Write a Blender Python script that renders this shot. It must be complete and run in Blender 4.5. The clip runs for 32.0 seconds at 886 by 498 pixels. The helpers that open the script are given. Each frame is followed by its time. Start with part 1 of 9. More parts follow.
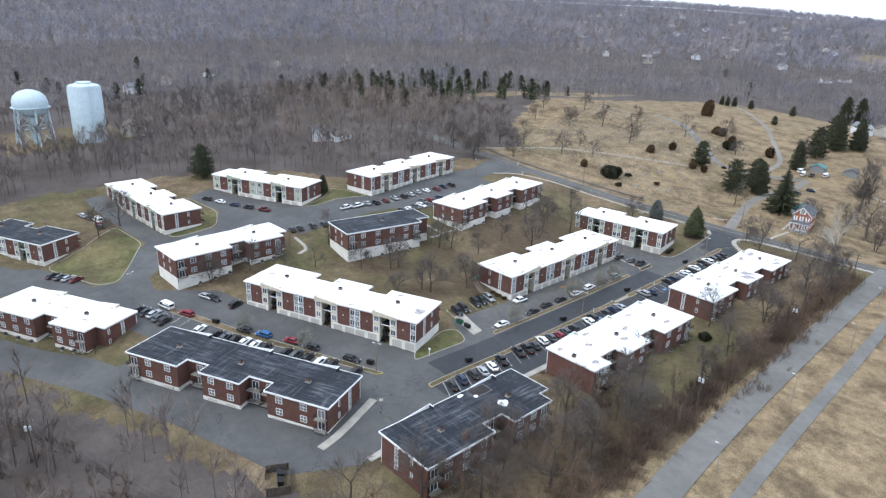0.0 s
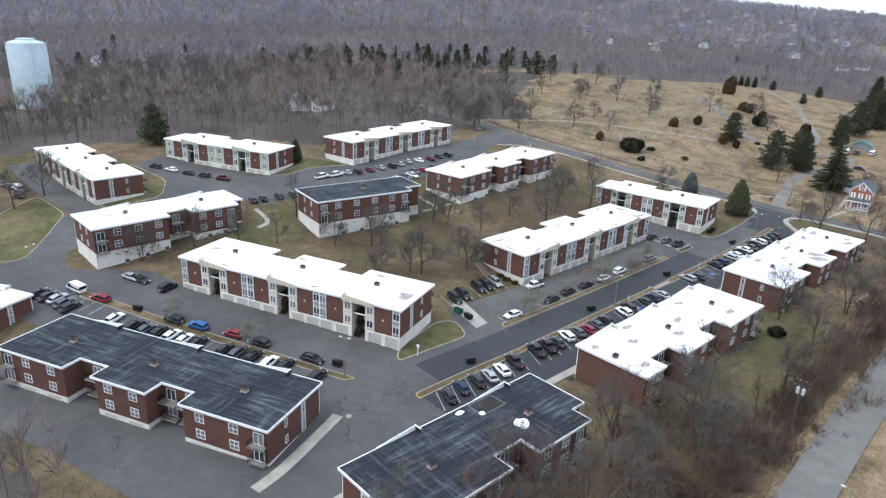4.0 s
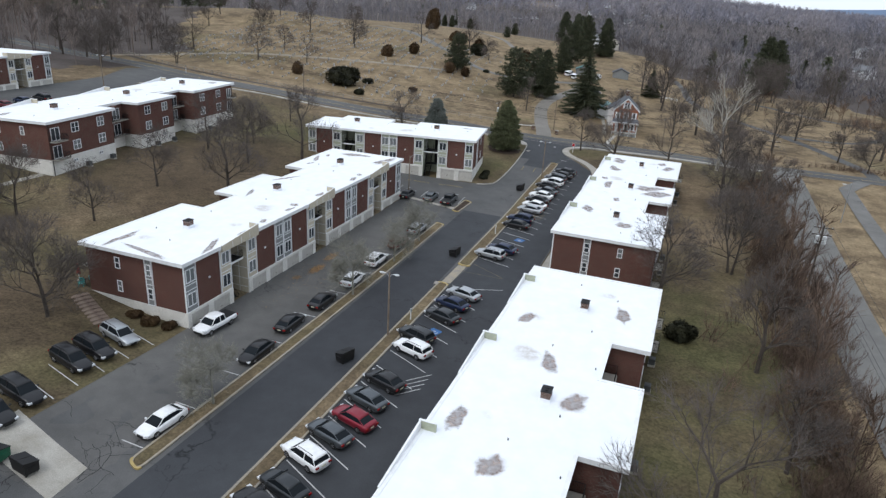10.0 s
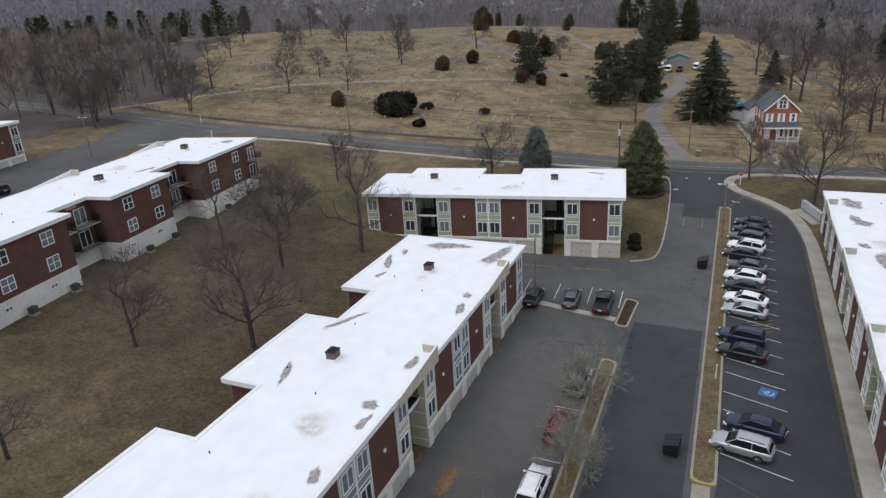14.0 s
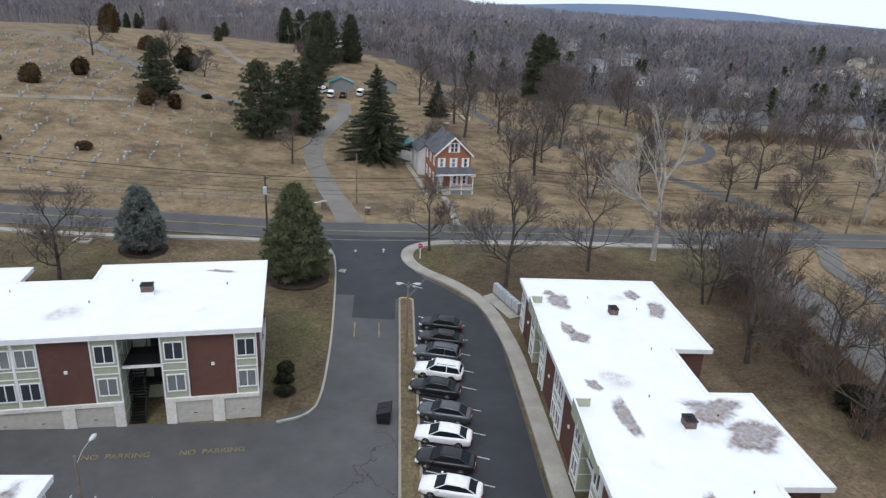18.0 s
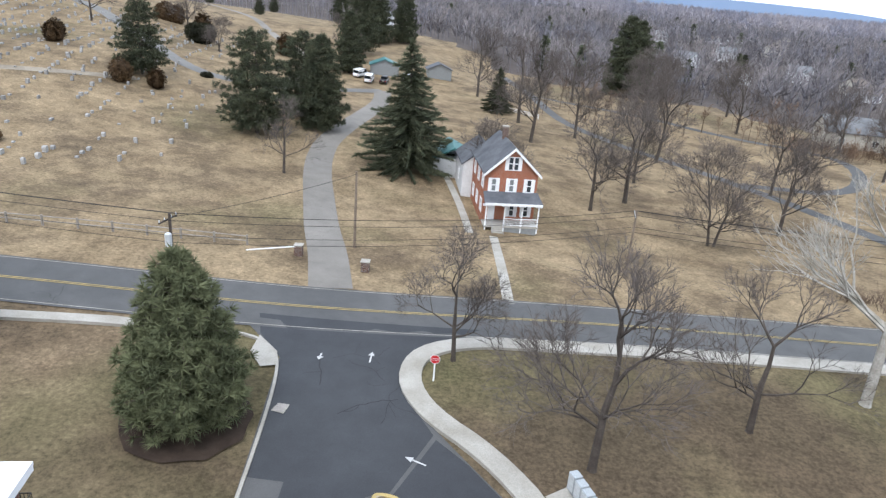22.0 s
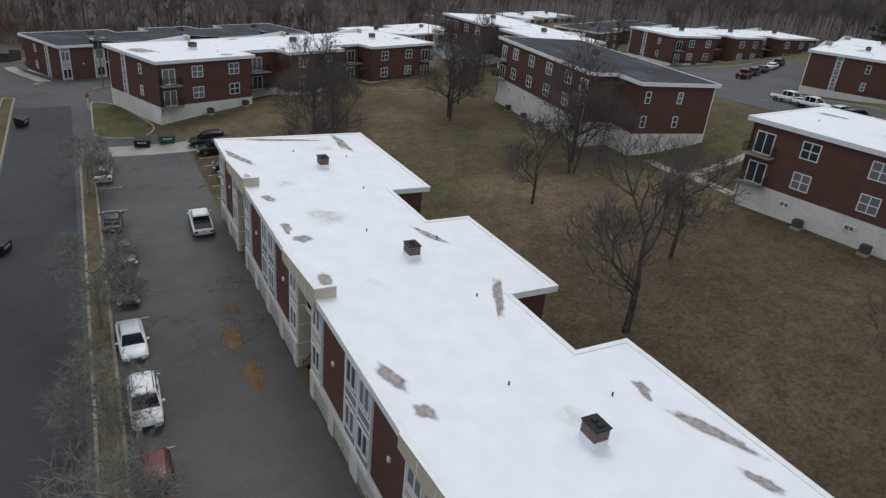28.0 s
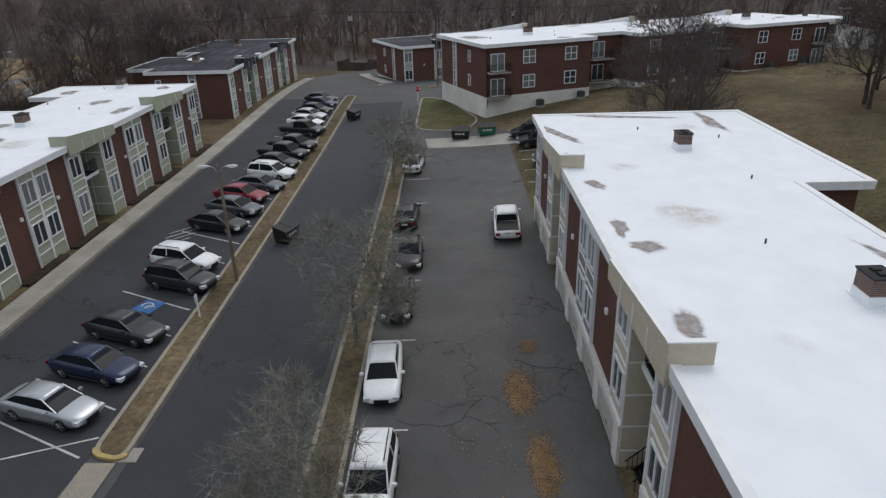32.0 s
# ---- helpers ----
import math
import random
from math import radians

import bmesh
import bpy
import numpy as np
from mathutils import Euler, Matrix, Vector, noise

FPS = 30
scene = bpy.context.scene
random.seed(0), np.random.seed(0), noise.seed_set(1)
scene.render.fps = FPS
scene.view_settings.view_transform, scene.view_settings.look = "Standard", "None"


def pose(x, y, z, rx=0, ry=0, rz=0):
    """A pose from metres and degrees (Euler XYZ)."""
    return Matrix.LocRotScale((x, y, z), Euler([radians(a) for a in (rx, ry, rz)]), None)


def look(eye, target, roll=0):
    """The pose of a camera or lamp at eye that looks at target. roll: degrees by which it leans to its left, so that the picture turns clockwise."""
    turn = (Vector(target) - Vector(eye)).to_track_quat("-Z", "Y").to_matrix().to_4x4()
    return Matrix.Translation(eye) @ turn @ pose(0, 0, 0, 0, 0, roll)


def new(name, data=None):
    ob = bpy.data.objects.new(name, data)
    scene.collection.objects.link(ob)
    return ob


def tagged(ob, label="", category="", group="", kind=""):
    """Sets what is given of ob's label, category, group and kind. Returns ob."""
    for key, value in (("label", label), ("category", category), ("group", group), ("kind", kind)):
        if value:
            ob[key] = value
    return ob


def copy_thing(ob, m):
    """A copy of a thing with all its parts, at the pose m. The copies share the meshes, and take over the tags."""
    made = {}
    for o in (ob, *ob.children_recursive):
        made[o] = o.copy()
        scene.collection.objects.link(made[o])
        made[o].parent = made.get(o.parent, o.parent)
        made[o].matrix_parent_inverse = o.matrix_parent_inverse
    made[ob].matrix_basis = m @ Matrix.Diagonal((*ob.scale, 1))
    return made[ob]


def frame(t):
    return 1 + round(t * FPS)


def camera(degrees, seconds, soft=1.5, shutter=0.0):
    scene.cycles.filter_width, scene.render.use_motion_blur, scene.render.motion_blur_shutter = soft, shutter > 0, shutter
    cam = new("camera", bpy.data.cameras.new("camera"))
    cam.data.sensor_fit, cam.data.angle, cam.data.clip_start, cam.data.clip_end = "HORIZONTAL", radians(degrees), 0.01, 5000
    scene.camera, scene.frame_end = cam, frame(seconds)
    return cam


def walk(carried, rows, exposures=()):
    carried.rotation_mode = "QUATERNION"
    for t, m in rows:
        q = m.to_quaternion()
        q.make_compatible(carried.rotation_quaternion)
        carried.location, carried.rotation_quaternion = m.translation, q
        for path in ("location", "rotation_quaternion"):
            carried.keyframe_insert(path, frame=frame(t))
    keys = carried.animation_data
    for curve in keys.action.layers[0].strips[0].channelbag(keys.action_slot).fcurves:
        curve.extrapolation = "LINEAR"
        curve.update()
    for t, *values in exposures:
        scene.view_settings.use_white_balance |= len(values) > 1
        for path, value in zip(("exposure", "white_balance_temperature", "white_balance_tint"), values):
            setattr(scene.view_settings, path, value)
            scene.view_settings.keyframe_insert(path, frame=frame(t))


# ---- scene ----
cam = camera(67.7, 32.0, soft=1.35)
PATH = [
    (0, (-2.214, -2.539, 88.225), (-3.578, -1.248, 87.537), 2.2),
    (0.5, (-5.553, 0.574, 85.851), (-6.914, 1.869, 85.164), 2.4),
    (1, (-8.58, 3.58, 83.295), (-9.94, 4.875, 82.607), 2.4),
    (1.5, (-11.301, 6.436, 80.708), (-12.661, 7.731, 80.02), 2.5),
    (2, (-14.209, 9.467, 78.151), (-15.568, 10.763, 77.462), 2.4),
    (2.5, (-17.709, 12.838, 75.334), (-19.067, 14.135, 74.645), 2.5),
    (3, (-21.535, 16.824, 72.281), (-22.893, 18.12, 71.592), 2.5),
    (3.5, (-25.904, 20.867, 69.055), (-27.261, 22.166, 68.368), 2.6),
    (5.5, (-44.851, 39.588, 57.135), (-46.205, 40.888, 56.445), 2.8),
    (6, (-50.019, 44.577, 54.243), (-51.371, 45.879, 53.552), 2.9),
    (6.5, (-54.79, 49.833, 51.415), (-56.099, 51.179, 50.726), 1.0),
    (7, (-59.531, 55.328, 48.53), (-60.723, 56.783, 47.849), -0.5),
    (7.5, (-63.719, 61.344, 45.619), (-64.778, 62.902, 44.947), -1.2),
    (8, (-67.255, 67.547, 42.869), (-68.23, 69.159, 42.197), 0.8),
    (8.5, (-70.663, 74.163, 40.624), (-71.466, 75.874, 39.97), -6.9),
    (9, (-73.36, 80.404, 38.748), (-74.036, 82.168, 38.092), 0.5),
    (9.5, (-75.592, 87.09, 38.075), (-76.227, 88.846, 37.358), 3.2),
    (10, (-77.826, 93.696, 38.006), (-78.461, 95.451, 37.288), 3.3),
    (10.5, (-80.434, 99.846, 38.353), (-81.155, 101.561, 37.621), 12.5),
    (11, (-82.947, 105.744, 38.402), (-84.066, 107.22, 37.646), 7.6),
    (11.5, (-86.909, 110.279, 37.704), (-88.058, 111.733, 36.954), 3.5),
    (12, (-91.274, 114.922, 37.076), (-92.418, 116.387, 36.337), 0.5),
    (12.5, (-95.327, 120.02, 36.881), (-96.423, 121.522, 36.144), 2.9),
    (13, (-99.452, 125.505, 36.681), (-100.54, 127.012, 35.942), 3.5),
    (13.5, (-103.299, 131.165, 36.621), (-104.39, 132.669, 35.881), 3.4),
    (14, (-106.631, 136.571, 36.501), (-107.404, 138.272, 35.788), -3.6),
    (14.5, (-109.092, 141.244, 36.695), (-109.191, 143.134, 36.048), -15.6),
    (15, (-110.894, 146.009, 36.524), (-110.783, 147.889, 35.85), -0.0),
    (15.5, (-111.338, 150.377, 36.271), (-111.155, 152.253, 35.601), 5.3),
    (17.5, (-108.663, 168.836, 36.059), (-108.521, 170.71, 35.374), 2.9),
    (18, (-108.195, 174.03, 35.428), (-108.048, 175.903, 34.743), 3.0),
    (18.5, (-107.459, 179.538, 34.239), (-107.312, 181.411, 33.552), 3.0),
    (19, (-106.611, 185.316, 32.996), (-106.467, 187.188, 32.307), 2.9),
    (19.5, (-105.905, 191.262, 31.948), (-105.764, 193.134, 31.258), 2.8),
    (20, (-105.289, 197.173, 31.084), (-105.15, 199.042, 30.387), 2.7),
    (20.5, (-104.884, 203.067, 30.563), (-104.744, 204.934, 29.858), 2.8),
    (21, (-104.481, 208.448, 30.52), (-104.361, 210.313, 29.808), 3.4),
    (21.5, (-103.85, 213.042, 30.402), (-103.775, 214.907, 29.683), 3.3),
    (22, (-104.016, 216.512, 30.174), (-104.045, 218.376, 29.45), 4.7),
    (22.5, (-104.289, 218.85, 29.988), (-104.597, 220.685, 29.253), 7.9),
    (23, (-104.611, 220.142, 29.848), (-105.377, 221.825, 29.085), 5.9),
    (23.5, (-105.202, 220.982, 29.19), (-106.372, 222.394, 28.393), 3.9),
    (24, (-104.25, 220.675, 29.368), (-105.747, 221.72, 28.553), 3.3),
    (24.5, (-104.645, 220.861, 28.965), (-106.322, 221.576, 28.143), 10.1),
    (25, (-106.075, 221.392, 28.561), (-107.868, 221.701, 27.73), 11.2),
    (25.5, (-107.876, 221.518, 28.413), (-109.684, 221.376, 27.57), 10.0),
    (26, (-109.929, 221.136, 28.309), (-111.659, 220.601, 27.46), 8.2),
    (26.5, (-112.085, 220.236, 28.174), (-113.685, 219.386, 27.326), 6.2),
    (28.5, (-118.946, 211.656, 27.901), (-119.611, 209.968, 27.058), 3.8),
    (29, (-119.955, 209.352, 26.887), (-120.464, 207.609, 26.05), 0.6),
    (29.5, (-120.929, 205.568, 25.786), (-121.303, 203.788, 24.954), 0.0),
    (30, (-121.534, 202.569, 24.739), (-121.791, 200.766, 23.913), 0.1),
    (30.5, (-121.792, 200.185, 23.606), (-121.961, 198.368, 22.787), -0.4),
    (31, (-121.816, 198.664, 22.453), (-121.917, 196.839, 21.64), -0.9),
    (31.5, (-121.833, 197.743, 20.891), (-121.869, 195.913, 20.086), -1.2),
    (32, (-121.858, 197.11, 19.123), (-121.825, 195.277, 18.325), -1.6),
]
EXPOSURES = [(0, 1.0, 5980, 9), (3, 0.93, 6020, 9), (6, 0.82, 6150, 9), (8, 0.66, 6250, 9), (10, 0.35, 6250, 9), (11, 0.36, 6300, 10), (12, 0.62, 6400, 12), (13, 0.48, 6450, 13), (14, 0.08, 6450, 12), (15.5, 0.15, 6350, 10), (18, 0.33, 6200, 11), (20, 0.34, 6150, 13), (21, 0.7, 6080, 10), (22, 1.17, 6100, 10), (23, 1.2, 6300, 10), (24, 0.07, 6400, 12), (25, -0.05, 6450, 11), (26, -0.16, 6450, 10), (29, -0.16, 6520, 10), (32, -0.16, 6520, 10)]
walk(cam, [(t, look(eye, target, roll)) for t, eye, target, roll in PATH], EXPOSURES)

# ---- world and light ----
world = bpy.data.worlds.new("overcast")
scene.world = world
world.use_nodes = True
wt = world.node_tree
sky = wt.nodes.new("ShaderNodeTexSky")
sky.sky_type, sky.sun_disc = "NISHITA", False
sky.sun_elevation, sky.sun_rotation = radians(38), radians(200)
sky.air_density, sky.dust_density, sky.ozone_density = 1.0, 6.0, 1.0
grey = wt.nodes.new("ShaderNodeMix")
grey.data_type = "RGBA"
grey.inputs[0].default_value = 0.86
grey.inputs[7].default_value = (8.5, 9.15, 10.1, 1)
wt.links.new(sky.outputs[0], grey.inputs[6])
wt.links.new(grey.outputs[2], wt.nodes["Background"].inputs[0])
wt.nodes["Background"].inputs[1].default_value = 0.1
sun = new("sun", bpy.data.lights.new("sun", "SUN"))
sun.data.energy, sun.data.angle, sun.data.color = 0.9, radians(25), (1.0, 0.98, 0.95)
sun.matrix_world = look((0, 0, 300), (60, 170, 0))


# ---- materials ----
def shader(name, rough=0.8, metal=0.0, spec=0.3):
    m = bpy.data.materials.new(name)
    m.use_nodes = True
    b = m.node_tree.nodes["Principled BSDF"]
    b.inputs["Roughness"].default_value, b.inputs["Metallic"].default_value = rough, metal
    b.inputs["Specular IOR Level"].default_value = spec
    return m, m.node_tree, b


def node(t, kind, **values):
    n = t.nodes.new("ShaderNode" + kind)
    for key, value in values.items():
        if key.startswith("i_"):
            n.inputs[key[2:].replace("_", " ")].default_value = value
        elif key == "operation":
            n.operation = value
    return n


def rgb(*c):
    return (*c, 1.0)


def coords(t, kind="Object"):
    return t.nodes.new("ShaderNodeTexCoord").outputs[kind]


def noise_of(t, where, scale, detail=4.0, rough=0.6):
    n = node(t, "TexNoise", i_Scale=scale, i_Detail=detail, i_Roughness=rough)
    t.links.new(where, n.inputs["Vector"])
    return n.outputs["Fac"]


def ramp(t, fac, stops):
    n = t.nodes.new("ShaderNodeValToRGB")
    el = n.color_ramp.elements
    while len(el) < len(stops):
        el.new(0.5)
    for e, (p, c) in zip(el, stops):
        e.position, e.color = p, rgb(*c) if len(c) == 3 else c
    t.links.new(fac, n.inputs[0])
    return n.outputs[0]


def mixed(t, fac, a, b, how="MIX"):
    n = t.nodes.new("ShaderNodeMix")
    n.data_type, n.blend_type = "RGBA", how
    for sock, value in ((n.inputs[0], fac), (n.inputs[6], a), (n.inputs[7], b)):
        if isinstance(value, (float, int)):
            sock.default_value = value
        elif isinstance(value, tuple):
            sock.default_value = rgb(*value)
        else:
            t.links.new(value, sock)
    return n.outputs[2]


def bumped(t, b, height, strength, distance=0.02):
    n = node(t, "Bump", i_Strength=strength, i_Distance=distance)
    t.links.new(height, n.inputs["Height"])
    t.links.new(n.outputs[0], b.inputs["Normal"])


def rough_surface(name, low, high, scale, fine=None, rough=0.85, bump=0.3, spec=0.25, depth=0.02):
    """Two colours mixed by a coarse and a fine noise."""
    m, t, b = shader(name, rough, 0, spec)
    at = coords(t)
    big = noise_of(t, at, scale, 3)
    small = noise_of(t, at, fine or scale * 12, 5, 0.7)
    base = ramp(t, big, [(0.32, low), (0.68, high)])
    col = mixed(t, 0.55, base, ramp(t, small, [(0.3, (0.45, 0.45, 0.45)), (0.7, (1.0, 1.0, 1.0))]), "MULTIPLY")
    t.links.new(col, b.inputs["Base Color"])
    bumped(t, b, small, bump, depth)
    return m


def plain(name, colour, rough=0.6, metal=0.0, grain=12.0, depth=0.25, spec=0.3):
    """A painted or moulded surface with faint grime."""
    m, t, b = shader(name, rough, metal, spec)
    at = coords(t)
    n = noise_of(t, at, grain, 4)
    dirt = ramp(t, n, [(0.3, tuple(c * (1 - depth) for c in colour)), (0.65, colour)])
    t.links.new(dirt, b.inputs["Base Color"])
    return m


def brick_material(name, a, b_, mortar):
    m, t, b = shader(name, 0.9, 0, 0.15)
    uv = coords(t, "UV")
    br = node(t, "TexBrick", i_Scale=1.0, i_Mortar_Size=0.007, i_Brick_Width=0.21, i_Row_Height=0.075, i_Bias=0.0)
    br.inputs["Color1"].default_value, br.inputs["Color2"].default_value, br.inputs["Mortar"].default_value = rgb(*a), rgb(*b_), rgb(*mortar)
    t.links.new(uv, br.inputs["Vector"])
    big = noise_of(t, coords(t), 0.25, 5, 0.7)
    fine = noise_of(t, coords(t), 9.0, 3)
    col = mixed(t, 0.5, br.outputs["Color"], ramp(t, big, [(0.3, (0.62, 0.62, 0.62)), (0.7, (1.1, 1.05, 1.0))]), "MULTIPLY")
    col = mixed(t, 0.5, col, ramp(t, fine, [(0.3, (0.6, 0.6, 0.6)), (0.7, (1.1, 1.1, 1.1))]), "MULTIPLY")
    t.links.new(col, b.inputs["Base Color"])
    bumped(t, b, br.outputs["Fac"], -0.3, 0.01)
    return m


BRICK = brick_material("red_brown_brick", (0.102, 0.045, 0.036), (0.135, 0.06, 0.048), (0.145, 0.115, 0.098))
CHIMNEY_BRICK = brick_material("chimney_brick", (0.075, 0.045, 0.037), (0.15, 0.085, 0.064), (0.34, 0.32, 0.3))
HOUSE_BRICK = brick_material("orange_brick", (0.3, 0.1, 0.055), (0.36, 0.13, 0.07), (0.3, 0.24, 0.2))


def roof_material(name, light, stain, lo, hi, seam):
    m, t, b = shader(name, 0.75, 0, 0.1 if seam else 0.25)
    at = coords(t)
    blot = noise_of(t, at, 0.16, 2, 0.45)
    tear = noise_of(t, at, 1.3, 6, 0.75)
    grime = noise_of(t, at, 0.6, 5, 0.6)
    mask = ramp(t, blot, [(lo, (0, 0, 0)), (hi, (1, 1, 1))])
    edge = mixed(t, 1.0, mask, ramp(t, tear, [(0.36, (0, 0, 0)), (0.56, (1, 1, 1))]), "MULTIPLY")
    base = mixed(t, 0.5, light, ramp(t, grime, [(0.3, (0.82, 0.83, 0.85)), (0.7, (1, 1, 1))]), "MULTIPLY")
    t.links.new(mixed(t, edge, base, stain), b.inputs["Base Color"])
    if seam:
        far = node(t, "Mapping")
        far.inputs["Scale"].default_value = (0.16, 1.5, 1.0)
        t.links.new(at, far.inputs["Vector"])
        streak = noise_of(t, far.outputs[0], 1.0, 6, 0.7)
        cross = node(t, "Mapping")
        cross.inputs["Scale"].default_value = (1.3, 0.12, 1.0)
        t.links.new(at, cross.inputs["Vector"])
        wiped = noise_of(t, cross.outputs[0], 1.0, 6, 0.72)
        worn = mixed(t, 1.0, ramp(t, streak, [(0.45, (0, 0, 0)), (0.72, (0.75, 0.75, 0.75))]), ramp(t, blot, [(0.38, (0.1, 0.1, 0.1)), (0.62, (1, 1, 1))]), "MULTIPLY")
        worn = mixed(t, 1.0, worn, ramp(t, wiped, [(0.54, (0, 0, 0)), (0.72, (0.5, 0.5, 0.5))]), "ADD")
        br = node(t, "TexBrick", i_Scale=1.0, i_Mortar_Size=0.018, i_Brick_Width=9.0, i_Row_Height=1.0)
        br.inputs["Color1"].default_value = br.inputs["Color2"].default_value = rgb(0, 0, 0)
        br.inputs["Mortar"].default_value = rgb(0.5, 0.5, 0.5)
        t.links.new(at, br.inputs["Vector"])
        lap = mixed(t, 1.0, br.outputs["Color"], ramp(t, tear, [(0.45, (0, 0, 0)), (0.6, (1, 1, 1))]), "MULTIPLY")
        worn = mixed(t, 1.0, worn, lap, "ADD")
        t.links.new(mixed(t, worn, base, (0.15, 0.16, 0.178)), b.inputs["Base Color"])
    bumped(t, b, grime, 0.15, 0.02)
    return m


ROOF_WHITE = roof_material("white_roof_membrane", (0.765, 0.785, 0.815), (0.5, 0.48, 0.46), 0.66, 0.74, False)
ROOF_DARK = roof_material("dark_felt_roof", (0.02, 0.023, 0.03), (0.1, 0.11, 0.125), 0.5, 0.66, True)
TRIM = plain("white_trim_paint", (0.74, 0.75, 0.76), 0.55, 0, 1.6, 0.12)
BASE_WHITE = rough_surface("white_painted_base", (0.66, 0.64, 0.59), (0.8, 0.78, 0.73), 0.35, 5.0, 0.8, 0.1)
CREAM = plain("cream_panel", (0.5, 0.45, 0.35), 0.7, 0, 3.0, 0.15)
GREEN = plain("sage_green_panel", (0.36, 0.38, 0.29), 0.7, 0, 3.0, 0.15)
GREYPANEL = plain("grey_panel", (0.22, 0.23, 0.23), 0.7, 0, 3.0, 0.2)
GARAGE = plain("grey_garage_door", (0.46, 0.44, 0.4), 0.6, 0, 2.0, 0.2)
IRON = plain("black_iron", (0.012, 0.012, 0.013), 0.5, 0.3)
# One near-black for stair doors, landings, chimney caps, downpipes and cracks.
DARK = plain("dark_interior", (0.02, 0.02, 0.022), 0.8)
CONCRETE = rough_surface("concrete", (0.3, 0.28, 0.24), (0.42, 0.4, 0.36), 0.4, 9.0, 0.9, 0.2)
YELLOW = rough_surface("worn_yellow_paint", (0.3, 0.235, 0.11), (0.5, 0.38, 0.15), 1.4, 9.0, 0.8, 0.1)


def glass_material(name, dark, light):
    m, t, b = shader(name, 0.06, 0, 0.6)
    at = coords(t)
    info = t.nodes.new("ShaderNodeObjectInfo")
    sep = t.nodes.new("ShaderNodeSeparateXYZ")
    t.links.new(at, sep.inputs[0])
    wave = node(t, "TexWave", i_Scale=3.0, i_Distortion=1.5)
    t.links.new(at, wave.inputs["Vector"])
    curtain = ramp(t, wave.outputs["Fac"], [(0.2, tuple(c * 0.6 for c in light)), (0.7, light)])
    drawn = ramp(t, info.outputs["Random"], [(0.42, (0, 0, 0)), (0.46, (1, 1, 1))])
    t.links.new(mixed(t, drawn, dark, curtain), b.inputs["Base Color"])
    return m


PANE = glass_material("window_glass_over_curtains", (0.035, 0.042, 0.05), (0.2, 0.215, 0.22))


def asphalt_material(name, low, high):
    m, t, b = shader(name, 0.85, 0, 0.3)
    at = coords(t)
    big, mid, fine = noise_of(t, at, 0.05, 4, 0.6), noise_of(t, at, 0.45, 5, 0.65), noise_of(t, at, 14.0, 3, 0.7)
    base = ramp(t, big, [(0.35, low), (0.65, high)])
    base = mixed(t, 0.5, base, ramp(t, mid, [(0.3, (0.68, 0.68, 0.68)), (0.7, (1.15, 1.15, 1.15))]), "MULTIPLY")
    base = mixed(t, 0.6, base, ramp(t, fine, [(0.3, (0.7, 0.7, 0.7)), (0.7, (1.2, 1.2, 1.2))]), "MULTIPLY")
    bend = node(t, "TexNoise", i_Scale=0.35, i_Detail=6.0)
    t.links.new(at, bend.inputs["Vector"])
    warp = mixed(t, 1.0, at, mixed(t, 1.0, bend.outputs["Color"], (7.0, 7.0, 0.0), "MULTIPLY"), "ADD")
    crack = t.nodes.new("ShaderNodeTexVoronoi")
    crack.feature = "DISTANCE_TO_EDGE"
    crack.inputs["Scale"].default_value = 0.12
    t.links.new(warp, crack.inputs["Vector"])
    line = ramp(t, crack.outputs["Distance"], [(0.0, (1, 1, 1)), (0.007, (0, 0, 0))])
    some = mixed(t, 1.0, line, ramp(t, noise_of(t, at, 0.04, 2), [(0.5, (0, 0, 0)), (0.58, (1, 1, 1))]), "MULTIPLY")
    t.links.new(mixed(t, some, base, tuple(c * 0.3 for c in low)), b.inputs["Base Color"])
    bumped(t, b, fine, 0.3, 0.01)
    return m


ASPHALT = asphalt_material("worn_asphalt", (0.066, 0.067, 0.068), (0.1, 0.099, 0.098))
ASPHALT_WORN = asphalt_material("bleached_asphalt", (0.075, 0.074, 0.073), (0.112, 0.109, 0.105))
ASPHALT_NEW = asphalt_material("newer_asphalt", (0.034, 0.036, 0.041), (0.046, 0.049, 0.054))
DRIVE_OLD = asphalt_material("old_driveway", (0.152, 0.14, 0.124), (0.21, 0.194, 0.173))
ASPHALT_PALE = asphalt_material("pale_old_asphalt", (0.122, 0.118, 0.111), (0.168, 0.163, 0.154))


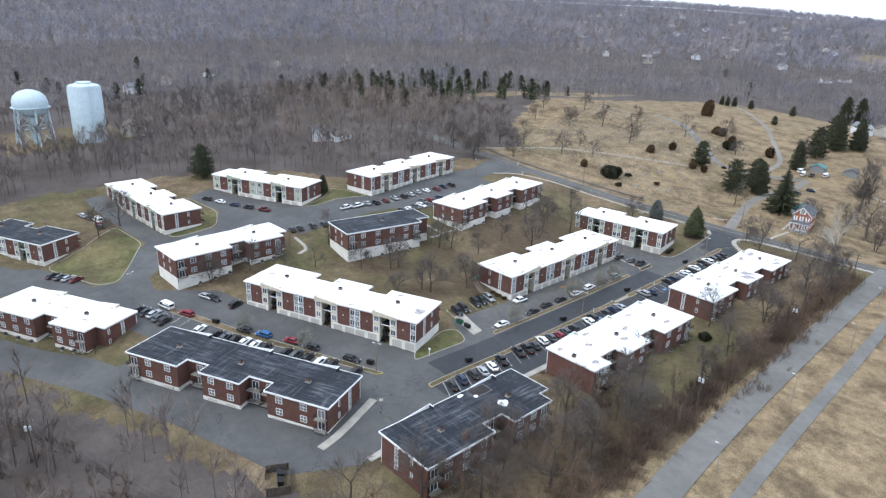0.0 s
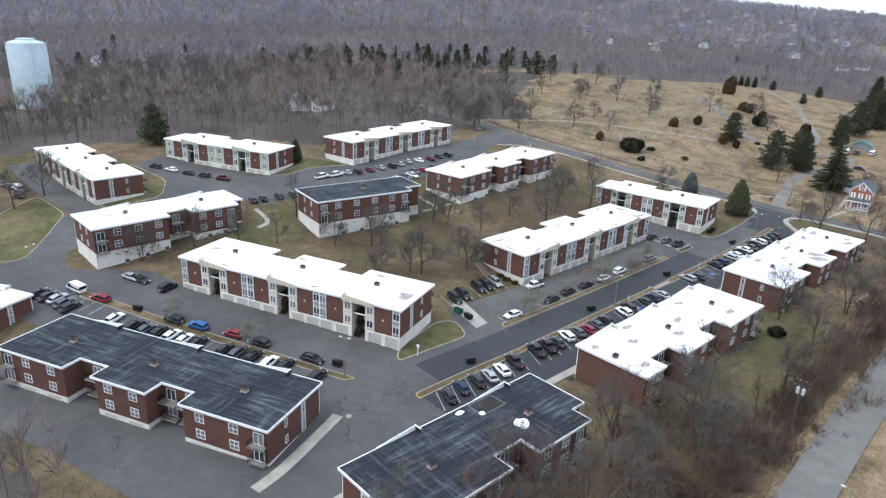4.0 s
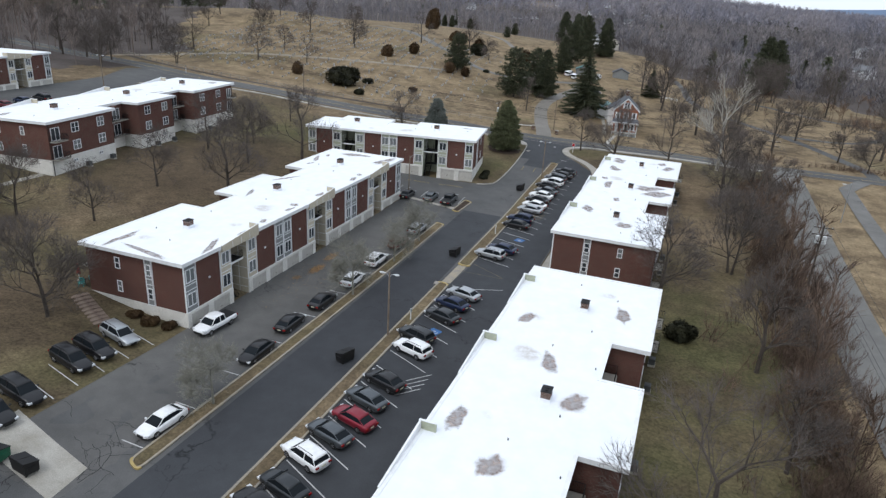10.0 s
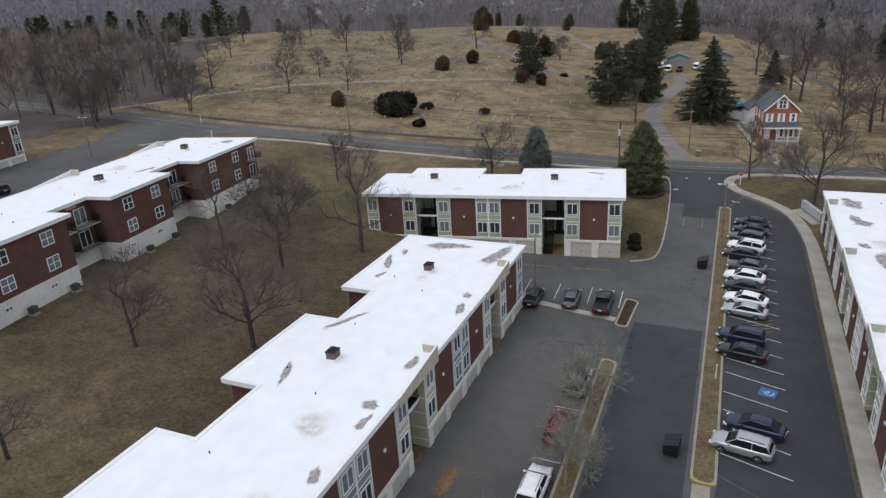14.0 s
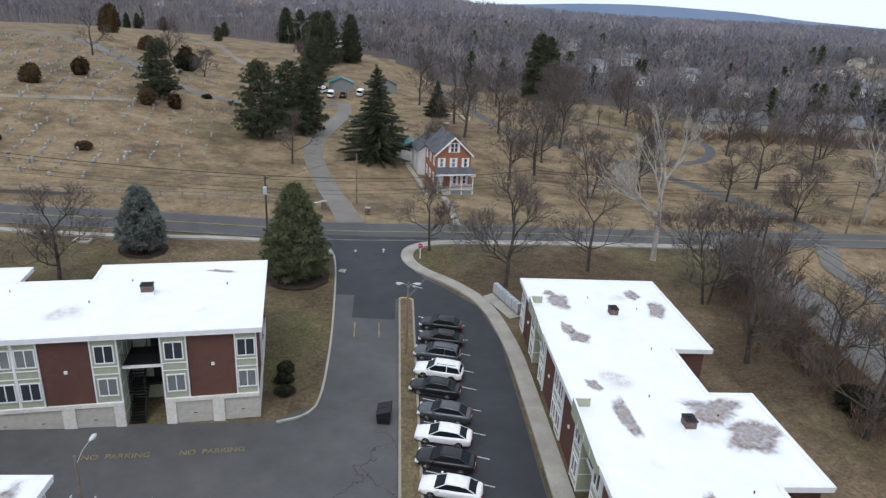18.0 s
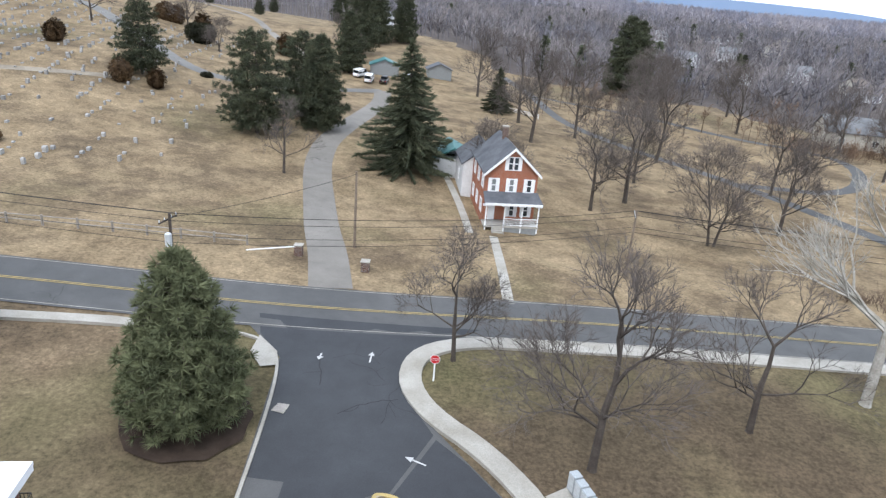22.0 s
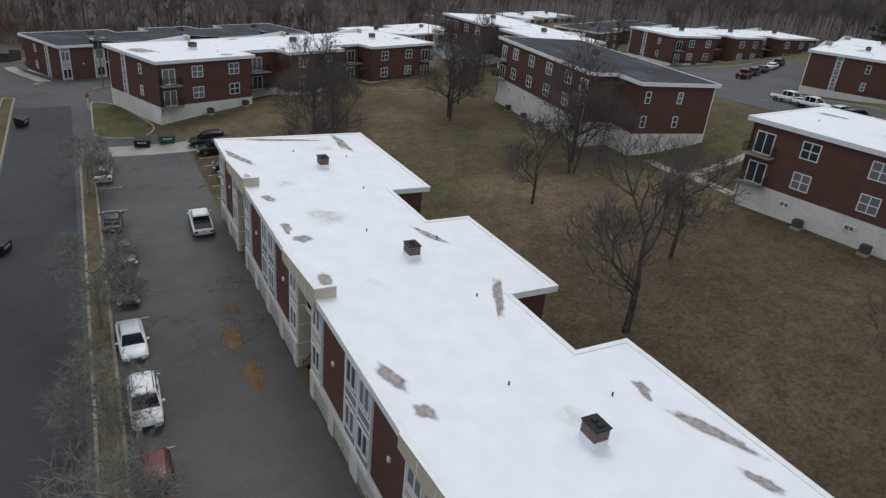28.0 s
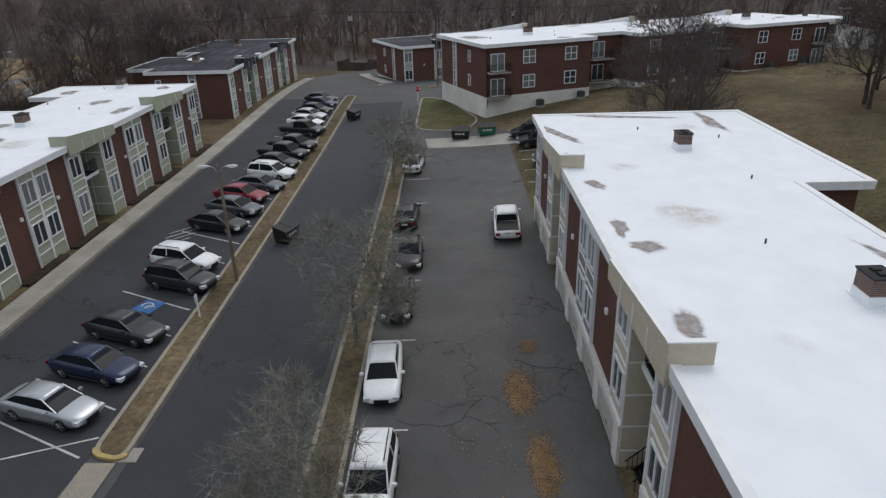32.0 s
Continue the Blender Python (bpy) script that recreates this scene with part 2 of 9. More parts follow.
def grass_material(name, tans, greens, share):
    m, t, b = shader(name, 0.95, 0, 0.1)
    at = coords(t)
    big, mid, fine = noise_of(t, at, 0.022, 4, 0.6), noise_of(t, at, 0.16, 5, 0.65), noise_of(t, at, 3.0, 6, 0.75)
    tan = ramp(t, mid, [(0.3, tans[0]), (0.7, tans[1])])
    green = ramp(t, mid, [(0.3, greens[0]), (0.7, greens[1])])
    base = mixed(t, ramp(t, big, [(share - 0.1, (0, 0, 0)), (share + 0.1, (1, 1, 1))]), tan, green)
    fall = t.nodes.new("ShaderNodeAttribute")
    fall.attribute_name = "leaf_fall"
    heap = node(t, "Math", operation="MULTIPLY_ADD")
    heap.inputs[1].default_value = 0.3
    t.links.new(fall.outputs["Fac"], heap.inputs[0])
    t.links.new(noise_of(t, at, 0.09, 5, 0.7), heap.inputs[2])
    leaf = ramp(t, heap.outputs[0], [(0.46, (0, 0, 0)), (0.66, (0.8, 0.8, 0.8))])
    base = mixed(t, leaf, base, (0.083, 0.063, 0.045))
    base = mixed(t, 0.7, base, ramp(t, noise_of(t, at, 0.55, 6, 0.7), [(0.3, (0.6, 0.6, 0.58)), (0.7, (1.3, 1.28, 1.25))]), "MULTIPLY")
    base = mixed(t, 0.85, base, ramp(t, fine, [(0.3, (0.38, 0.38, 0.35)), (0.7, (1.45, 1.42, 1.35))]), "MULTIPLY")
    t.links.new(base, b.inputs["Base Color"])
    bumped(t, b, fine, 0.6, 0.08)
    return m


KERB = rough_surface("worn_kerb", (0.27, 0.25, 0.22), (0.36, 0.31, 0.23), 0.9, 9.0, 0.9, 0.2)
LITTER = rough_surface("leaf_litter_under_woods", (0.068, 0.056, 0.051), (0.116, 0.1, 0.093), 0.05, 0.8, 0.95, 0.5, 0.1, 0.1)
LEAVES = rough_surface("fallen_orange_leaves", (0.25, 0.15, 0.075), (0.42, 0.27, 0.14), 1.5, 14.0, 0.9, 0.5)
GREENS = ((0.068, 0.066, 0.034), (0.122, 0.114, 0.06))
GRASS = grass_material("winter_grass_and_leaves", ((0.128, 0.095, 0.063), (0.21, 0.163, 0.112)), GREENS, 0.5)
LAWN_GRASS = grass_material("kept_lawn_grass", ((0.13, 0.108, 0.062), (0.2, 0.17, 0.1)), ((0.06, 0.068, 0.03), (0.118, 0.122, 0.056)), 0.42)
FIELD = grass_material("dormant_field_grass", ((0.165, 0.124, 0.08), (0.29, 0.226, 0.15)), GREENS, 0.66)
BARK = rough_surface("grey_bark", (0.055, 0.045, 0.038), (0.11, 0.093, 0.08), 0.8, 9.0, 0.95, 0.5)
TWIG = rough_surface("bare_twigs", (0.08, 0.068, 0.061), (0.146, 0.125, 0.113), 0.3, 4.0, 0.95, 0.0)
LICHEN_BARK = rough_surface("lichen_grey_bark", (0.17, 0.165, 0.135), (0.3, 0.295, 0.25), 0.8, 6.0, 0.95, 0.3)
PALE_BARK = rough_surface("pale_sycamore_bark", (0.28, 0.26, 0.22), (0.48, 0.46, 0.42), 0.9, 6.0, 0.9, 0.3)
NEEDLE = rough_surface("pine_needles", (0.045, 0.055, 0.034), (0.1, 0.108, 0.062), 0.5, 6.0, 0.9, 0.3)
PINE_NEEDLE = rough_surface("green_pine_needles", (0.078, 0.09, 0.046), (0.166, 0.178, 0.092), 0.5, 5.0, 0.9, 0.3)
BLUE_NEEDLE = rough_surface("blue_spruce_needles", (0.12, 0.138, 0.125), (0.25, 0.27, 0.245), 0.5, 6.0, 0.9, 0.3)
YEW = rough_surface("dark_evergreen_leaves", (0.014, 0.016, 0.009), (0.036, 0.035, 0.017), 0.6, 6.0, 0.9, 0.3)
RUST = rough_surface("rusty_evergreen_leaves", (0.04, 0.024, 0.012), (0.085, 0.05, 0.02), 0.6, 6.0, 0.9, 0.3)
MULCH = rough_surface("dark_mulch", (0.03, 0.02, 0.015), (0.06, 0.042, 0.03), 0.8, 12.0, 0.95, 0.5)
STONE = rough_surface("weathered_headstone", (0.2, 0.196, 0.19), (0.43, 0.42, 0.4), 0.2, 7.0, 0.9, 0.1)


# ---- ground ----
# levels of the ground: x, y, height
LOT = [(-128, 150, -0.5), (-128, 178, -0.5), (-127, 205, -0.2), (-116, 128, -0.6), (-116, 165, -0.55), (-116, 197, -0.2),
       (-106, 120, -0.4), (-106, 160, -0.45), (-107, 200, 0.0), (-108, 240, 0.9), (-96, 125, -0.25), (-96, 160, -0.2), (-95, 195, 0.2), (-95, 235, 0.6),
       (-118, 222, 0.8), (-138, 219, 0.9), (-113, 262, 1.9), (-96, 90, 0.1), (-107, 80, -0.3), (-118, 98, 1.0), (-145, 88, 1.1), (-172, 76, 1.2)]
UPPER = [(-140, 62, -0.6), (-110, 66, -1.2), (-165, 50, -0.6), (-190, 62, 0.6), (-215, 52, 0.0), (-250, 36, -0.7), (-270, 70, 3.6), (-243, 78, 4.2),
         (-228, 90, 5.4), (-255, 120, 7.6), (-234, 132, 7.7), (-212, 120, 8.6), (-212, 145, 9.8), (-221, 165, 10.1), (-208, 195, 10.4), (-226, 220, 10.3),
         (-203, 228, 10.6), (-212, 90, 6.4), (-205, 60, 3.4), (-200, 165, 10.2), (-193, 240, 10.2)]
LAWN = [(-180, 226, 3.1), (-178, 204, 5.6), (-175, 118, 3.6), (-171, 149, 4.9), (-175.5, 182, 6.3), (-148, 165, 2.2), (-148, 200, 2.7), (-140, 245, 3.0), (-165, 220, 6.4), (-170, 180, 6.2), (-168, 160, 6.0), (-166, 130, 5.4), (-150, 130, 3.2),
        (-140, 120, 2.3), (-160, 108, 3.8), (-188, 95, 4.4), (-188, 70, 3.4), (-190, 112, 5.6), (-170, 245, 6.6), (-120, 242, 2.4), (-75, 150, 0.0), (-74, 215, 0.4),
        (-74, 110, 0.0), (-100, 50, -2.4), (-135, 45, -2.8), (-165, 30, -3.2), (-190, 20, -4.0), (-230, 15, -2.0)]
AROUND = [(-45, 60, -1.0), (-50, 160, -0.2), (-50, 260, 1.0), (0, 150, -1.0), (0, 300, -0.6), (-60, 20, -3.0), (-120, 0, -4.0), (-200, -30, -5.0), (60, 80, -2.0),
          (-90, 304, -1.5), (-120, 302, 2.4), (-60, 302, -1.6), (-150, 285, 5.0), (-165, 268, 5.0), (-200, 262, 8.6), (-250, 275, 12.0), (-190, 295, 10.5), (-210, 345, 15.0), (-150, 340, 9.0), (-118, 342, 3.4), (-90, 370, 0.8), (-128, 395, 6.0),
          (-40, 360, -1.5), (-260, 330, 19.0), (-200, 375, 15.5), (-300, 400, 26.0), (-240, 430, 20.0), (-150, 430, 10.0), (-60, 450, 0.5), (40, 420, -2.0)]
FAR = [(-300, 140, 12.0), (-300, 200, 14.0), (-280, 250, 14.0), (-330, 60, 8.0), (-330, 320, 20.0), (-410, 100, 14.0), (-380, 200, 16.0), (-420, 420, 24.0), (-360, 520, 20.0), (-200, 560, 14.0), (-255, 575, 23.0), (-150, 600, 8.0), (0, 600, -6.0), (-320, -20, 2.0), (-450, -40, 6.0)]
VERGE = [(-150, 268, 6.1), (-133, 269, 4.9), (-116, 270, 3.8), (-99, 271, 3.8), (-82, 272, 3.7), (-65, 273, 3.0), (-48, 274, 2.4), (-30, 276, 1.9)]
SPOTS = np.array(LOT + VERGE + UPPER + LAWN + AROUND + FAR)
WIDTH = np.array([13.0] * (len(LOT) + len(VERGE) + len(UPPER) + len(LAWN)) + [26.0] * len(AROUND) + [48.0] * len(FAR))


def ground(x, y):
    """Height of the ground at places x, y (arrays)."""
    x, y = np.atleast_1d(np.asarray(x, float)), np.atleast_1d(np.asarray(y, float))
    out = np.empty(len(x))
    for k in range(0, len(x), 20000):
        d2 = (x[k:k + 20000, None] - SPOTS[:, 0]) ** 2 + (y[k:k + 20000, None] - SPOTS[:, 1]) ** 2
        e = -d2 / (2 * WIDTH ** 2)
        w = np.exp(e) / WIDTH + 1e-9 / (1 + d2 / 900.0) ** 2
        near = (w @ SPOTS[:, 2]) / w.sum(1)
        px, py = x[k:k + 20000], y[k:k + 20000]
        far = np.hypot(px + 150, py - 150)
        s = np.clip((far - 330) / 350, 0, 1)
        s = s * s * (3 - 2 * s)
        out[k:k + 20000] = near * (1 - s) + s * 4.0
    return out


def gz(x, y):
    return float(ground([x], [y])[0])


# ---- helpers for meshes ----
def mesh_of(name, bm, *mats):
    me = bpy.data.meshes.new(name)
    bm.to_mesh(me)
    bm.free()
    for m in mats:
        me.materials.append(m)
    return me


def part(name, bm, material, parent, label=""):
    """Links a bmesh, or a finished mesh, as one part under its thing."""
    me = bm if isinstance(bm, bpy.types.Mesh) else mesh_of(name, bm, *(material if isinstance(material, tuple) else (material,)))
    ob = new(name, me)
    ob.parent = parent
    return tagged(ob, label)


def thing(name, m, label, category, group="", kind="", data=None):
    ob = new(name, data)
    ob.matrix_world = m
    return tagged(ob, label, category, group, kind)


def box(bm, x0, x1, y0, y1, z0, z1, mat=0, m=None):
    vs = [bm.verts.new((x, y, z) if m is None else m @ Vector((x, y, z))) for z in (z0, z1) for x, y in ((x0, y0), (x1, y0), (x1, y1), (x0, y1))]
    for q in ((3, 2, 1, 0), (4, 5, 6, 7), (0, 1, 5, 4), (1, 2, 6, 5), (2, 3, 7, 6), (3, 0, 4, 7)):
        bm.faces.new([vs[k] for k in q]).material_index = mat
    return vs


def boxes(*list_of, mats=None):
    bm = bmesh.new()
    for k, b in enumerate(list_of):
        box(bm, *b)
    return bm


def prism(bm, points, z0, z1, top=0, side=0):
    low = [bm.verts.new((x, y, z0)) for x, y in points]
    high = [bm.verts.new((x, y, z1)) for x, y in points]
    n = len(points)
    bm.faces.new(high).material_index = top
    bm.faces.new(low[::-1]).material_index = side
    for k in range(n):
        bm.faces.new((low[k], low[(k + 1) % n], high[(k + 1) % n], high[k])).material_index = side


def wall_uv(bm):
    """Lays brick courses along each face: metres along it, metres up."""
    uv = bm.loops.layers.uv.new("UVMap")
    bm.normal_update()
    for f in bm.faces:
        n = f.normal
        along = Vector((-n.y, n.x, 0))
        if abs(n.z) > 0.7 or along.length < 1e-4:
            along, up = Vector((1, 0, 0)), Vector((0, 1, 0))
        else:
            along.normalize()
            up = Vector((0, 0, 1))
        for lo in f.loops:
            lo[uv].uv = (lo.vert.co.dot(along), lo.vert.co.dot(up))


def tube(bm, a, b, r0, r1, sides=6, mat=0, cap=True):
    a, b = Vector(a), Vector(b)
    q = (b - a).to_track_quat("Z", "Y")
    ring = [[bm.verts.new(c + q @ Vector((r * math.cos(6.2832 * k / sides), r * math.sin(6.2832 * k / sides), 0))) for k in range(sides)] for c, r in ((a, r0), (b, r1))]
    for k in range(sides):
        bm.faces.new((ring[0][k], ring[0][(k + 1) % sides], ring[1][(k + 1) % sides], ring[1][k])).material_index = mat
    if cap:
        bm.faces.new(ring[1]).material_index = mat
        bm.faces.new(ring[0][::-1]).material_index = mat


def sheet(name, outline, material, lift, cell=4.0, skirt=0.0):
    """A paved sheet with the given outline, laid on the ground."""
    bm = bmesh.new()
    bm.faces.new([bm.verts.new((x, y, 0)) for x, y in outline])
    bmesh.ops.triangulate(bm, faces=bm.faces[:])
    xs, ys = [p[0] for p in outline], [p[1] for p in outline]
    for axis, lo, hi in ((0, min(xs), max(xs)), (1, min(ys), max(ys))):
        for k in range(int((hi - lo) / cell) + 1):
            c = [0, 0, 0]
            c[axis] = lo + (k + 0.5) * cell
            n = [0, 0, 0]
            n[axis] = 1
            bmesh.ops.bisect_plane(bm, geom=bm.verts[:] + bm.edges[:] + bm.faces[:], plane_co=c, plane_no=n)
    z = ground([v.co.x for v in bm.verts], [v.co.y for v in bm.verts])
    for v, h in zip(bm.verts, z):
        v.co.z = h + lift
    bmesh.ops.recalc_face_normals(bm, faces=bm.faces[:])
    if sum(f.normal.z for f in bm.faces) < 0:
        bmesh.ops.reverse_faces(bm, faces=bm.faces[:])
    if skirt:
        edge = [e for e in bm.edges if len(e.link_faces) == 1]
        made = bmesh.ops.extrude_edge_only(bm, edges=edge)["geom"]
        for v in made:
            if isinstance(v, bmesh.types.BMVert):
                v.co.z -= skirt
    return new(name, mesh_of(name, bm, material))


def dense(points, step=3.0, closed=False):
    out = []
    for a, b in zip(points, points[1:] + (points[:1] if closed else [])):
        n = max(1, int(math.dist(a, b) / step))
        out += [(a[0] + (b[0] - a[0]) * k / n, a[1] + (b[1] - a[1]) * k / n) for k in range(n)]
    return out if closed else out + [points[-1]]


def rounded(points, r=3.0, steps=5):
    """A closed outline with its corners rounded."""
    out, n = [], len(points)
    for k in range(n):
        p, a, b = Vector(points[k]), Vector(points[k - 1]), Vector(points[(k + 1) % n])
        ra, rb = min(r, (a - p).length * 0.45), min(r, (b - p).length * 0.45)
        s, e = p + (a - p).normalized() * ra, p + (b - p).normalized() * rb
        for i in range(steps + 1):
            u = i / steps
            out.append(tuple(s * (1 - u) ** 2 + p * 2 * u * (1 - u) + e * u * u))
    return out


def strip(points, width, closed=False):
    """Both sides of a band along a line: left points, right points."""
    left, right, n = [], [], len(points)
    for k in range(n):
        a = points[k - 1] if k or closed else points[k]
        b = points[(k + 1) % n] if k < n - 1 or closed else points[k]
        d = Vector((b[0] - a[0], b[1] - a[1]))
        d = d.normalized() if d.length > 1e-6 else Vector((1, 0))
        left.append((points[k][0] - d.y * width / 2, points[k][1] + d.x * width / 2))
        right.append((points[k][0] + d.y * width / 2, points[k][1] - d.x * width / 2))
    return left, right


def eased(points):
    """An open line with its bends cut twice, its ends kept."""
    for _ in range(2):
        out = [points[0]]
        for (xa, ya), (xb, yb) in zip(points, points[1:]):
            out += [(xa * 0.75 + xb * 0.25, ya * 0.75 + yb * 0.25), (xa * 0.25 + xb * 0.75, ya * 0.25 + yb * 0.75)]
        points = out + [points[-1]]
    return points


def band(name, points, width, material, lift, tall=0.0, closed=False, step=3.0):
    """A road, walk, line or kerb along a line on the ground; tall gives it upright sides."""
    if not closed and len(points) > 2:
        points = eased(points)
    pts = dense(points, step, closed)
    left, right = strip(pts, width, closed)
    hl, hr = ground(*zip(*left)), ground(*zip(*right))
    bm = bmesh.new()
    n = len(pts)
    rows = []
    for k in range(n):
        h = max(hl[k], hr[k]) if tall else None
        zl, zr = (h, h) if tall else (hl[k], hr[k])
        low = [bm.verts.new((*left[k], zl + lift - tall - 0.1)), bm.verts.new((*right[k], zr + lift - tall - 0.1))] if tall else []
        rows.append([bm.verts.new((*left[k], zl + lift)), bm.verts.new((*right[k], zr + lift))] + low)
    for k in range(n if closed else n - 1):
        a, b = rows[k], rows[(k + 1) % n]
        bm.faces.new((a[0], a[1], b[1], b[0]))
        if tall:
            bm.faces.new((a[2], a[0], b[0], b[2]))
            bm.faces.new((a[1], a[3], b[3], b[1]))
    if tall and not closed:
        for r in (rows[0], rows[-1]):
            bm.faces.new((r[0], r[1], r[3], r[2]))
    bm.normal_update()
    return new(name, mesh_of(name, bm, material))


STREET_NEAR = [(-330, 262), (-262, 256), (-236, 256), (-222, 255), (-206, 257), (-180, 258.5), (-155, 260.5), (-131, 263), (-95, 267), (-50, 270.5), (10, 276), (120, 286), (300, 300)]


def inside(x, y, poly):
    hit = np.zeros(len(x), bool)
    for (xa, ya), (xb, yb) in zip(poly, poly[1:] + poly[:1]):
        cross = ((ya > y) != (yb > y)) & (x < (xb - xa) * (y - ya) / (yb - ya + 1e-12) + xa)
        hit ^= cross
    return hit


CLEARINGS = [[(-245, 246), (-60, 252), (300, 290), (300, 330), (-245, 285)], [(-57, 40), (-57, 262), (-236, 264), (-250, 240), (-252, 168), (-288, 142), (-306, 98), (-312, 60), (-310, 8), (-282, -8), (-190, 14), (-150, 28), (-110, 42), (-98, 48)],
             [(-262, 262), (-100, 268), (120, 285), (40, 392), (-10, 440), (-60, 470), (-100, 500), (-150, 590), (-215, 620), (-275, 600), (-320, 480), (-330, 400), (-290, 330), (-250, 290)],
             [(-57, 40), (-57, 262), (300, 310), (400, 60), (60, 30), (-10, 6), (-40, 14)], [(-440, 60), (-385, 60), (-385, 125), (-440, 125)]]


def wooded(x, y):
    """Where bare woods stand: not on lots, lawns and fields, nor in open patches further out."""
    ok = np.ones(len(x), bool)
    for c in CLEARINGS:
        ok &= ~inside(x, y, c)
    open_ = np.array([noise.noise((p / 260, q / 260, 7.0)) for p, q in zip(x, y)])
    return ok & ((open_ < 0.42) | (x < -380) | (np.hypot(x + 120, y - 150) < 330) | (np.hypot(x + 120, y - 150) > 2600))


def sheet_height(x, y):
    """The ground with the hills that rise beyond it."""
    far = np.hypot(x + 100, y - 150)
    bearing = np.arctan2(x + 100, y - 150)
    ridge = np.array([noise.noise((a / 700, b / 700, 3.0)) for a, b in zip(x, y)])
    rise = np.clip((far - 500) / 1500, 0, 1) ** 1.3
    side = np.clip(np.cos(bearing + 0.75), 0, 1)
    return ground(x, y) + rise * (6 + 108 * side ** 3 + 16 * ridge)


# where leaves lie thick under the lawn's trees: x, y, reach
LEAFY = [(-150, 203, 12), (-148, 188, 12), (-160, 200, 14), (-163, 182, 13), (-150, 172, 9), (-172, 200, 9), (-143, 140, 8), (-163, 150, 7), (-146, 126, 8), (-66, 120, 12), (-66, 100, 12), (-68, 235, 8), (-80, 257, 7), (-94, 253, 6), (-170, 128, 10), (-190, 90, 9)]


def terrain():
    """One sheet from the lots to the horizon, fine in the middle."""
    def axis(lo, hi, step, reach, grow):
        mid = list(np.arange(lo, hi + 0.1, step))
        out, d, up, down = [], step, [hi], [lo]
        while up[-1] < hi + reach:
            d *= grow
            up.append(up[-1] + d)
            down.append(down[-1] - d)
        return np.array(down[:0:-1] + mid + up[1:])
    xs, ys = axis(-310, 0, 2.5, 4300, 1.16), axis(-30, 400, 2.5, 4300, 1.16)
    gx, gy = np.meshgrid(xs, ys)
    z = sheet_height(gx.ravel(), gy.ravel())
    n = len(xs)
    verts = np.c_[gx.ravel(), gy.ravel(), z]
    k = np.arange(len(verts)).reshape(len(ys), n)
    faces = np.stack([k[:-1, :-1], k[:-1, 1:], k[1:, 1:], k[1:, :-1]], -1).reshape(-1, 4)
    me = bpy.data.meshes.new("ground")
    me.from_pydata(verts.tolist(), [], faces.tolist())
    me.materials.append(GRASS)
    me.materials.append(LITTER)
    me.materials.append(FIELD)
    mid = verts[faces].mean(1)
    north = mid[:, 1] > np.interp(mid[:, 0], [p[0] for p in STREET_NEAR], [p[1] + 4 for p in STREET_NEAR])
    stray = np.array([noise.noise_vector((a / 9, b / 9, 2.0))[:2] for a, b in mid[:, :2]]) * 6
    cover = np.where(wooded(mid[:, 0] + stray[:, 0], mid[:, 1] + stray[:, 1]), 1, np.where(north | (mid[:, 0] > -57), 2, 0))
    me.polygons.foreach_set("material_index", cover.astype(np.int32))
    me.polygons.foreach_set("use_smooth", [True] * len(me.polygons))
    fall = np.zeros(len(verts))
    for x, y, r in LEAFY:
        fall = np.maximum(fall, np.clip(1.3 - np.hypot(verts[:, 0] - x, verts[:, 1] - y) / r, 0, 1))
    me.attributes.new("leaf_fall", "FLOAT", "POINT").data.foreach_set("value", fall)
    ob = new("ground", me)
    return tagged(ob, "winter grass ground of tan and dull green turf", "ground", kind="structure")


terrain()


# ---- roads and lots ----
def paved(ob, label, category="road"):
    return tagged(ob, label, category, kind="structure")


STREET = [(x, y + 4.2) for x, y in STREET_NEAR]
paved(band("street", STREET, 8.0, ASPHALT, 0.07), "worn grey two-lane street crossing the end of the drive")
for off in (-0.12, 0.12):
    paved(band("centre_line", [(x, y + off) for x, y in STREET], 0.1, YELLOW, 0.085), "double yellow line on the street", "road line")
for off in (-3.7, 3.7):
    paved(band("edge_line", [(x, y + off) for x, y in STREET], 0.08, CONCRETE, 0.085), "thin white edge line on the street", "road line")

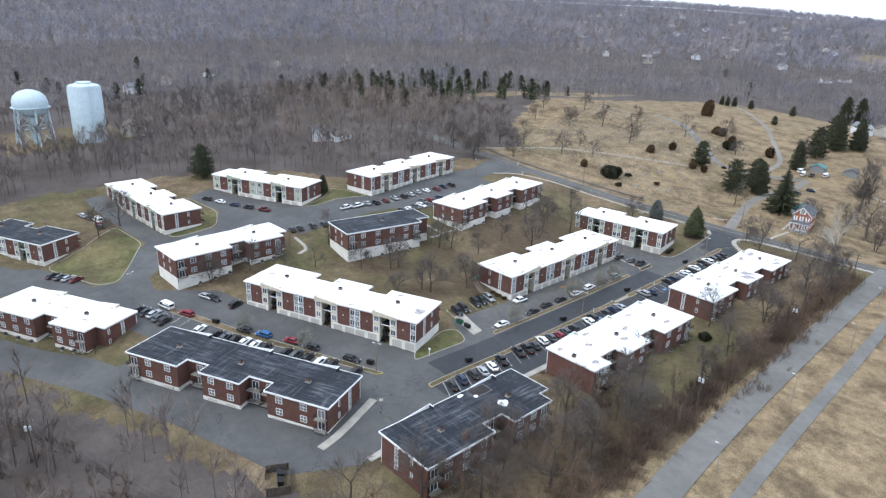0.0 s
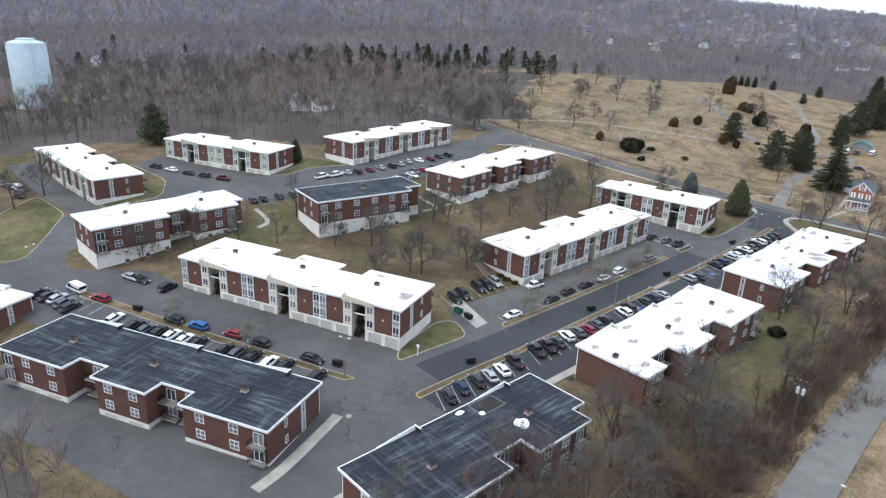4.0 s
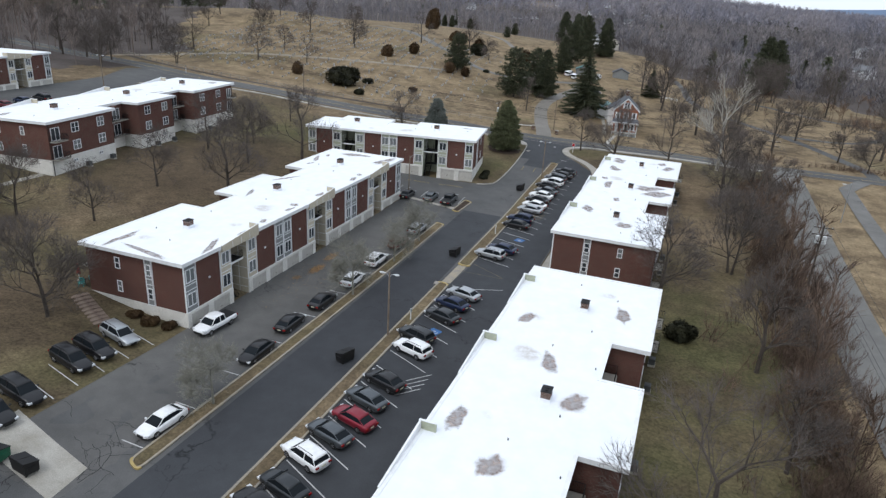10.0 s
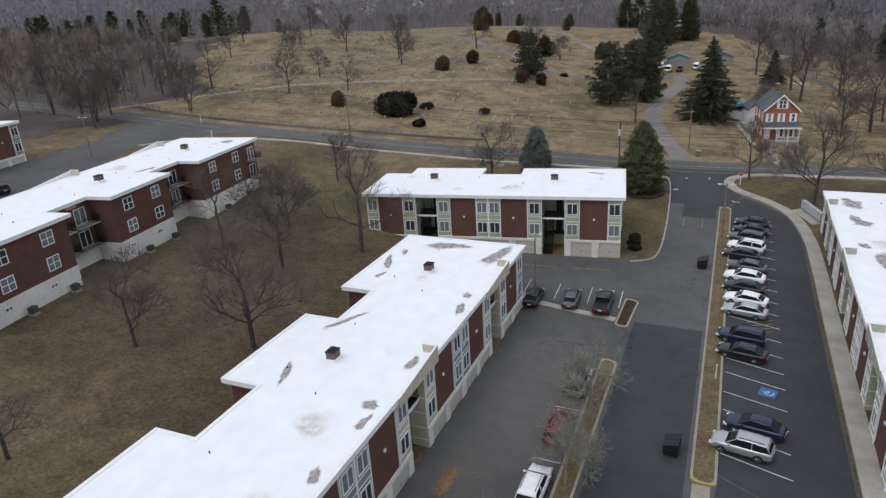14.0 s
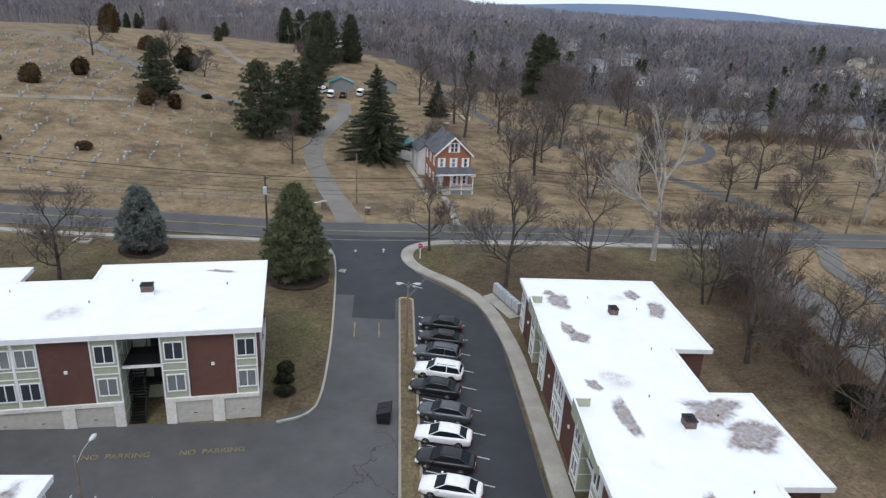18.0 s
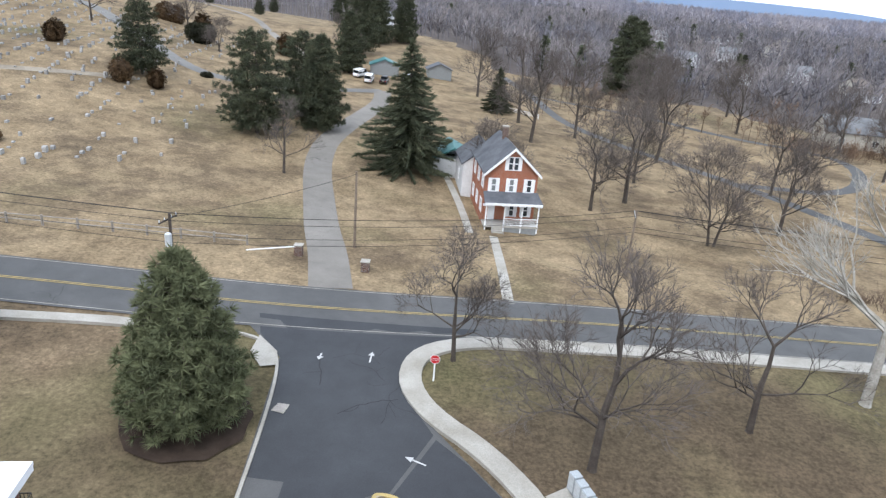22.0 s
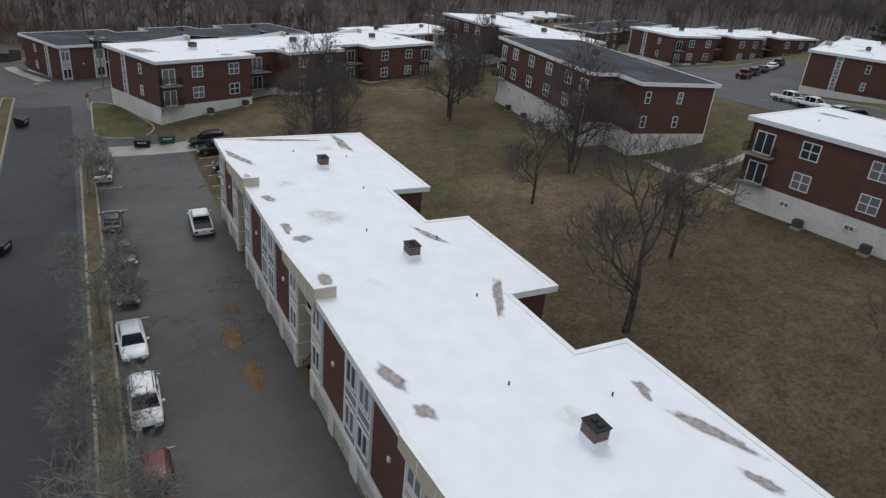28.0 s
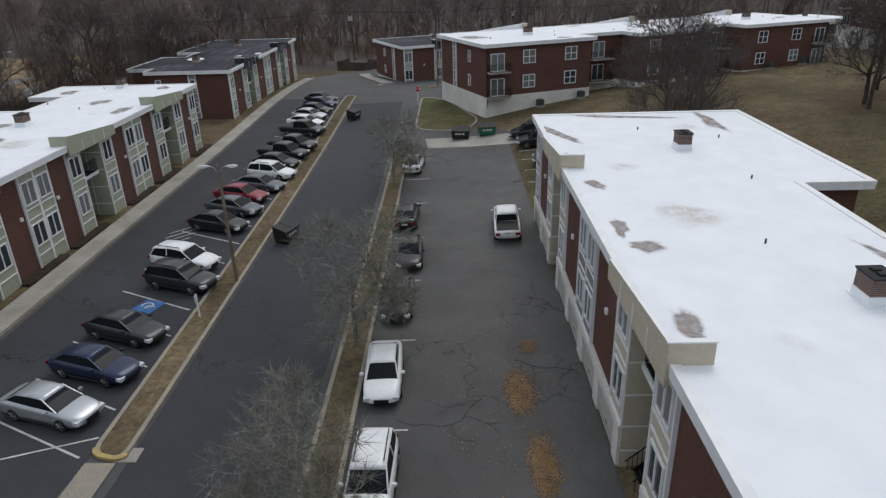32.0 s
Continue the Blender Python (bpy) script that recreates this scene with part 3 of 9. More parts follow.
LOT_OUT = [(-128.0, 121), (-128.5, 147.5), (-128.1, 209), (-145.2, 209.8), (-144.6, 221.2), (-118.3, 223.6), (-114.8, 226), (-114.8, 240), (-115.8, 252), (-116.6, 260.5), (-119.4, 263.6), (-122, 266.5), (-100, 268.5), (-105.6, 264.4), (-107.3, 260.4), (-106.4, 257),
           (-102, 251.6), (-97.8, 246.6), (-96.1, 239), (-95.5, 180), (-95.5, 111), (-94.6, 64), (-103, 50), (-114, 47), (-135, 40.5), (-161, 29.5), (-185, 18), (-215, 2), (-226, 10), (-192, 27), (-176, 36),
           (-167, 39), (-166, 53.5), (-182, 47.5), (-200, 39), (-214, 33), (-240, 22), (-275, 5), (-286, 16), (-250, 33.5), (-244.5, 40.5), (-216, 48.5), (-213.2, 55), (-232.5, 68), (-237, 72.6), (-297, 69.5), (-297, 78), (-240.5, 80.4), (-234.8, 82.5), (-236, 99),
           (-249, 106), (-271, 103), (-276, 115), (-233, 135), (-229.5, 139), (-231, 150), (-225, 163), (-233.8, 221.6), (-234.5, 238), (-240, 252), (-236, 258.2), (-214, 257.6), (-218, 248), (-222, 238), (-219, 226), (-206, 224), (-198.5, 170),
           (-204, 166), (-206.5, 150), (-205.6, 118), (-216, 113), (-223, 104), (-224, 82), (-217, 72), (-209.5, 63.5), (-199.5, 61.8), (-187, 76), (-174.5, 79.5), (-120.3, 101), (-117.6, 98), (-117.9, 117)]
paved(sheet("parking_lot", LOT_OUT, ASPHALT, 0.05), "worn dark asphalt drives and parking bays between the buildings", "parking lot")
paved(sheet("parking_lane", [(-127.9, 121.5), (-128.3, 147.5), (-128.0, 208.6), (-117.9, 208.6), (-117.6, 121.5)], ASPHALT_WORN, 0.058), "bleached old asphalt lane before the block", "parking lot")
paved(band("drive", [(-111.2, 100), (-111.3, 150), (-111.4, 207)], 7.4, ASPHALT_NEW, 0.065), "darker newer asphalt drive between two kerbed islands")
paved(sheet("parking_bays", [(-105.5, 94), (-106.0, 172.6), (-105.3, 182), (-106.3, 248), (-104, 253.2), (-101.8, 251.2), (-97.8, 246.4), (-96.2, 239), (-95.7, 180), (-95.7, 94)], ASPHALT_NEW, 0.068), "newer dark asphalt parking bays with white lines", "parking lot")
paved(sheet("drive_mouth", [(-112.8, 242.5), (-112.9, 248), (-115.2, 248), (-115.7, 252), (-116.5, 260.4), (-119, 263.5), (-120, 266.6), (-101, 268), (-105.8, 264.2), (-107.2, 260.4), (-106.3, 257), (-104.2, 253.6), (-106.5, 248.2), (-107.9, 247.6), (-107.9, 242.5)], ASPHALT_NEW, 0.066), "newer dark asphalt at the mouth of the drive")
paved(band("side_road", [(-54.8, 276), (-54.4, 240), (-53.7, 200), (-52.6, 165), (-50.5, 125), (-48, 97), (-43, 55), (-36, 0), (-26, -60)], 6.9, ASPHALT_PALE, 0.22), "pale old asphalt side road along the hedge")
paved(band("foot_path", [(-42.6, 262), (-42.4, 235), (-41.4, 200), (-39.6, 150), (-38, 115), (-33.5, 60), (-24, 0)], 3.2, ASPHALT_PALE, 0.12), "pale asphalt foot path through the field", "path")
paved(band("foot_path", [(-37, 273), (-42.6, 262)], 3.2, ASPHALT_PALE, 0.12), "pale asphalt foot path meeting the street", "path")
paved(band("driveway", [(-115.2, 273), (-117.3, 281.9), (-119.6, 289.3), (-122.7, 301.8), (-125.2, 311.8), (-126.9, 321.3), (-127.6, 332.4), (-125.2, 355.9), (-123.6, 374.1), (-125.4, 387.4)], 4.2, DRIVE_OLD, 0.06), "cracked pale driveway beside the brick house")
paved(band("park_road", [(-125.4, 387.4), (-140.3, 375.2), (-152.0, 362.9), (-168, 364), (-190, 392), (-215, 420), (-250, 440)], 4.0, ASPHALT_PALE, 0.06), "pale cemetery lane climbing the slope", "path")
paved(band("park_road", [(-91.3, 483.7), (-84.2, 440.7), (-82.0, 398.3), (-73.5, 375.9), (-47.5, 346.1), (-34.5, 313.5), (-32.9, 286.5), (-34, 276)], 3.2, ASPHALT, 0.06), "grey park lane winding through the open field", "path")
paved(band("park_road", [(-47.5, 346.1), (-26.2, 345.5), (-10.7, 369.9), (-10.1, 388.9), (-32.2, 398.3), (-54.4, 416.9), (-82.1, 429.0)], 3.0, ASPHALT, 0.06), "grey park lane looping under the trees", "path")
paved(band("park_road", [(-147, 371), (-146, 405), (-160, 435), (-180, 472), (-204, 512), (-232, 552), (-262, 592)], 3.0, DRIVE_OLD, 0.06), "faint old lane through the open field", "path")
paved(band("cemetery_track", [(-262, 268), (-240, 300), (-215, 318), (-190, 330), (-168, 345)], 2.6, rough_surface("gravel_track", (0.2, 0.17, 0.13), (0.3, 0.26, 0.2), 0.3), 0.05), "faint gravel track across the cemetery", "path")


def kerb(points, closed=False, material=None, width=0.22, label="pale concrete kerb along the asphalt"):
    return paved(band("kerb", points, width, material or CONCRETE, 0.2, 0.2, closed, 2.0), label, "kerb")


def island(points, r=1.0, cover=None):
    pts = rounded(points, r)
    paved(sheet("island_turf", pts, cover or GRASS, 0.16), "narrow kerbed island of worn grass", "island")
    kerb(pts, True, KERB, label="concrete kerb with worn yellow paint round an island")
    for k in (0, 2):
        (xa, ya), (xb, yb) = points[k], points[k + 1]
        along = Vector(points[(k + 2) % 4]) - Vector(points[k + 1])
        along = along.normalized() * 0.9
        ring = rounded([(xa + along.x, ya + along.y), (xa, ya), (xb, yb), (xb + along.x, yb + along.y)], r)
        paved(band("painted_kerb", ring[6:18], 0.24, YELLOW, 0.204, 0.2), "yellow painted end of an island kerb", "kerb")


island([(-117.0, 127.4), (-115.6, 126.8), (-115.5, 197.6), (-117.0, 198.0)], 0.9)
island([(-107.2, 93.6), (-105.6, 93.2), (-105.9, 174.4), (-107.4, 174.8)], 0.9)
island([(-107.2, 182), (-105.4, 181.8), (-105.8, 247.7), (-107.4, 247.9)], 0.9)
island([(-117.0, 205.6), (-115.7, 205.4), (-115.3, 212), (-116.8, 212.4)], 0.6, MULCH)
island([(-119, 86.3), (-118.2, 88.2), (-184, 61.5), (-183, 59.5)], 0.8)


def lawn(points, r=3.0, label="winter lawn inside a pale kerb"):
    pts = rounded(points, r)
    paved(sheet("lawn", pts, LAWN_GRASS, 0.17, skirt=0.3), label, "lawn")
    kerb(pts, True)


lawn([(-121.3, 101.2), (-117.6, 97.8), (-117.4, 117), (-123.6, 119.4), (-125.4, 115.2)], 2.5)
kerb([(-118.0, 223.3), (-115.6, 224.2), (-114.5, 226.5), (-114.6, 236.5), (-115.0, 244), (-115.5, 252), (-116.1, 258), (-117.0, 261.2), (-119.4, 263), (-124, 263), (-131, 262.4)])
lawn([(-244.5, 41.5), (-216.5, 49.5), (-213.8, 55), (-233, 68.5), (-238, 71.5), (-262, 70.2), (-250.5, 56)], 4)
lawn([(-240.3, 81), (-235.2, 83), (-236.4, 99), (-249, 105.4), (-271, 102.4), (-270, 97), (-243.5, 96.5)], 4)
lawn([(-233, 135.2), (-230, 139), (-231.4, 150), (-225.5, 162.8), (-238.5, 159.4), (-246, 154), (-237.5, 150)], 3)

WALK = [(-94.6, 66), (-94.6, 110), (-94.4, 180), (-94.8, 232), (-95.3, 239.5), (-96.8, 247.4), (-100.4, 252.3), (-104.8, 255.8), (-106.7, 259.6), (-105.8, 263.6), (-101.5, 265.8), (-95.5, 266.2), (-70, 268.2), (-56, 269.4)]
paved(band("sidewalk", WALK, 1.7, CONCRETE, 0.2, 0.2), "pale concrete sidewalk along the buildings", "sidewalk")
paved(band("sidewalk", [(-127, 262.3), (-131, 261.9), (-139.3, 260.2), (-148.5, 258.6), (-180, 256.4), (-200, 254.6), (-216, 249.5), (-222, 238)], 1.2, CONCRETE, 0.2, 0.2), "pale concrete kerb walk beside the street", "sidewalk")
paved(band("sidewalk", [(-128.6, 209.2), (-144.4, 209.6), (-145.4, 213), (-144.8, 221.2)], 1.6, CONCRETE, 0.22, 0.2), "concrete walk round the end of the bays", "sidewalk")
paved(band("sidewalk", [(-111, 79.5), (-105.5, 66), (-104.5, 60.5)], 2.0, CONCRETE, 0.2, 0.2), "concrete walk with yellow kerb at a gable", "sidewalk")
paved(band("garden_walk", [(-177.6, 156.6), (-177.0, 160), (-177.2, 163.2), (-184, 162.6), (-190.4, 162.2), (-197, 165)], 1.3, CONCRETE, 0.06), "narrow concrete garden walk", "path")
paved(band("garden_walk", [(-177.6, 163.4), (-177.4, 170.6)], 1.3, CONCRETE, 0.062), "narrow concrete garden walk", "path")
paved(band("garden_walk", [(-193.2, 109), (-195, 114), (-205, 114.5)], 1.3, CONCRETE, 0.06), "narrow concrete garden walk", "path")
paved(band("concrete_strip", [(-106.5, 174.9), (-106.4, 181.7)], 1.35, KERB, 0.09), "pale concrete strip between two islands", "pavement")
paved(band("concrete_strip", [(-127.6, 208.6), (-117.2, 207.0)], 1.0, CONCRETE, 0.08), "pale concrete strip across the asphalt", "pavement")
paved(sheet("bin_pad", [(-118.8, 121.2), (-129.2, 123.2), (-129.8, 127.6), (-119.2, 125.2)], CONCRETE, 0.09), "stained concrete pad under the bins", "pad")


# ---- apartment buildings ----
BRICK_TOP, ROOF_TOP, UPPER_FLOOR = 5.95, 6.35, 3.0
DEEP, NOTCH = 14.4, 10.7


def lattice(xs, zs, holes, y0, y1):
    """One joined board of cells between the lines xs and zs, open at the holes."""
    bm = bmesh.new()
    grid = {}

    def at(i, j, y):
        if (i, j, y) not in grid:
            grid[i, j, y] = bm.verts.new((xs[i], y, zs[j]))
        return grid[i, j, y]
    full = lambda i, j: 0 <= i < len(xs) - 1 and 0 <= j < len(zs) - 1 and (i, j) not in holes
    for i in range(len(xs) - 1):
        for j in range(len(zs) - 1):
            if not full(i, j):
                continue
            bm.faces.new((at(i, j, y0), at(i + 1, j, y0), at(i + 1, j + 1, y0), at(i, j + 1, y0)))
            bm.faces.new((at(i, j + 1, y1), at(i + 1, j + 1, y1), at(i + 1, j, y1), at(i, j, y1)))
            for di, dj, p, q in ((-1, 0, (i, j + 1), (i, j)), (1, 0, (i + 1, j), (i + 1, j + 1)), (0, -1, (i, j), (i + 1, j)), (0, 1, (i + 1, j + 1), (i, j + 1))):
                if not full(i + di, j + dj):
                    bm.faces.new((at(*p, y0), at(*p, y1), at(*q, y1), at(*q, y0)))
    return bm


def window_mesh(w, h, bars, sash):
    """A white frame round the glass, 9 cm deep, in the x-z plane, centred."""
    f = 0.09
    xs, zs = [-w / 2, -w / 2 + f], [-h / 2, -h / 2 + f]
    for k in range(bars):
        x = -w / 2 + w * (k + 1) / (bars + 1)
        xs += [x - 0.04, x + 0.04]
    if sash:
        zs += [-0.04, 0.04]
    xs += [w / 2 - f, w / 2]
    zs += [h / 2 - f, h / 2]
    bm = lattice(xs, zs, {(i, j) for i in range(1, len(xs) - 1, 2) for j in range(1, len(zs) - 1, 2)}, -0.09, 0.02)
    pane = bmesh.new()
    box(pane, -w / 2 + f, w / 2 - f, -0.03, 0.0, -h / 2 + f, h / 2 - f)
    return mesh_of("window", bm, TRIM), mesh_of("pane", pane, PANE)


WINDOWS = {"slider": window_mesh(1.5, 1.65, 1, False), "double": window_mesh(1.75, 1.65, 1, True), "narrow": window_mesh(0.75, 1.45, 0, True), "low": window_mesh(1.0, 0.55, 1, False), "door": window_mesh(1.9, 2.15, 1, False)}


def add_window(kind, parent, x, y, z, turn=0, label=""):
    frame_, pane = WINDOWS[kind]
    w = part("window" if kind != "door" else "balcony_door", frame_, None, parent, label)
    w.matrix_basis = pose(x, y, z, 0, 0, turn)
    part("pane", pane, None, w)


def framed_board(xs, zs, sunk, y_bar, y_panel, y_back, tone):
    """One joined board: bars stand proud, the sunk cells between them lie deeper."""
    bm = bmesh.new()
    grid = {}

    def at(i, j, y):
        if (i, j, y) not in grid:
            grid[i, j, y] = bm.verts.new((xs[i], y, zs[j]))
        return grid[i, j, y]
    nx, nz = len(xs) - 1, len(zs) - 1
    depth = lambda i, j: (y_panel if (i, j) in sunk else y_bar) if 0 <= i < nx and 0 <= j < nz else y_back
    for i in range(nx):
        for j in range(nz):
            d = depth(i, j)
            bm.faces.new((at(i, j, d), at(i + 1, j, d), at(i + 1, j + 1, d), at(i, j + 1, d))).material_index = 0 if (i, j) in sunk else 1
            for di, dj, p, q in ((-1, 0, (i, j + 1), (i, j)), (1, 0, (i + 1, j), (i + 1, j + 1)), (0, -1, (i, j), (i + 1, j)), (0, 1, (i + 1, j + 1), (i, j + 1))):
                e = depth(i + di, j + dj)
                if d < e:
                    bm.faces.new((at(*p, d), at(*p, e), at(*q, e), at(*q, d))).material_index = 1
    return mesh_of("facade_panel", bm, tone, TRIM)


def column_mesh(w, h, tone, low=0.0):
    """A projecting framed panel for two windows over one another."""
    e = 0.1
    zs = sorted({-low, 0.0, e * 0.7, UPPER_FLOOR - 0.35, UPPER_FLOOR - 0.28, UPPER_FLOOR + 0.35, UPPER_FLOOR + 0.42, h - e, h})
    bars = {0.0, UPPER_FLOOR - 0.35, UPPER_FLOOR + 0.35, h - e}
    sunk = {(1, j) for j in range(len(zs) - 1) if zs[j] not in bars}
    return framed_board([-w / 2, -w / 2 + e, w / 2 - e, w / 2], zs, sunk, -0.16, -0.1, 0.0, tone)


def garage_mesh():
    bm = bmesh.new()
    box(bm, -1.45, 1.45, -0.06, 0, 0, 2.1)
    for k in range(1, 4):
        box(bm, -1.4, 1.4, -0.075, -0.06, k * 0.53 - 0.4, k * 0.53 + 0.04 - 0.02)
    box(bm, -0.15, 0.15, -0.09, -0.06, 0.9, 0.96, 1)
    return mesh_of("garage_door", bm, GARAGE, IRON)


def railing_mesh(w, d):
    """Iron rails on three sides of a balcony slab."""
    bm = bmesh.new()
    for z in (0.12, 1.0):
        box(bm, -w / 2, w / 2, -d, -d + 0.04, z, z + 0.04)
        for x in (-w / 2, w / 2 - 0.04):
            box(bm, x, x + 0.04, -d + 0.04, 0, z, z + 0.04)
    n = int(w / 0.16)
    for k in range(n + 1):
        x = -w / 2 + (w - 0.025) * k / n
        box(bm, x, x + 0.025, -d + 0.008, -d + 0.03, 0.16, 1.0)
    for x in (-w / 2 + 0.008, w / 2 - 0.03):
        for k in range(int(d / 0.16)):
            box(bm, x, x + 0.022, -d + 0.12 + 0.16 * k, -d + 0.145 + 0.16 * k, 0.16, 1.0)
    return mesh_of("railing", bm, IRON)


def flight_mesh(rise, run, w):
    bm = bmesh.new()
    n = round(rise / 0.185)
    for k in range(n):
        box(bm, -w / 2, w / 2, run * k / n, run * (k + 1) / n + 0.03, rise * (k + 1) / n - 0.05, rise * (k + 1) / n)
    for x in (-w / 2 - 0.05, w / 2):
        vs = [bm.verts.new((x + dx, y, z)) for dx in (0, 0.05) for y, z in ((0, -0.05), (run, rise - 0.25), (run, rise + 0.05), (0, 0.25))]
        for q in ((0, 1, 2, 3), (7, 6, 5, 4), (0, 4, 5, 1), (2, 6, 7, 3), (1, 5, 6, 2), (3, 7, 4, 0)):
            bm.faces.new([vs[k] for k in q])
        vs = [bm.verts.new((x + dx, y, z)) for dx in (0.005, 0.045) for y, z in ((0, 0.95), (run, rise + 0.9), (run, rise + 0.95), (0, 1.0))]
        for q in ((0, 1, 2, 3), (7, 6, 5, 4), (0, 4, 5, 1), (2, 6, 7, 3), (1, 5, 6, 2), (3, 7, 4, 0)):
            bm.faces.new([vs[k] for k in q])
        for k in range(n):
            y = run * (k + 0.5) / n
            box(bm, x + 0.012, x + 0.035, y, y + 0.025, rise * (k + 0.5) / n, rise * (k + 0.5) / n + 0.95)
    return mesh_of("stair_flight", bm, IRON)


def chimney_meshes():
    bm = bmesh.new()
    box(bm, -0.5, 0.5, -0.4, 0.4, 0.34, 0.95)
    wall_uv(bm)
    foot = bmesh.new()
    prism(foot, [(-0.62, -0.52), (0.62, -0.52), (0.62, 0.52), (-0.62, 0.52)], -0.05, 0.05)
    box(foot, -0.53, 0.53, -0.43, 0.43, 0.05, 0.34)
    red = foot.copy()
    cap = bmesh.new()
    box(cap, -0.55, 0.55, -0.45, 0.45, 0.95, 1.02)
    for x in (-0.28, 0.1):
        box(cap, x, x + 0.24, -0.14, 0.14, 1.02, 1.1)
    return mesh_of("chimney", bm, CHIMNEY_BRICK), mesh_of("flashing", foot, ROOF_WHITE), mesh_of("cap", cap, DARK), mesh_of("flashing", red, CHIMNEY_BRICK)


GARAGE_MESH, CHIMNEY_MESHES = garage_mesh(), chimney_meshes()
RAIL_WIDE, RAIL_CORNER, RAIL_STAIR = railing_mesh(3.4, 1.4), railing_mesh(2.8, 1.3), railing_mesh(3.1, 0.1)
FLIGHTS = {3.0: flight_mesh(3.0, 2.7, 1.1), 2.5: flight_mesh(2.5, 2.6, 1.1)}
COLUMNS = {}


def column(tone, w, low=0.0):
    if (tone.name, w, low) not in COLUMNS:
        COLUMNS[tone.name, w, low] = column_mesh(w, BRICK_TOP, tone, low)
    return COLUMNS[tone.name, w, low]


def ac_mesh():
    bm = bmesh.new()
    box(bm, -0.4, 0.4, -0.35, 0.35, 0.05, 0.75)
    box(bm, -0.45, 0.45, -0.4, 0.4, -0.3, 0.05, 1)
    tube(bm, (0, 0, 0.75), (0, 0, 0.8), 0.3, 0.3, 12, 0)
    return mesh_of("air_conditioner", bm, plain("dark_condenser", (0.08, 0.085, 0.085), 0.6, 0.3), CONCRETE)


AC_MESH = ac_mesh()


def outline(L, stairs, recess, wings=None):
    """The plan: a straight front, with stair recesses if asked, and wings at the back."""
    front = [(0.0, 0.0)]
    if recess:
        for k in range(stairs):
            c = L * (k + 0.5) / stairs
            front += [(c - 1.6, 0), (c - 1.6, 3.8), (c + 1.6, 3.8), (c + 1.6, 0)]
    front.append((L, 0.0))
    wings = wings or {3: ((0.0, 0.28), (0.415, 0.605), (0.735, 1.0)), 2: ((0.08, 0.375), (0.55, 1.0)), 1: ((0.0, 1.0),)}[stairs]
    back = []
    for a, b in wings[::-1]:
        if b < 1:
            back.append((L * b, NOTCH))
        back += [(L * b, DEEP), (L * a, DEEP)]
        if a > 0:
            back.append((L * a, NOTCH))
    if wings[0][0] > 0:
        back.append((0.0, NOTCH))
    return front + back, wings


def grown(points, d):
    """An outline of right angles, pushed out by d."""
    out, n = [], len(points)
    for k in range(n):
        a, p, b = Vector(points[k - 1]), Vector(points[k]), Vector(points[(k + 1) % n])
        u, v = (p - a).normalized(), (b - p).normalized()
        out.append((p.x + d * (u.y + v.y), p.y - d * (u.x + v.x)) if abs(u.dot(v)) < 0.5 else (p.x + d * u.y, p.y - d * u.x))
    return out


def stain_mesh(rx, ry):
    """A ragged patch of dirt where water stood, thinning out to its rim."""
    verts, wear, faces = [(0.0, 0.0, 0.0)], [1.0], []
    n, turn, seed = 18, random.uniform(-0.5, 0.5), random.uniform(0, 50)
    for f, w in ((0.35, 0.85), (0.75, 0.5), (1.35, 0.0)):
        for k in range(n):
            a = 6.2832 * k / n
            r = f * (1 + 0.55 * noise.noise((math.cos(a) * 1.3 + seed, math.sin(a) * 1.3, 0.0)))
            x, y = rx * r * math.cos(a), ry * r * math.sin(a)
            verts.append((x * math.cos(turn) - y * math.sin(turn), x * math.sin(turn) + y * math.cos(turn), 0.0))
            wear.append(w)
    for k in range(n):
        q = (k + 1) % n
        faces.append((0, 1 + k, 1 + q))
        for j in (0, 1):
            faces.append((1 + j * n + k, 1 + (j + 1) * n + k, 1 + (j + 1) * n + q, 1 + j * n + q))
    me = bpy.data.meshes.new("roof_stain")
    me.from_pydata(verts, [], faces)
    me.attributes.new("wear", "FLOAT", "POINT").data.foreach_set("value", wear)
    me.materials.append(STAIN)
    return me


def stain_material():
    m, t, b = shader("dirt_on_white_membrane", 0.75, 0, 0.15)
    at = coords(t)
    amount = t.nodes.new("ShaderNodeAttribute")
    amount.attribute_name = "wear"
    torn = noise_of(t, at, 1.6, 7, 0.72)
    fine = noise_of(t, at, 1.7, 6, 0.66)
    add = node(t, "Math", operation="ADD")
    t.links.new(amount.outputs["Fac"], add.inputs[0])
    t.links.new(torn, add.inputs[1])
    smear = ramp(t, add.outputs[0], [(0.5, (0, 0, 0)), (0.66, (0.12, 0.12, 0.12)), (0.9, (0.6, 0.6, 0.6)), (1.15, (0.75, 0.75, 0.75)), (1.5, (0.6, 0.6, 0.6))])
    gaps = ramp(t, fine, [(0.36, (0.45, 0.45, 0.45)), (0.56, (1, 1, 1))])
    t.links.new(mixed(t, 1.0, smear, gaps, "MULTIPLY"), b.inputs["Alpha"])
    dirt = ramp(t, noise_of(t, at, 1.5, 5, 0.62), [(0.3, (0.05, 0.034, 0.028)), (0.48, (0.15, 0.1, 0.082)), (0.62, (0.34, 0.265, 0.225)), (0.74, (0.46, 0.4, 0.35))])
    t.links.new(dirt, b.inputs["Base Color"])
    return m


STAIN = stain_material()
FELT_EDGE = rough_surface("pale_felt_edge", (0.12, 0.125, 0.13), (0.17, 0.175, 0.18), 0.8, 8.0, 0.9, 0.2)
FELT_BROWN = rough_surface("dark_brown_felt", (0.02, 0.018, 0.018), (0.045, 0.04, 0.039), 0.5, 6.0, 0.9, 0.3)


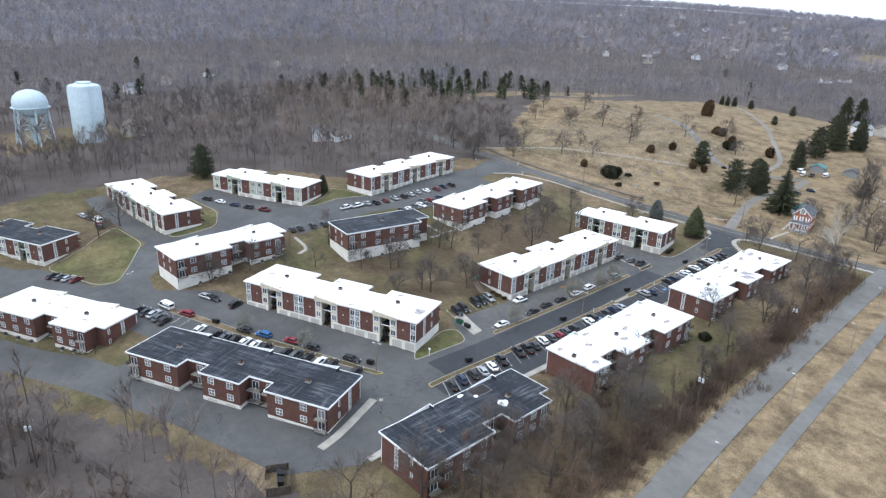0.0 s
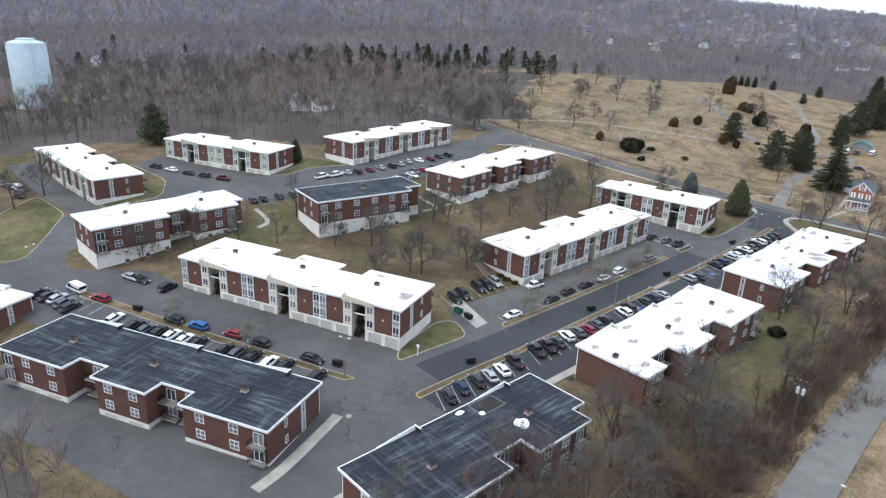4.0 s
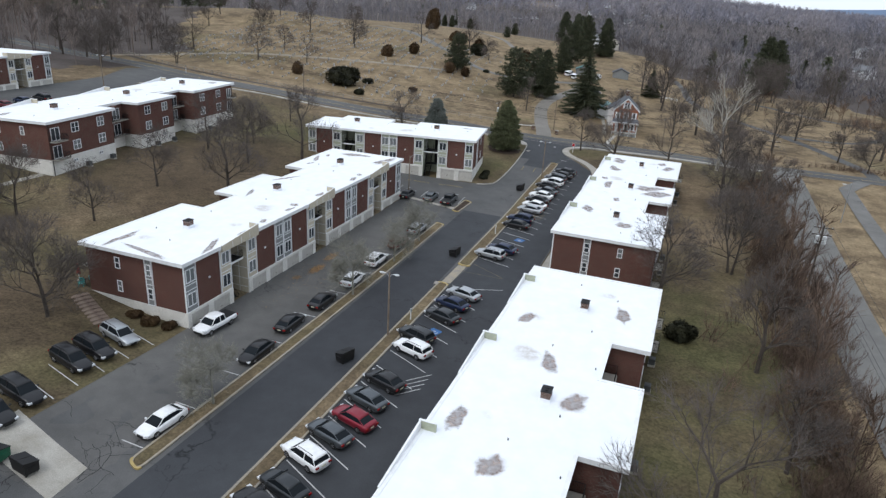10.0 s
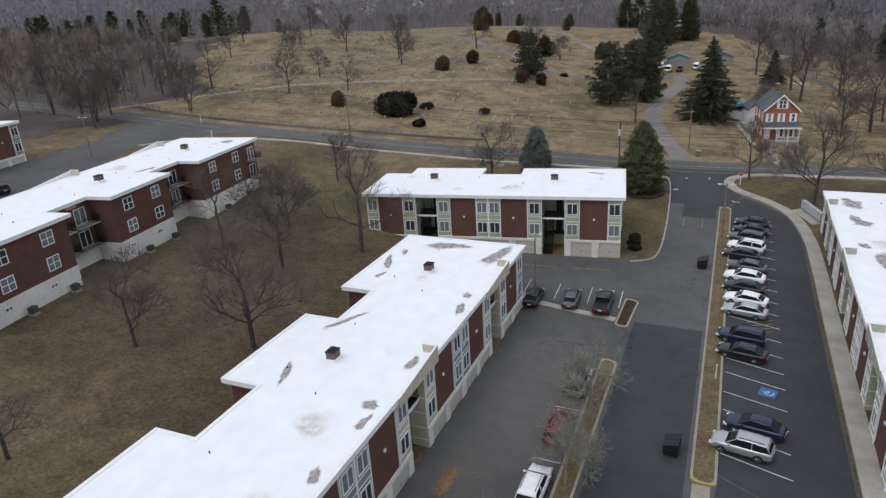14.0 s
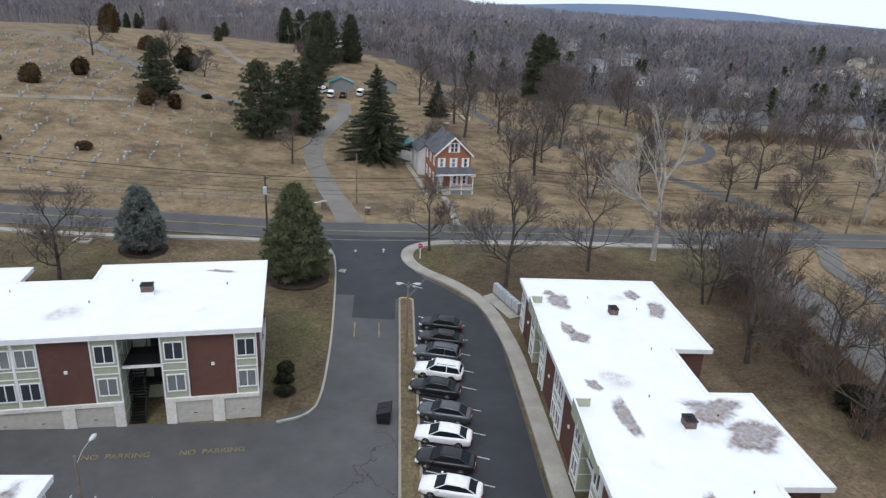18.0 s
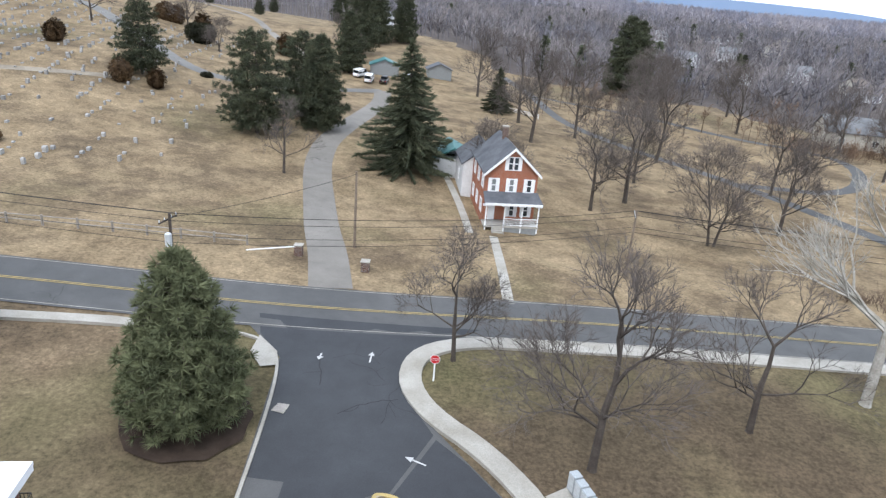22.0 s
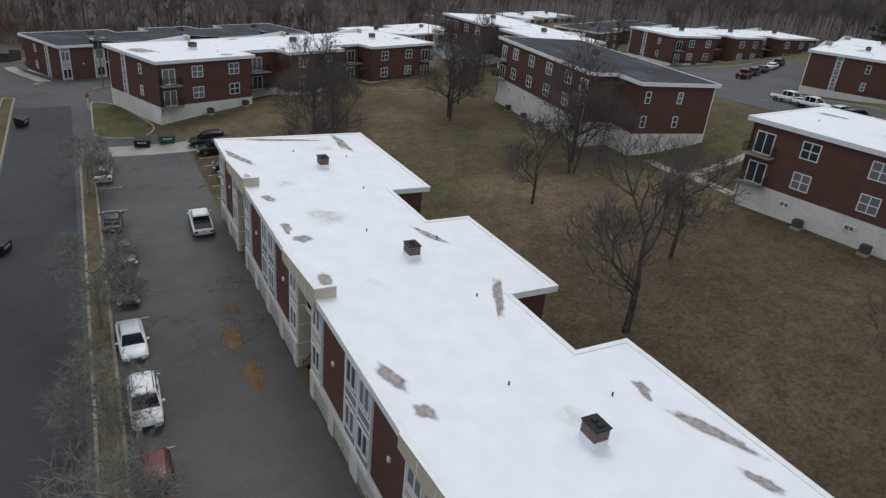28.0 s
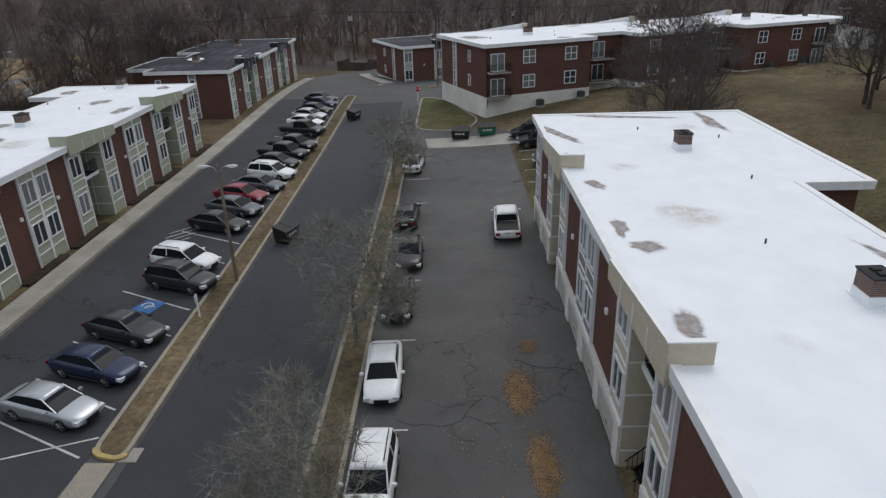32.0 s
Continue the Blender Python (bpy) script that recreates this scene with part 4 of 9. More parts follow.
def torn_patch(rx, ry, tall):
    """A ragged, slightly heaped sheet of roofing."""
    bm = bmesh.new()
    seed, n = random.uniform(0, 50), 16
    rings = []
    for f, z in ((1.0, 0.0), (0.96, 0.02 + tall * 0.3), (0.6, 0.02 + tall * 0.9), (0.25, 0.02 + tall)):
        ring = []
        for k in range(n):
            a = 6.2832 * k / n
            r = f * (1 + 0.4 * noise.noise((math.cos(a) * 1.5 + seed, math.sin(a) * 1.5, 0.0)))
            ring.append((rx * r * math.cos(a), ry * r * math.sin(a), z + 0.4 * tall * noise.noise((3 * f * math.cos(a), 3 * f * math.sin(a), seed))))
        rings.append([bm.verts.new(v) for v in ring])
    for lo, hi in zip(rings, rings[1:]):
        for k in range(n):
            bm.faces.new((lo[k], lo[(k + 1) % n], hi[(k + 1) % n], hi[k]))
    bm.faces.new(rings[-1])
    return bm



def apartment(origin, angle, L, roof, stairs, label, garages=True, tone=CREAM, dark=False, parapets=True, drop=0.25, rear_garages=False, rear_drop=1.0, foot=None, stains=None, own_wings=None, chimneys=None, flip=False, plain_end=False, bare_ends=False, patches=()):
    """A brick block: x along its front, y into its depth, z from the lower floor."""
    L -= 1.0  # the roof overhangs by half a metre all round
    b = thing("apartment_building", pose(*origin, roof - ROOF_TOP, 0, 0, angle) @ pose(0.5, 0.5, 0), label, "building", "apartment buildings")
    bf = 2.5 if garages else drop
    plan, wings = outline(L, stairs, True, own_wings)
    whole, _ = outline(L, stairs, False, own_wings)
    bm = bmesh.new()
    prism(bm, plan, 0, BRICK_TOP)
    wall_uv(bm)
    part("brick_wall", bm, BRICK, b)
    bm = bmesh.new()
    prism(bm, grown(plan, 0.03), -5.0, 0)
    wall_uv(bm)
    part("foundation", bm, foot or BASE_WHITE, b, "" if foot else "white-painted block base")
    bm = bmesh.new()
    prism(bm, grown(whole, 0.5), BRICK_TOP, ROOF_TOP, 0, 1)
    part("roof", bm, (ROOF_DARK if dark else ROOF_WHITE, TRIM), b, "dark felt flat roof" if dark else "bright white flat roof with stains")
    bm = bmesh.new()
    ring_in, ring_out = grown(whole, 0.38 if dark else 0.18), grown(whole, 0.52)
    n = len(whole)
    rings = [[bm.verts.new((*p, z)) for p in ring] for ring, z in ((ring_out, ROOF_TOP - 0.12), (ring_out, ROOF_TOP + 0.06), (ring_in, ROOF_TOP + 0.05), (ring_in, ROOF_TOP - 0.02))]
    for lo, hi in zip(rings, rings[1:]):
        for k in range(n):
            bm.faces.new((lo[k], lo[(k + 1) % n], hi[(k + 1) % n], hi[k]))
    part("roof_edge", bm, TRIM, b)
    if not dark:
        spots = stains if stains is not None else [(random.uniform(2, L - 2), random.choice((0.9, 1.2, 6, 9.6)), random.uniform(0.5, 1.3), random.uniform(0.3, 0.7)) for _ in range(5)]
        for x, y, rx, ry in spots:
            part("roof_stain", stain_mesh(rx, ry), None, b, "brown dirt stain").location = (x, y, ROOF_TOP + 0.006)
    half = L / stairs / 2
    for k in range(stairs):
        c = L * (k + 0.5) / stairs
        wide = half - 7.85 if half > 9.2 else 1.8
        edge_at = half - wide / 2
        spots = [(c - 2.62, 2.05, tone), (c + 2.62, 2.05, tone), (c - edge_at, round(wide, 2), GREYPANEL if tone is CREAM else tone), (c + edge_at, round(wide, 2), GREYPANEL if tone is CREAM else tone)]
        for x, w, own in spots:
            p = part("facade_panel", column(own, w, 0.0 if garages else 1.3), None, b)
            p.location = (x, 0, 0)
            for z in (1.5, UPPER_FLOOR + 1.5):
                add_window("slider", b, x, -0.1, z)
        # stair recess
        low = -bf
        bm = bmesh.new()
        for x0, x1 in ((c - 1.6, c - 1.55), (c + 1.55, c + 1.6)):
            box(bm, x0, x1, -0.1, 3.8, low - 0.3, BRICK_TOP)
        box(bm, c - 1.55, c + 1.55, 3.75, 3.8, low - 0.3, BRICK_TOP)
        for z in (-1.2, 0.0, 1.5, 3.0, 4.5):
            if z > low:
                for x0, x1 in ((c - 1.55, c - 1.53), (c + 1.53, c + 1.55)):
                    box(bm, x0, x1, -0.1, 3.75, z, z + 0.07, 1)
        for y in (1.2, 2.5):
            for x0, x1 in ((c - 1.55, c - 1.53), (c + 1.53, c + 1.55)):
                box(bm, x0, x1, y, y + 0.07, low, BRICK_TOP, 1)
        part("stair_lining", bm, (tone, TRIM), b)
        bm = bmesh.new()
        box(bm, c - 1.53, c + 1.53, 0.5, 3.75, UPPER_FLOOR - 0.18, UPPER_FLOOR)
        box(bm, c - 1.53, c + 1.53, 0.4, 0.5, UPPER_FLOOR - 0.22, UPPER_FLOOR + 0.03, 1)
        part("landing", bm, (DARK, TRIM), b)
        rail = part("railing", RAIL_STAIR, None, b)
        rail.location = (c, 0.6, UPPER_FLOOR)
        s = part("stair_flight", FLIGHTS[3.0], None, b)
        s.location = (c - 0.75, 0.9, 0.0)
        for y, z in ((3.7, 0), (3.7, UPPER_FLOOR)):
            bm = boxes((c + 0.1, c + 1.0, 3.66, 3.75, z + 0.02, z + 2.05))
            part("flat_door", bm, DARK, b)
        if garages:
            bm = bmesh.new()
            box(bm, c - 1.53, c + 1.53, 2.6, 3.75, -0.18, 0)
            part("landing", bm, (DARK, TRIM), b)
            s = part("stair_flight", FLIGHTS[2.5], None, b)
            s.location = (c - 0.75, 0.1, -2.5)
            bm = boxes((c - 1.6, c + 1.6, -0.3, 3.8, -3.0, -2.45))
            part("stair_floor", bm, CONCRETE, b)
            for s_ in (-1, 1):
                for x0, x1 in ((1.6, 2.4), (5.35, 6.3), (9.25, half)):
                    x0, x1 = sorted((c + s_ * x0, c + s_ * min(x1, half)))
                    if x1 - x0 > 0.1:
                        part("pier", boxes((x0, x1, -0.22, -0.03, -3.2, -0.3)), BASE_WHITE, b)
                for x in (3.9, 7.8):
                    g = part("garage_door", GARAGE_MESH, None, b)
                    g.location = (c + s_ * x, -0.03, -2.48)
                x0, x1 = sorted((c + s_ * 1.6, c + s_ * half))
                part("lintel", boxes((x0, x1, -0.24, -0.03, -0.3, 0.02)), BASE_WHITE, b)
        if parapets:
            lo_end, hi_end = (0.75, 0.08) if not flip else (0.08, 0.75)
            bm = bmesh.new()
            pts = [(c - 3.65, BRICK_TOP - 0.35), (c + 3.65, BRICK_TOP - 0.35), (c + 3.65, ROOF_TOP + hi_end), (c - 3.65, ROOF_TOP + lo_end)]
            lo, hi = [bm.verts.new((x, -0.62, z)) for x, z in pts], [bm.verts.new((x, -0.46, z)) for x, z in pts]
            bm.faces.new(lo)
            bm.faces.new(hi[::-1]).material_index = 1
            for i in range(4):
                bm.faces.new((lo[i], hi[i], hi[(i + 1) % 4], lo[(i + 1) % 4])).material_index = 1 if i == 2 else 0
            for x in (c - 1.7, c, c + 1.7):
                box(bm, x, x + 0.07, -0.64, -0.62, BRICK_TOP - 0.3, ROOF_TOP + 0.12, 1)
            e = c + (3.575 if flip else -3.575)
            box(bm, e - 0.075, e + 0.075, -0.46, 0.75, ROOF_TOP, ROOF_TOP + 0.73)
            box(bm, e - 0.11, e + 0.11, -0.66, 0.79, ROOF_TOP + 0.75, ROOF_TOP + 0.8, 1)
            part("parapet", bm, (ROOF_DARK if dark else tone, TRIM), b)
        ch = part("chimney", CHIMNEY_MESHES[0], None, b)
        ch.location = (chimneys[k] if chimneys else c - 0.1, 7.4, ROOF_TOP)
        part("flashing", CHIMNEY_MESHES[3 if dark else 1], None, ch)
        part("cap", CHIMNEY_MESHES[2], None, ch)
        for x, y in ((c - 5, 6), (c + 6.2, 9), (c - 2.4, 10.5)):
            bm = bmesh.new()
            tube(bm, (x, y, ROOF_TOP - 0.02), (x, y, ROOF_TOP + 0.2), 0.045, 0.045, 8)
            part("vent_pipe", bm, IRON, b)
        for s_ in (-1, 1):
            bm = boxes((c + s_ * 5.6 - 0.12, c + s_ * 5.6 + 0.12, -0.12, 0, 2.9, 3.15))
            part("wall_lamp", bm, TRIM, b)
    for k, (x0, x1, y0, y1, m, what) in enumerate(patches):
        if m in (0, 1):
            part("roof_patch", torn_patch((x1 - x0) / 2, (y1 - y0) / 2, 0.03 + 0.12 * m), ROOF_WHITE, b, "ragged sheet of loose white membrane").location = ((x0 + x1) / 2, (y0 + y1) / 2, ROOF_TOP)
        else:
            part("roof_patch", boxes((x0, x1, y0, y1, ROOF_TOP - 0.02, ROOF_TOP + 0.012 + 0.006 * k)), m, b, what)
    # gable ends
    for x, turn in ((0.0, -90), (L, 90))[:1 if plain_end else 2]:
        for y in (4.9, 9.6) if bare_ends else (9.6,):
            for z in (1.5, UPPER_FLOOR + 1.5):
                add_window("narrow", b, x, y, z, turn)
        if bare_ends:
            continue
        w = part("facade_panel", column(GREYPANEL, 1.05), None, b)
        w.matrix_basis = pose(x, 4.9, 0, 0, 0, turn)
        for z in (1.5, UPPER_FLOOR + 1.5):
            add_window("narrow", b, x + (0.1 if turn > 0 else -0.1), 4.9, z, turn)
    # rear
    for i, (a, e) in enumerate(wings):
        xa, xe = L * a, L * e
        fa, fe = xa + (3.0 if i == 0 else 0), xe - (3.0 if i == len(wings) - 1 else 0)
        n = max(2, round((fe - fa) / 5.6))
        for k in range(n):
            x = fa + (fe - fa) * (k + 0.5) / n
            for z in (1.55, UPPER_FLOOR + 1.55):
                add_window("double", b, x, DEEP, z, 180)
            if rear_garages:
                g = part("garage_door", GARAGE_MESH, None, b)
                g.matrix_basis = pose(x, DEEP + 0.03, -2.48, 0, 0, 180)
            elif rear_drop > 1.5:
                add_window("low", b, x + 0.8, DEEP + 0.03, -1.0, 180)
            if not rear_garages:
                ac = part("air_conditioner", AC_MESH, None, b)
                spot = b.matrix_world @ Vector((x - 1.3, DEEP + 0.8, 0))
                ac.location = (x - 1.3, DEEP + 0.8, gz(spot.x, spot.y) + 0.2 - b.matrix_world.translation.z)
        corner = [xa + 1.6] if i == 0 else []
        if i == len(wings) - 1:
            corner.append(xe - 1.6)
        for x in corner:
            for z in (0.0, UPPER_FLOOR):
                slab = part("balcony", boxes((x - 1.4, x + 1.4, DEEP, DEEP + 1.2, z - 0.12, z + 0.02)), CONCRETE, b)
                r = part("railing", RAIL_CORNER, None, slab)
                r.matrix_basis = pose(x, DEEP, z, 0, 0, 180)
                add_window("door", b, x, DEEP, z + 1.12, 180)
        if i + 1 < len(wings):
            mid = (xe + L * wings[i + 1][0]) / 2
            gap = L * wings[i + 1][0] - xe
            for z in (0.0, UPPER_FLOOR):
                for x in ((mid - 2.0, mid + 2.0) if gap > 7.4 else (mid,)):
                    slab = part("balcony", boxes((x - 1.7, x + 1.7, NOTCH, NOTCH + 1.5, z - 0.12, z + 0.02)), CONCRETE, b)
                    r = part("railing", RAIL_WIDE, None, slab)
                    r.matrix_basis = pose(x, NOTCH, z, 0, 0, 180)
                    add_window("door", b, x, NOTCH, z + 1.12, 180)
    for x in (0.25, L - 0.25):
        bm = bmesh.new()
        tube(bm, (x, DEEP + 0.08, -rear_drop), (x, DEEP + 0.08, BRICK_TOP), 0.05, 0.05, 6)
        part("downpipe", bm, DARK, b)
    return b


apartment((-173.5, 78.6), 22.4, 57.8, 9.8, 3, "long brick block with cream stair bays over garages", rear_drop=1.2, stains=[(54.6, 6.2, 1.5, 2.0), (12, 0.8, 1.0, 0.4), (24, 12.6, 1.4, 0.5), (36, 0.9, 1.2, 0.4), (45, 13, 1.2, 0.5), (3, 8, 1.2, 0.6)])
apartment((-128.0, 147.3), 90.0, 60.1, 8.3, 3, "brick block with cream stair bays beside the drive", rear_drop=0.4, stains=[(55.6, 1.8, 3.0, 0.9), (57.2, 8.4, 0.8, 2.6), (50.5, 13.2, 1.7, 0.4), (54, 12.8, 0.9, 0.3), (0.8, 6.0, 0.35, 3.4), (5.6, 0.6, 2.2, 0.4), (2.8, 11.6, 2.4, 0.5), (11.8, 0.2, 1.2, 0.3), (16.5, 0.8, 0.8, 0.35), (22.5, 0.6, 0.9, 0.3), (24.6, 1.2, 0.5, 0.6), (31, 0.8, 1.2, 0.35), (41.5, 0.7, 1.2, 0.4), (44.6, 1.2, 0.6, 0.4), (36, 10.4, 2.4, 0.3), (26.5, 10.2, 1.6, 0.3), (47, 12.4, 0.7, 0.3)], flip=True)
apartment((-156.3, 218.0), 8.8, 37.8, 9.9, 2, "short brick block with sage green stair bays", tone=GREEN, parapets=False, rear_drop=0.4, stains=[(33, 12.4, 1.2, 0.3)], own_wings=((0.115, 0.405), (0.6, 1.0)), chimneys=(8.6, 27.1))
apartment((-93.0, 169.4), -90.0, 48.4, 7.1, 3, "brick block with sage green bays and a stained white roof", garages=False, tone=GREEN, drop=1.1, foot=BRICK, stains=[(14, 2.2, 1.2, 0.6), (22, 6.4, 1.8, 0.6), (27.5, 9.5, 1.3, 0.9), (33.5, 1.6, 1.4, 0.6), (38, 5.6, 1.2, 0.8), (9, 11.5, 1.6, 0.6), (44, 12, 1.2, 0.7), (45.6, 2.4, 1.0, 0.6)], own_wings=((0.0, 0.32), (0.49, 0.71), (0.88, 1.0)), chimneys=(9.2, 27.9, 46.6), plain_end=True)
apartment((-93.8, 242.9), -90.4, 58.4, 6.9, 3, "brick block with sage green bays by the street", garages=False, tone=GREEN, foot=BRICK, stains=[(3.4, 2.0, 0.7, 0.6), (5.6, 2.6, 1.7, 1.0), (3.6, 11.2, 1.2, 0.8), (7.2, 12.6, 1.9, 0.9), (11.8, 2.2, 1.0, 0.6), (13.6, 2.8, 0.9, 1.1), (25.4, 10.6, 1.5, 2.4), (28.6, 12.0, 1.7, 2.0), (22, 2, 0.8, 0.5), (26.5, 3.2, 2.4, 0.6), (36, 6, 1.0, 0.5), (44, 2.4, 1.6, 0.7), (50, 9, 1.4, 1.0)], own_wings=((0.0, 0.265), (0.41, 0.59), (0.735, 1.0)), chimneys=(8.9, 28.0, 47.2))
apartment((-92.4, 107.0), -90.5, 40.0, 6.5, 2, "brick block with a dark felt roof by the drive", garages=False, tone=GREEN, dark=True, foot=BRICK, chimneys=(9.1, 29.4), patches=[(9.9, 15.2, -0.1, 3.4, FELT_EDGE, "pale border of a felt patch"), (10.1, 15.0, 0.1, 3.2, FELT_BROWN, "dark brown felt patch"), (16.6, 18.4, 0.1, 1.1, 0, ""), (14.2, 15.4, 2.4, 3.3, 0, ""), (10.6, 13.2, 7.2, 9.8, 1, "")])
apartment((-113.5, 78.2), -154.9, 57.9, 5.65, 3, "brick block with a dark felt roof and rear garages", garages=False, tone=GREEN, dark=True, rear_garages=True, rear_drop=2.5)
apartment((-183.0, 50.9), -153.5, 40.6, 4.5, 2, "brick block with a stained white roof and high base", garages=False, rear_drop=2.0)
apartment((-298.2, 16.4), 25.8, 58.0, 8.0, 3, "brick block with dark patched roof over garages", tone=GREEN, dark=True, parapets=False)
apartment((-296.7, 78.1), 2.5, 56.4, 13.0, 3, "brick block with sage green bays by the wood", tone=GREEN)
apartment((-275.2, 115.6), 24.8, 46.2, 16.4, 2, "brick block with sage green bays before the wood", tone=GREEN)
apartment((-223.7, 163.3), 99.5, 59.2, 18.9, 3, "brick block with cream stair bays before the trees")
apartment((-198.6, 227.2), -81.9, 59.3, 15.25, 3, "brick block with balconies over a high white base", garages=False, bare_ends=True, rear_drop=2.8, stains=[(2.6, 10.8, 1.3, 0.9), (22, 9.5, 1.5, 0.4), (40, 12.8, 1.3, 0.5), (56, 4, 1.4, 0.5)])
apartment((-187.7, 156.1), -98.6, 35.4, 15.0, 1, "brick block with a plain dark roof over the lawn", garages=False, dark=True, parapets=False, rear_drop=3.0, own_wings=((0.16, 1.0),), bare_ends=True)
apartment((-210.3, 107.4), -89.2, 41.0, 12.8, 2, "brick block with balconies on a sloping lawn", garages=False, rear_drop=2.2, bare_ends=True)
apartment((-262.0, 3.0), -153.5, 40.0, 5.4, 2, "brick block with a white roof, mostly hidden", garages=False)


# ---- vehicles ----
def car_paint(name, colour, rough=0.32, metal=0.3):
    m, t, b = shader(name, rough, metal, 0.3)
    dust = noise_of(t, coords(t), 2.5, 4)
    t.links.new(ramp(t, dust, [(0.3, tuple(c * 0.85 + 0.004 for c in colour)), (0.7, colour)]), b.inputs["Base Color"])
    b.inputs["Coat Weight"].default_value, b.inputs["Coat Roughness"].default_value = 0.3, 0.06
    return m


PAINTS = {n: car_paint("paint_" + n, c, 0.35, k) for n, c, k in (
    ("black", (0.012, 0.012, 0.014), 0.2), ("grey", (0.09, 0.1, 0.11), 0.5), ("silver", (0.42, 0.44, 0.46), 0.6), ("white", (0.78, 0.79, 0.8), 0.0), ("red", (0.2, 0.012, 0.026), 0.2),
    ("blue", (0.02, 0.11, 0.3), 0.3), ("navy", (0.012, 0.022, 0.06), 0.3), ("maroon", (0.12, 0.012, 0.018), 0.3), ("green", (0.05, 0.085, 0.08), 0.4), ("charcoal", (0.03, 0.033, 0.037), 0.4))}
CAR_GLASS = shader("car_glass", 0.06, 0.0, 0.06)[0]
CAR_GLASS.node_tree.nodes["Principled BSDF"].inputs["Base Color"].default_value = rgb(0.012, 0.015, 0.018)
TYRE = plain("tyre_rubber", (0.014, 0.014, 0.014), 0.85)
RIM = plain("alloy_rim", (0.3, 0.3, 0.31), 0.35, 0.8)
LAMP_GLASS = plain("headlamp_glass", (0.6, 0.62, 0.64), 0.15)
RED_LAMP = plain("red_lamp_glass", (0.25, 0.01, 0.01), 0.2)
BLACK_PLASTIC = plain("black_plastic", (0.015, 0.015, 0.016), 0.6)

# each kind: length, half width, lower body stations (x, bottom, top, half width), cabin stations (x, height, half width)
CAR_SHAPES = {
    "sedan": (4.75, [(-2.42, 0.36, 0.8, 0.7), (-2.36, 0.3, 0.94, 0.82), (-2.1, 0.22, 1.02, 0.9), (-1.4, 0.2, 1.02, 0.93), (0.0, 0.2, 0.97, 0.93), (1.1, 0.2, 0.95, 0.93), (1.75, 0.2, 0.88, 0.91), (2.2, 0.22, 0.76, 0.84), (2.42, 0.3, 0.64, 0.68), (2.46, 0.36, 0.56, 0.5)],
              [(-2.0, 0.98, 0.72), (-1.15, 1.38, 0.61), (-0.3, 1.45, 0.62), (0.3, 1.42, 0.61), (1.25, 0.92, 0.76)]),
    "suv": (4.7, [(-2.4, 0.45, 0.95, 0.74), (-2.34, 0.36, 1.08, 0.86), (-2.1, 0.28, 1.12, 0.92), (-1.3, 0.26, 1.1, 0.95), (0.0, 0.26, 1.08, 0.95), (1.15, 0.26, 1.06, 0.95), (1.8, 0.26, 1.02, 0.93), (2.2, 0.3, 0.9, 0.86), (2.38, 0.38, 0.78, 0.72), (2.42, 0.44, 0.66, 0.5)],
            [(-2.25, 1.08, 0.8), (-1.85, 1.6, 0.69), (-0.6, 1.7, 0.69), (0.3, 1.64, 0.68), (1.2, 1.05, 0.8)]),
    "pickup": (5.7, [(-2.85, 0.5, 1.08, 0.9), (-2.75, 0.42, 1.12, 0.97), (-0.9, 0.4, 1.12, 0.99), (0.8, 0.4, 1.12, 0.99), (1.5, 0.4, 1.14, 0.98), (2.5, 0.42, 1.08, 0.92), (2.85, 0.5, 0.85, 0.8)],
               [(-0.85, 1.12, 0.82), (-0.65, 1.78, 0.7), (0.2, 1.84, 0.71), (0.75, 1.78, 0.69), (1.5, 1.13, 0.82)]),
    "van": (5.4, [(-2.68, 0.42, 1.1, 0.9), (-2.6, 0.32, 1.25, 0.97), (-1.0, 0.3, 1.25, 0.98), (0.8, 0.3, 1.25, 0.98), (1.9, 0.3, 1.18, 0.96), (2.5, 0.32, 0.98, 0.88), (2.68, 0.42, 0.8, 0.76)],
            [(-2.6, 1.25, 0.9), (-2.5, 2.15, 0.82), (0.6, 2.22, 0.82), (1.3, 2.1, 0.8), (2.1, 1.14, 0.86)]),
}


def loft(bm, rings, mat=0, ends=True):
    rows = [[bm.verts.new(p) for p in r] for r in rings]
    n = len(rows[0])
    for a, b in zip(rows, rows[1:]):
        for k in range(n):
            bm.faces.new((a[k], a[(k + 1) % n], b[(k + 1) % n], b[k])).material_index = mat
    if ends:
        bm.faces.new(rows[0][::-1]).material_index = mat
        bm.faces.new(rows[-1]).material_index = mat
    return rows


def smooth_mesh(name, bm, *mats, flat=0.6):
    bmesh.ops.recalc_face_normals(bm, faces=bm.faces[:])
    for f in bm.faces:
        f.smooth = True
    for e in bm.edges:
        if len(e.link_faces) == 2 and e.calc_face_angle(0) > flat:
            e.smooth = False
    return mesh_of(name, bm, *mats)


def softened(me):
    """The mesh after one step of smooth subdivision."""
    ob = bpy.data.objects.new("soft", me)
    scene.collection.objects.link(ob)
    mod = ob.modifiers.new("soft", "SUBSURF")
    mod.levels = mod.render_levels = 1
    out = bpy.data.meshes.new_from_object(ob.evaluated_get(bpy.context.evaluated_depsgraph_get()))
    out.name = me.name
    bpy.data.objects.remove(ob)
    return out


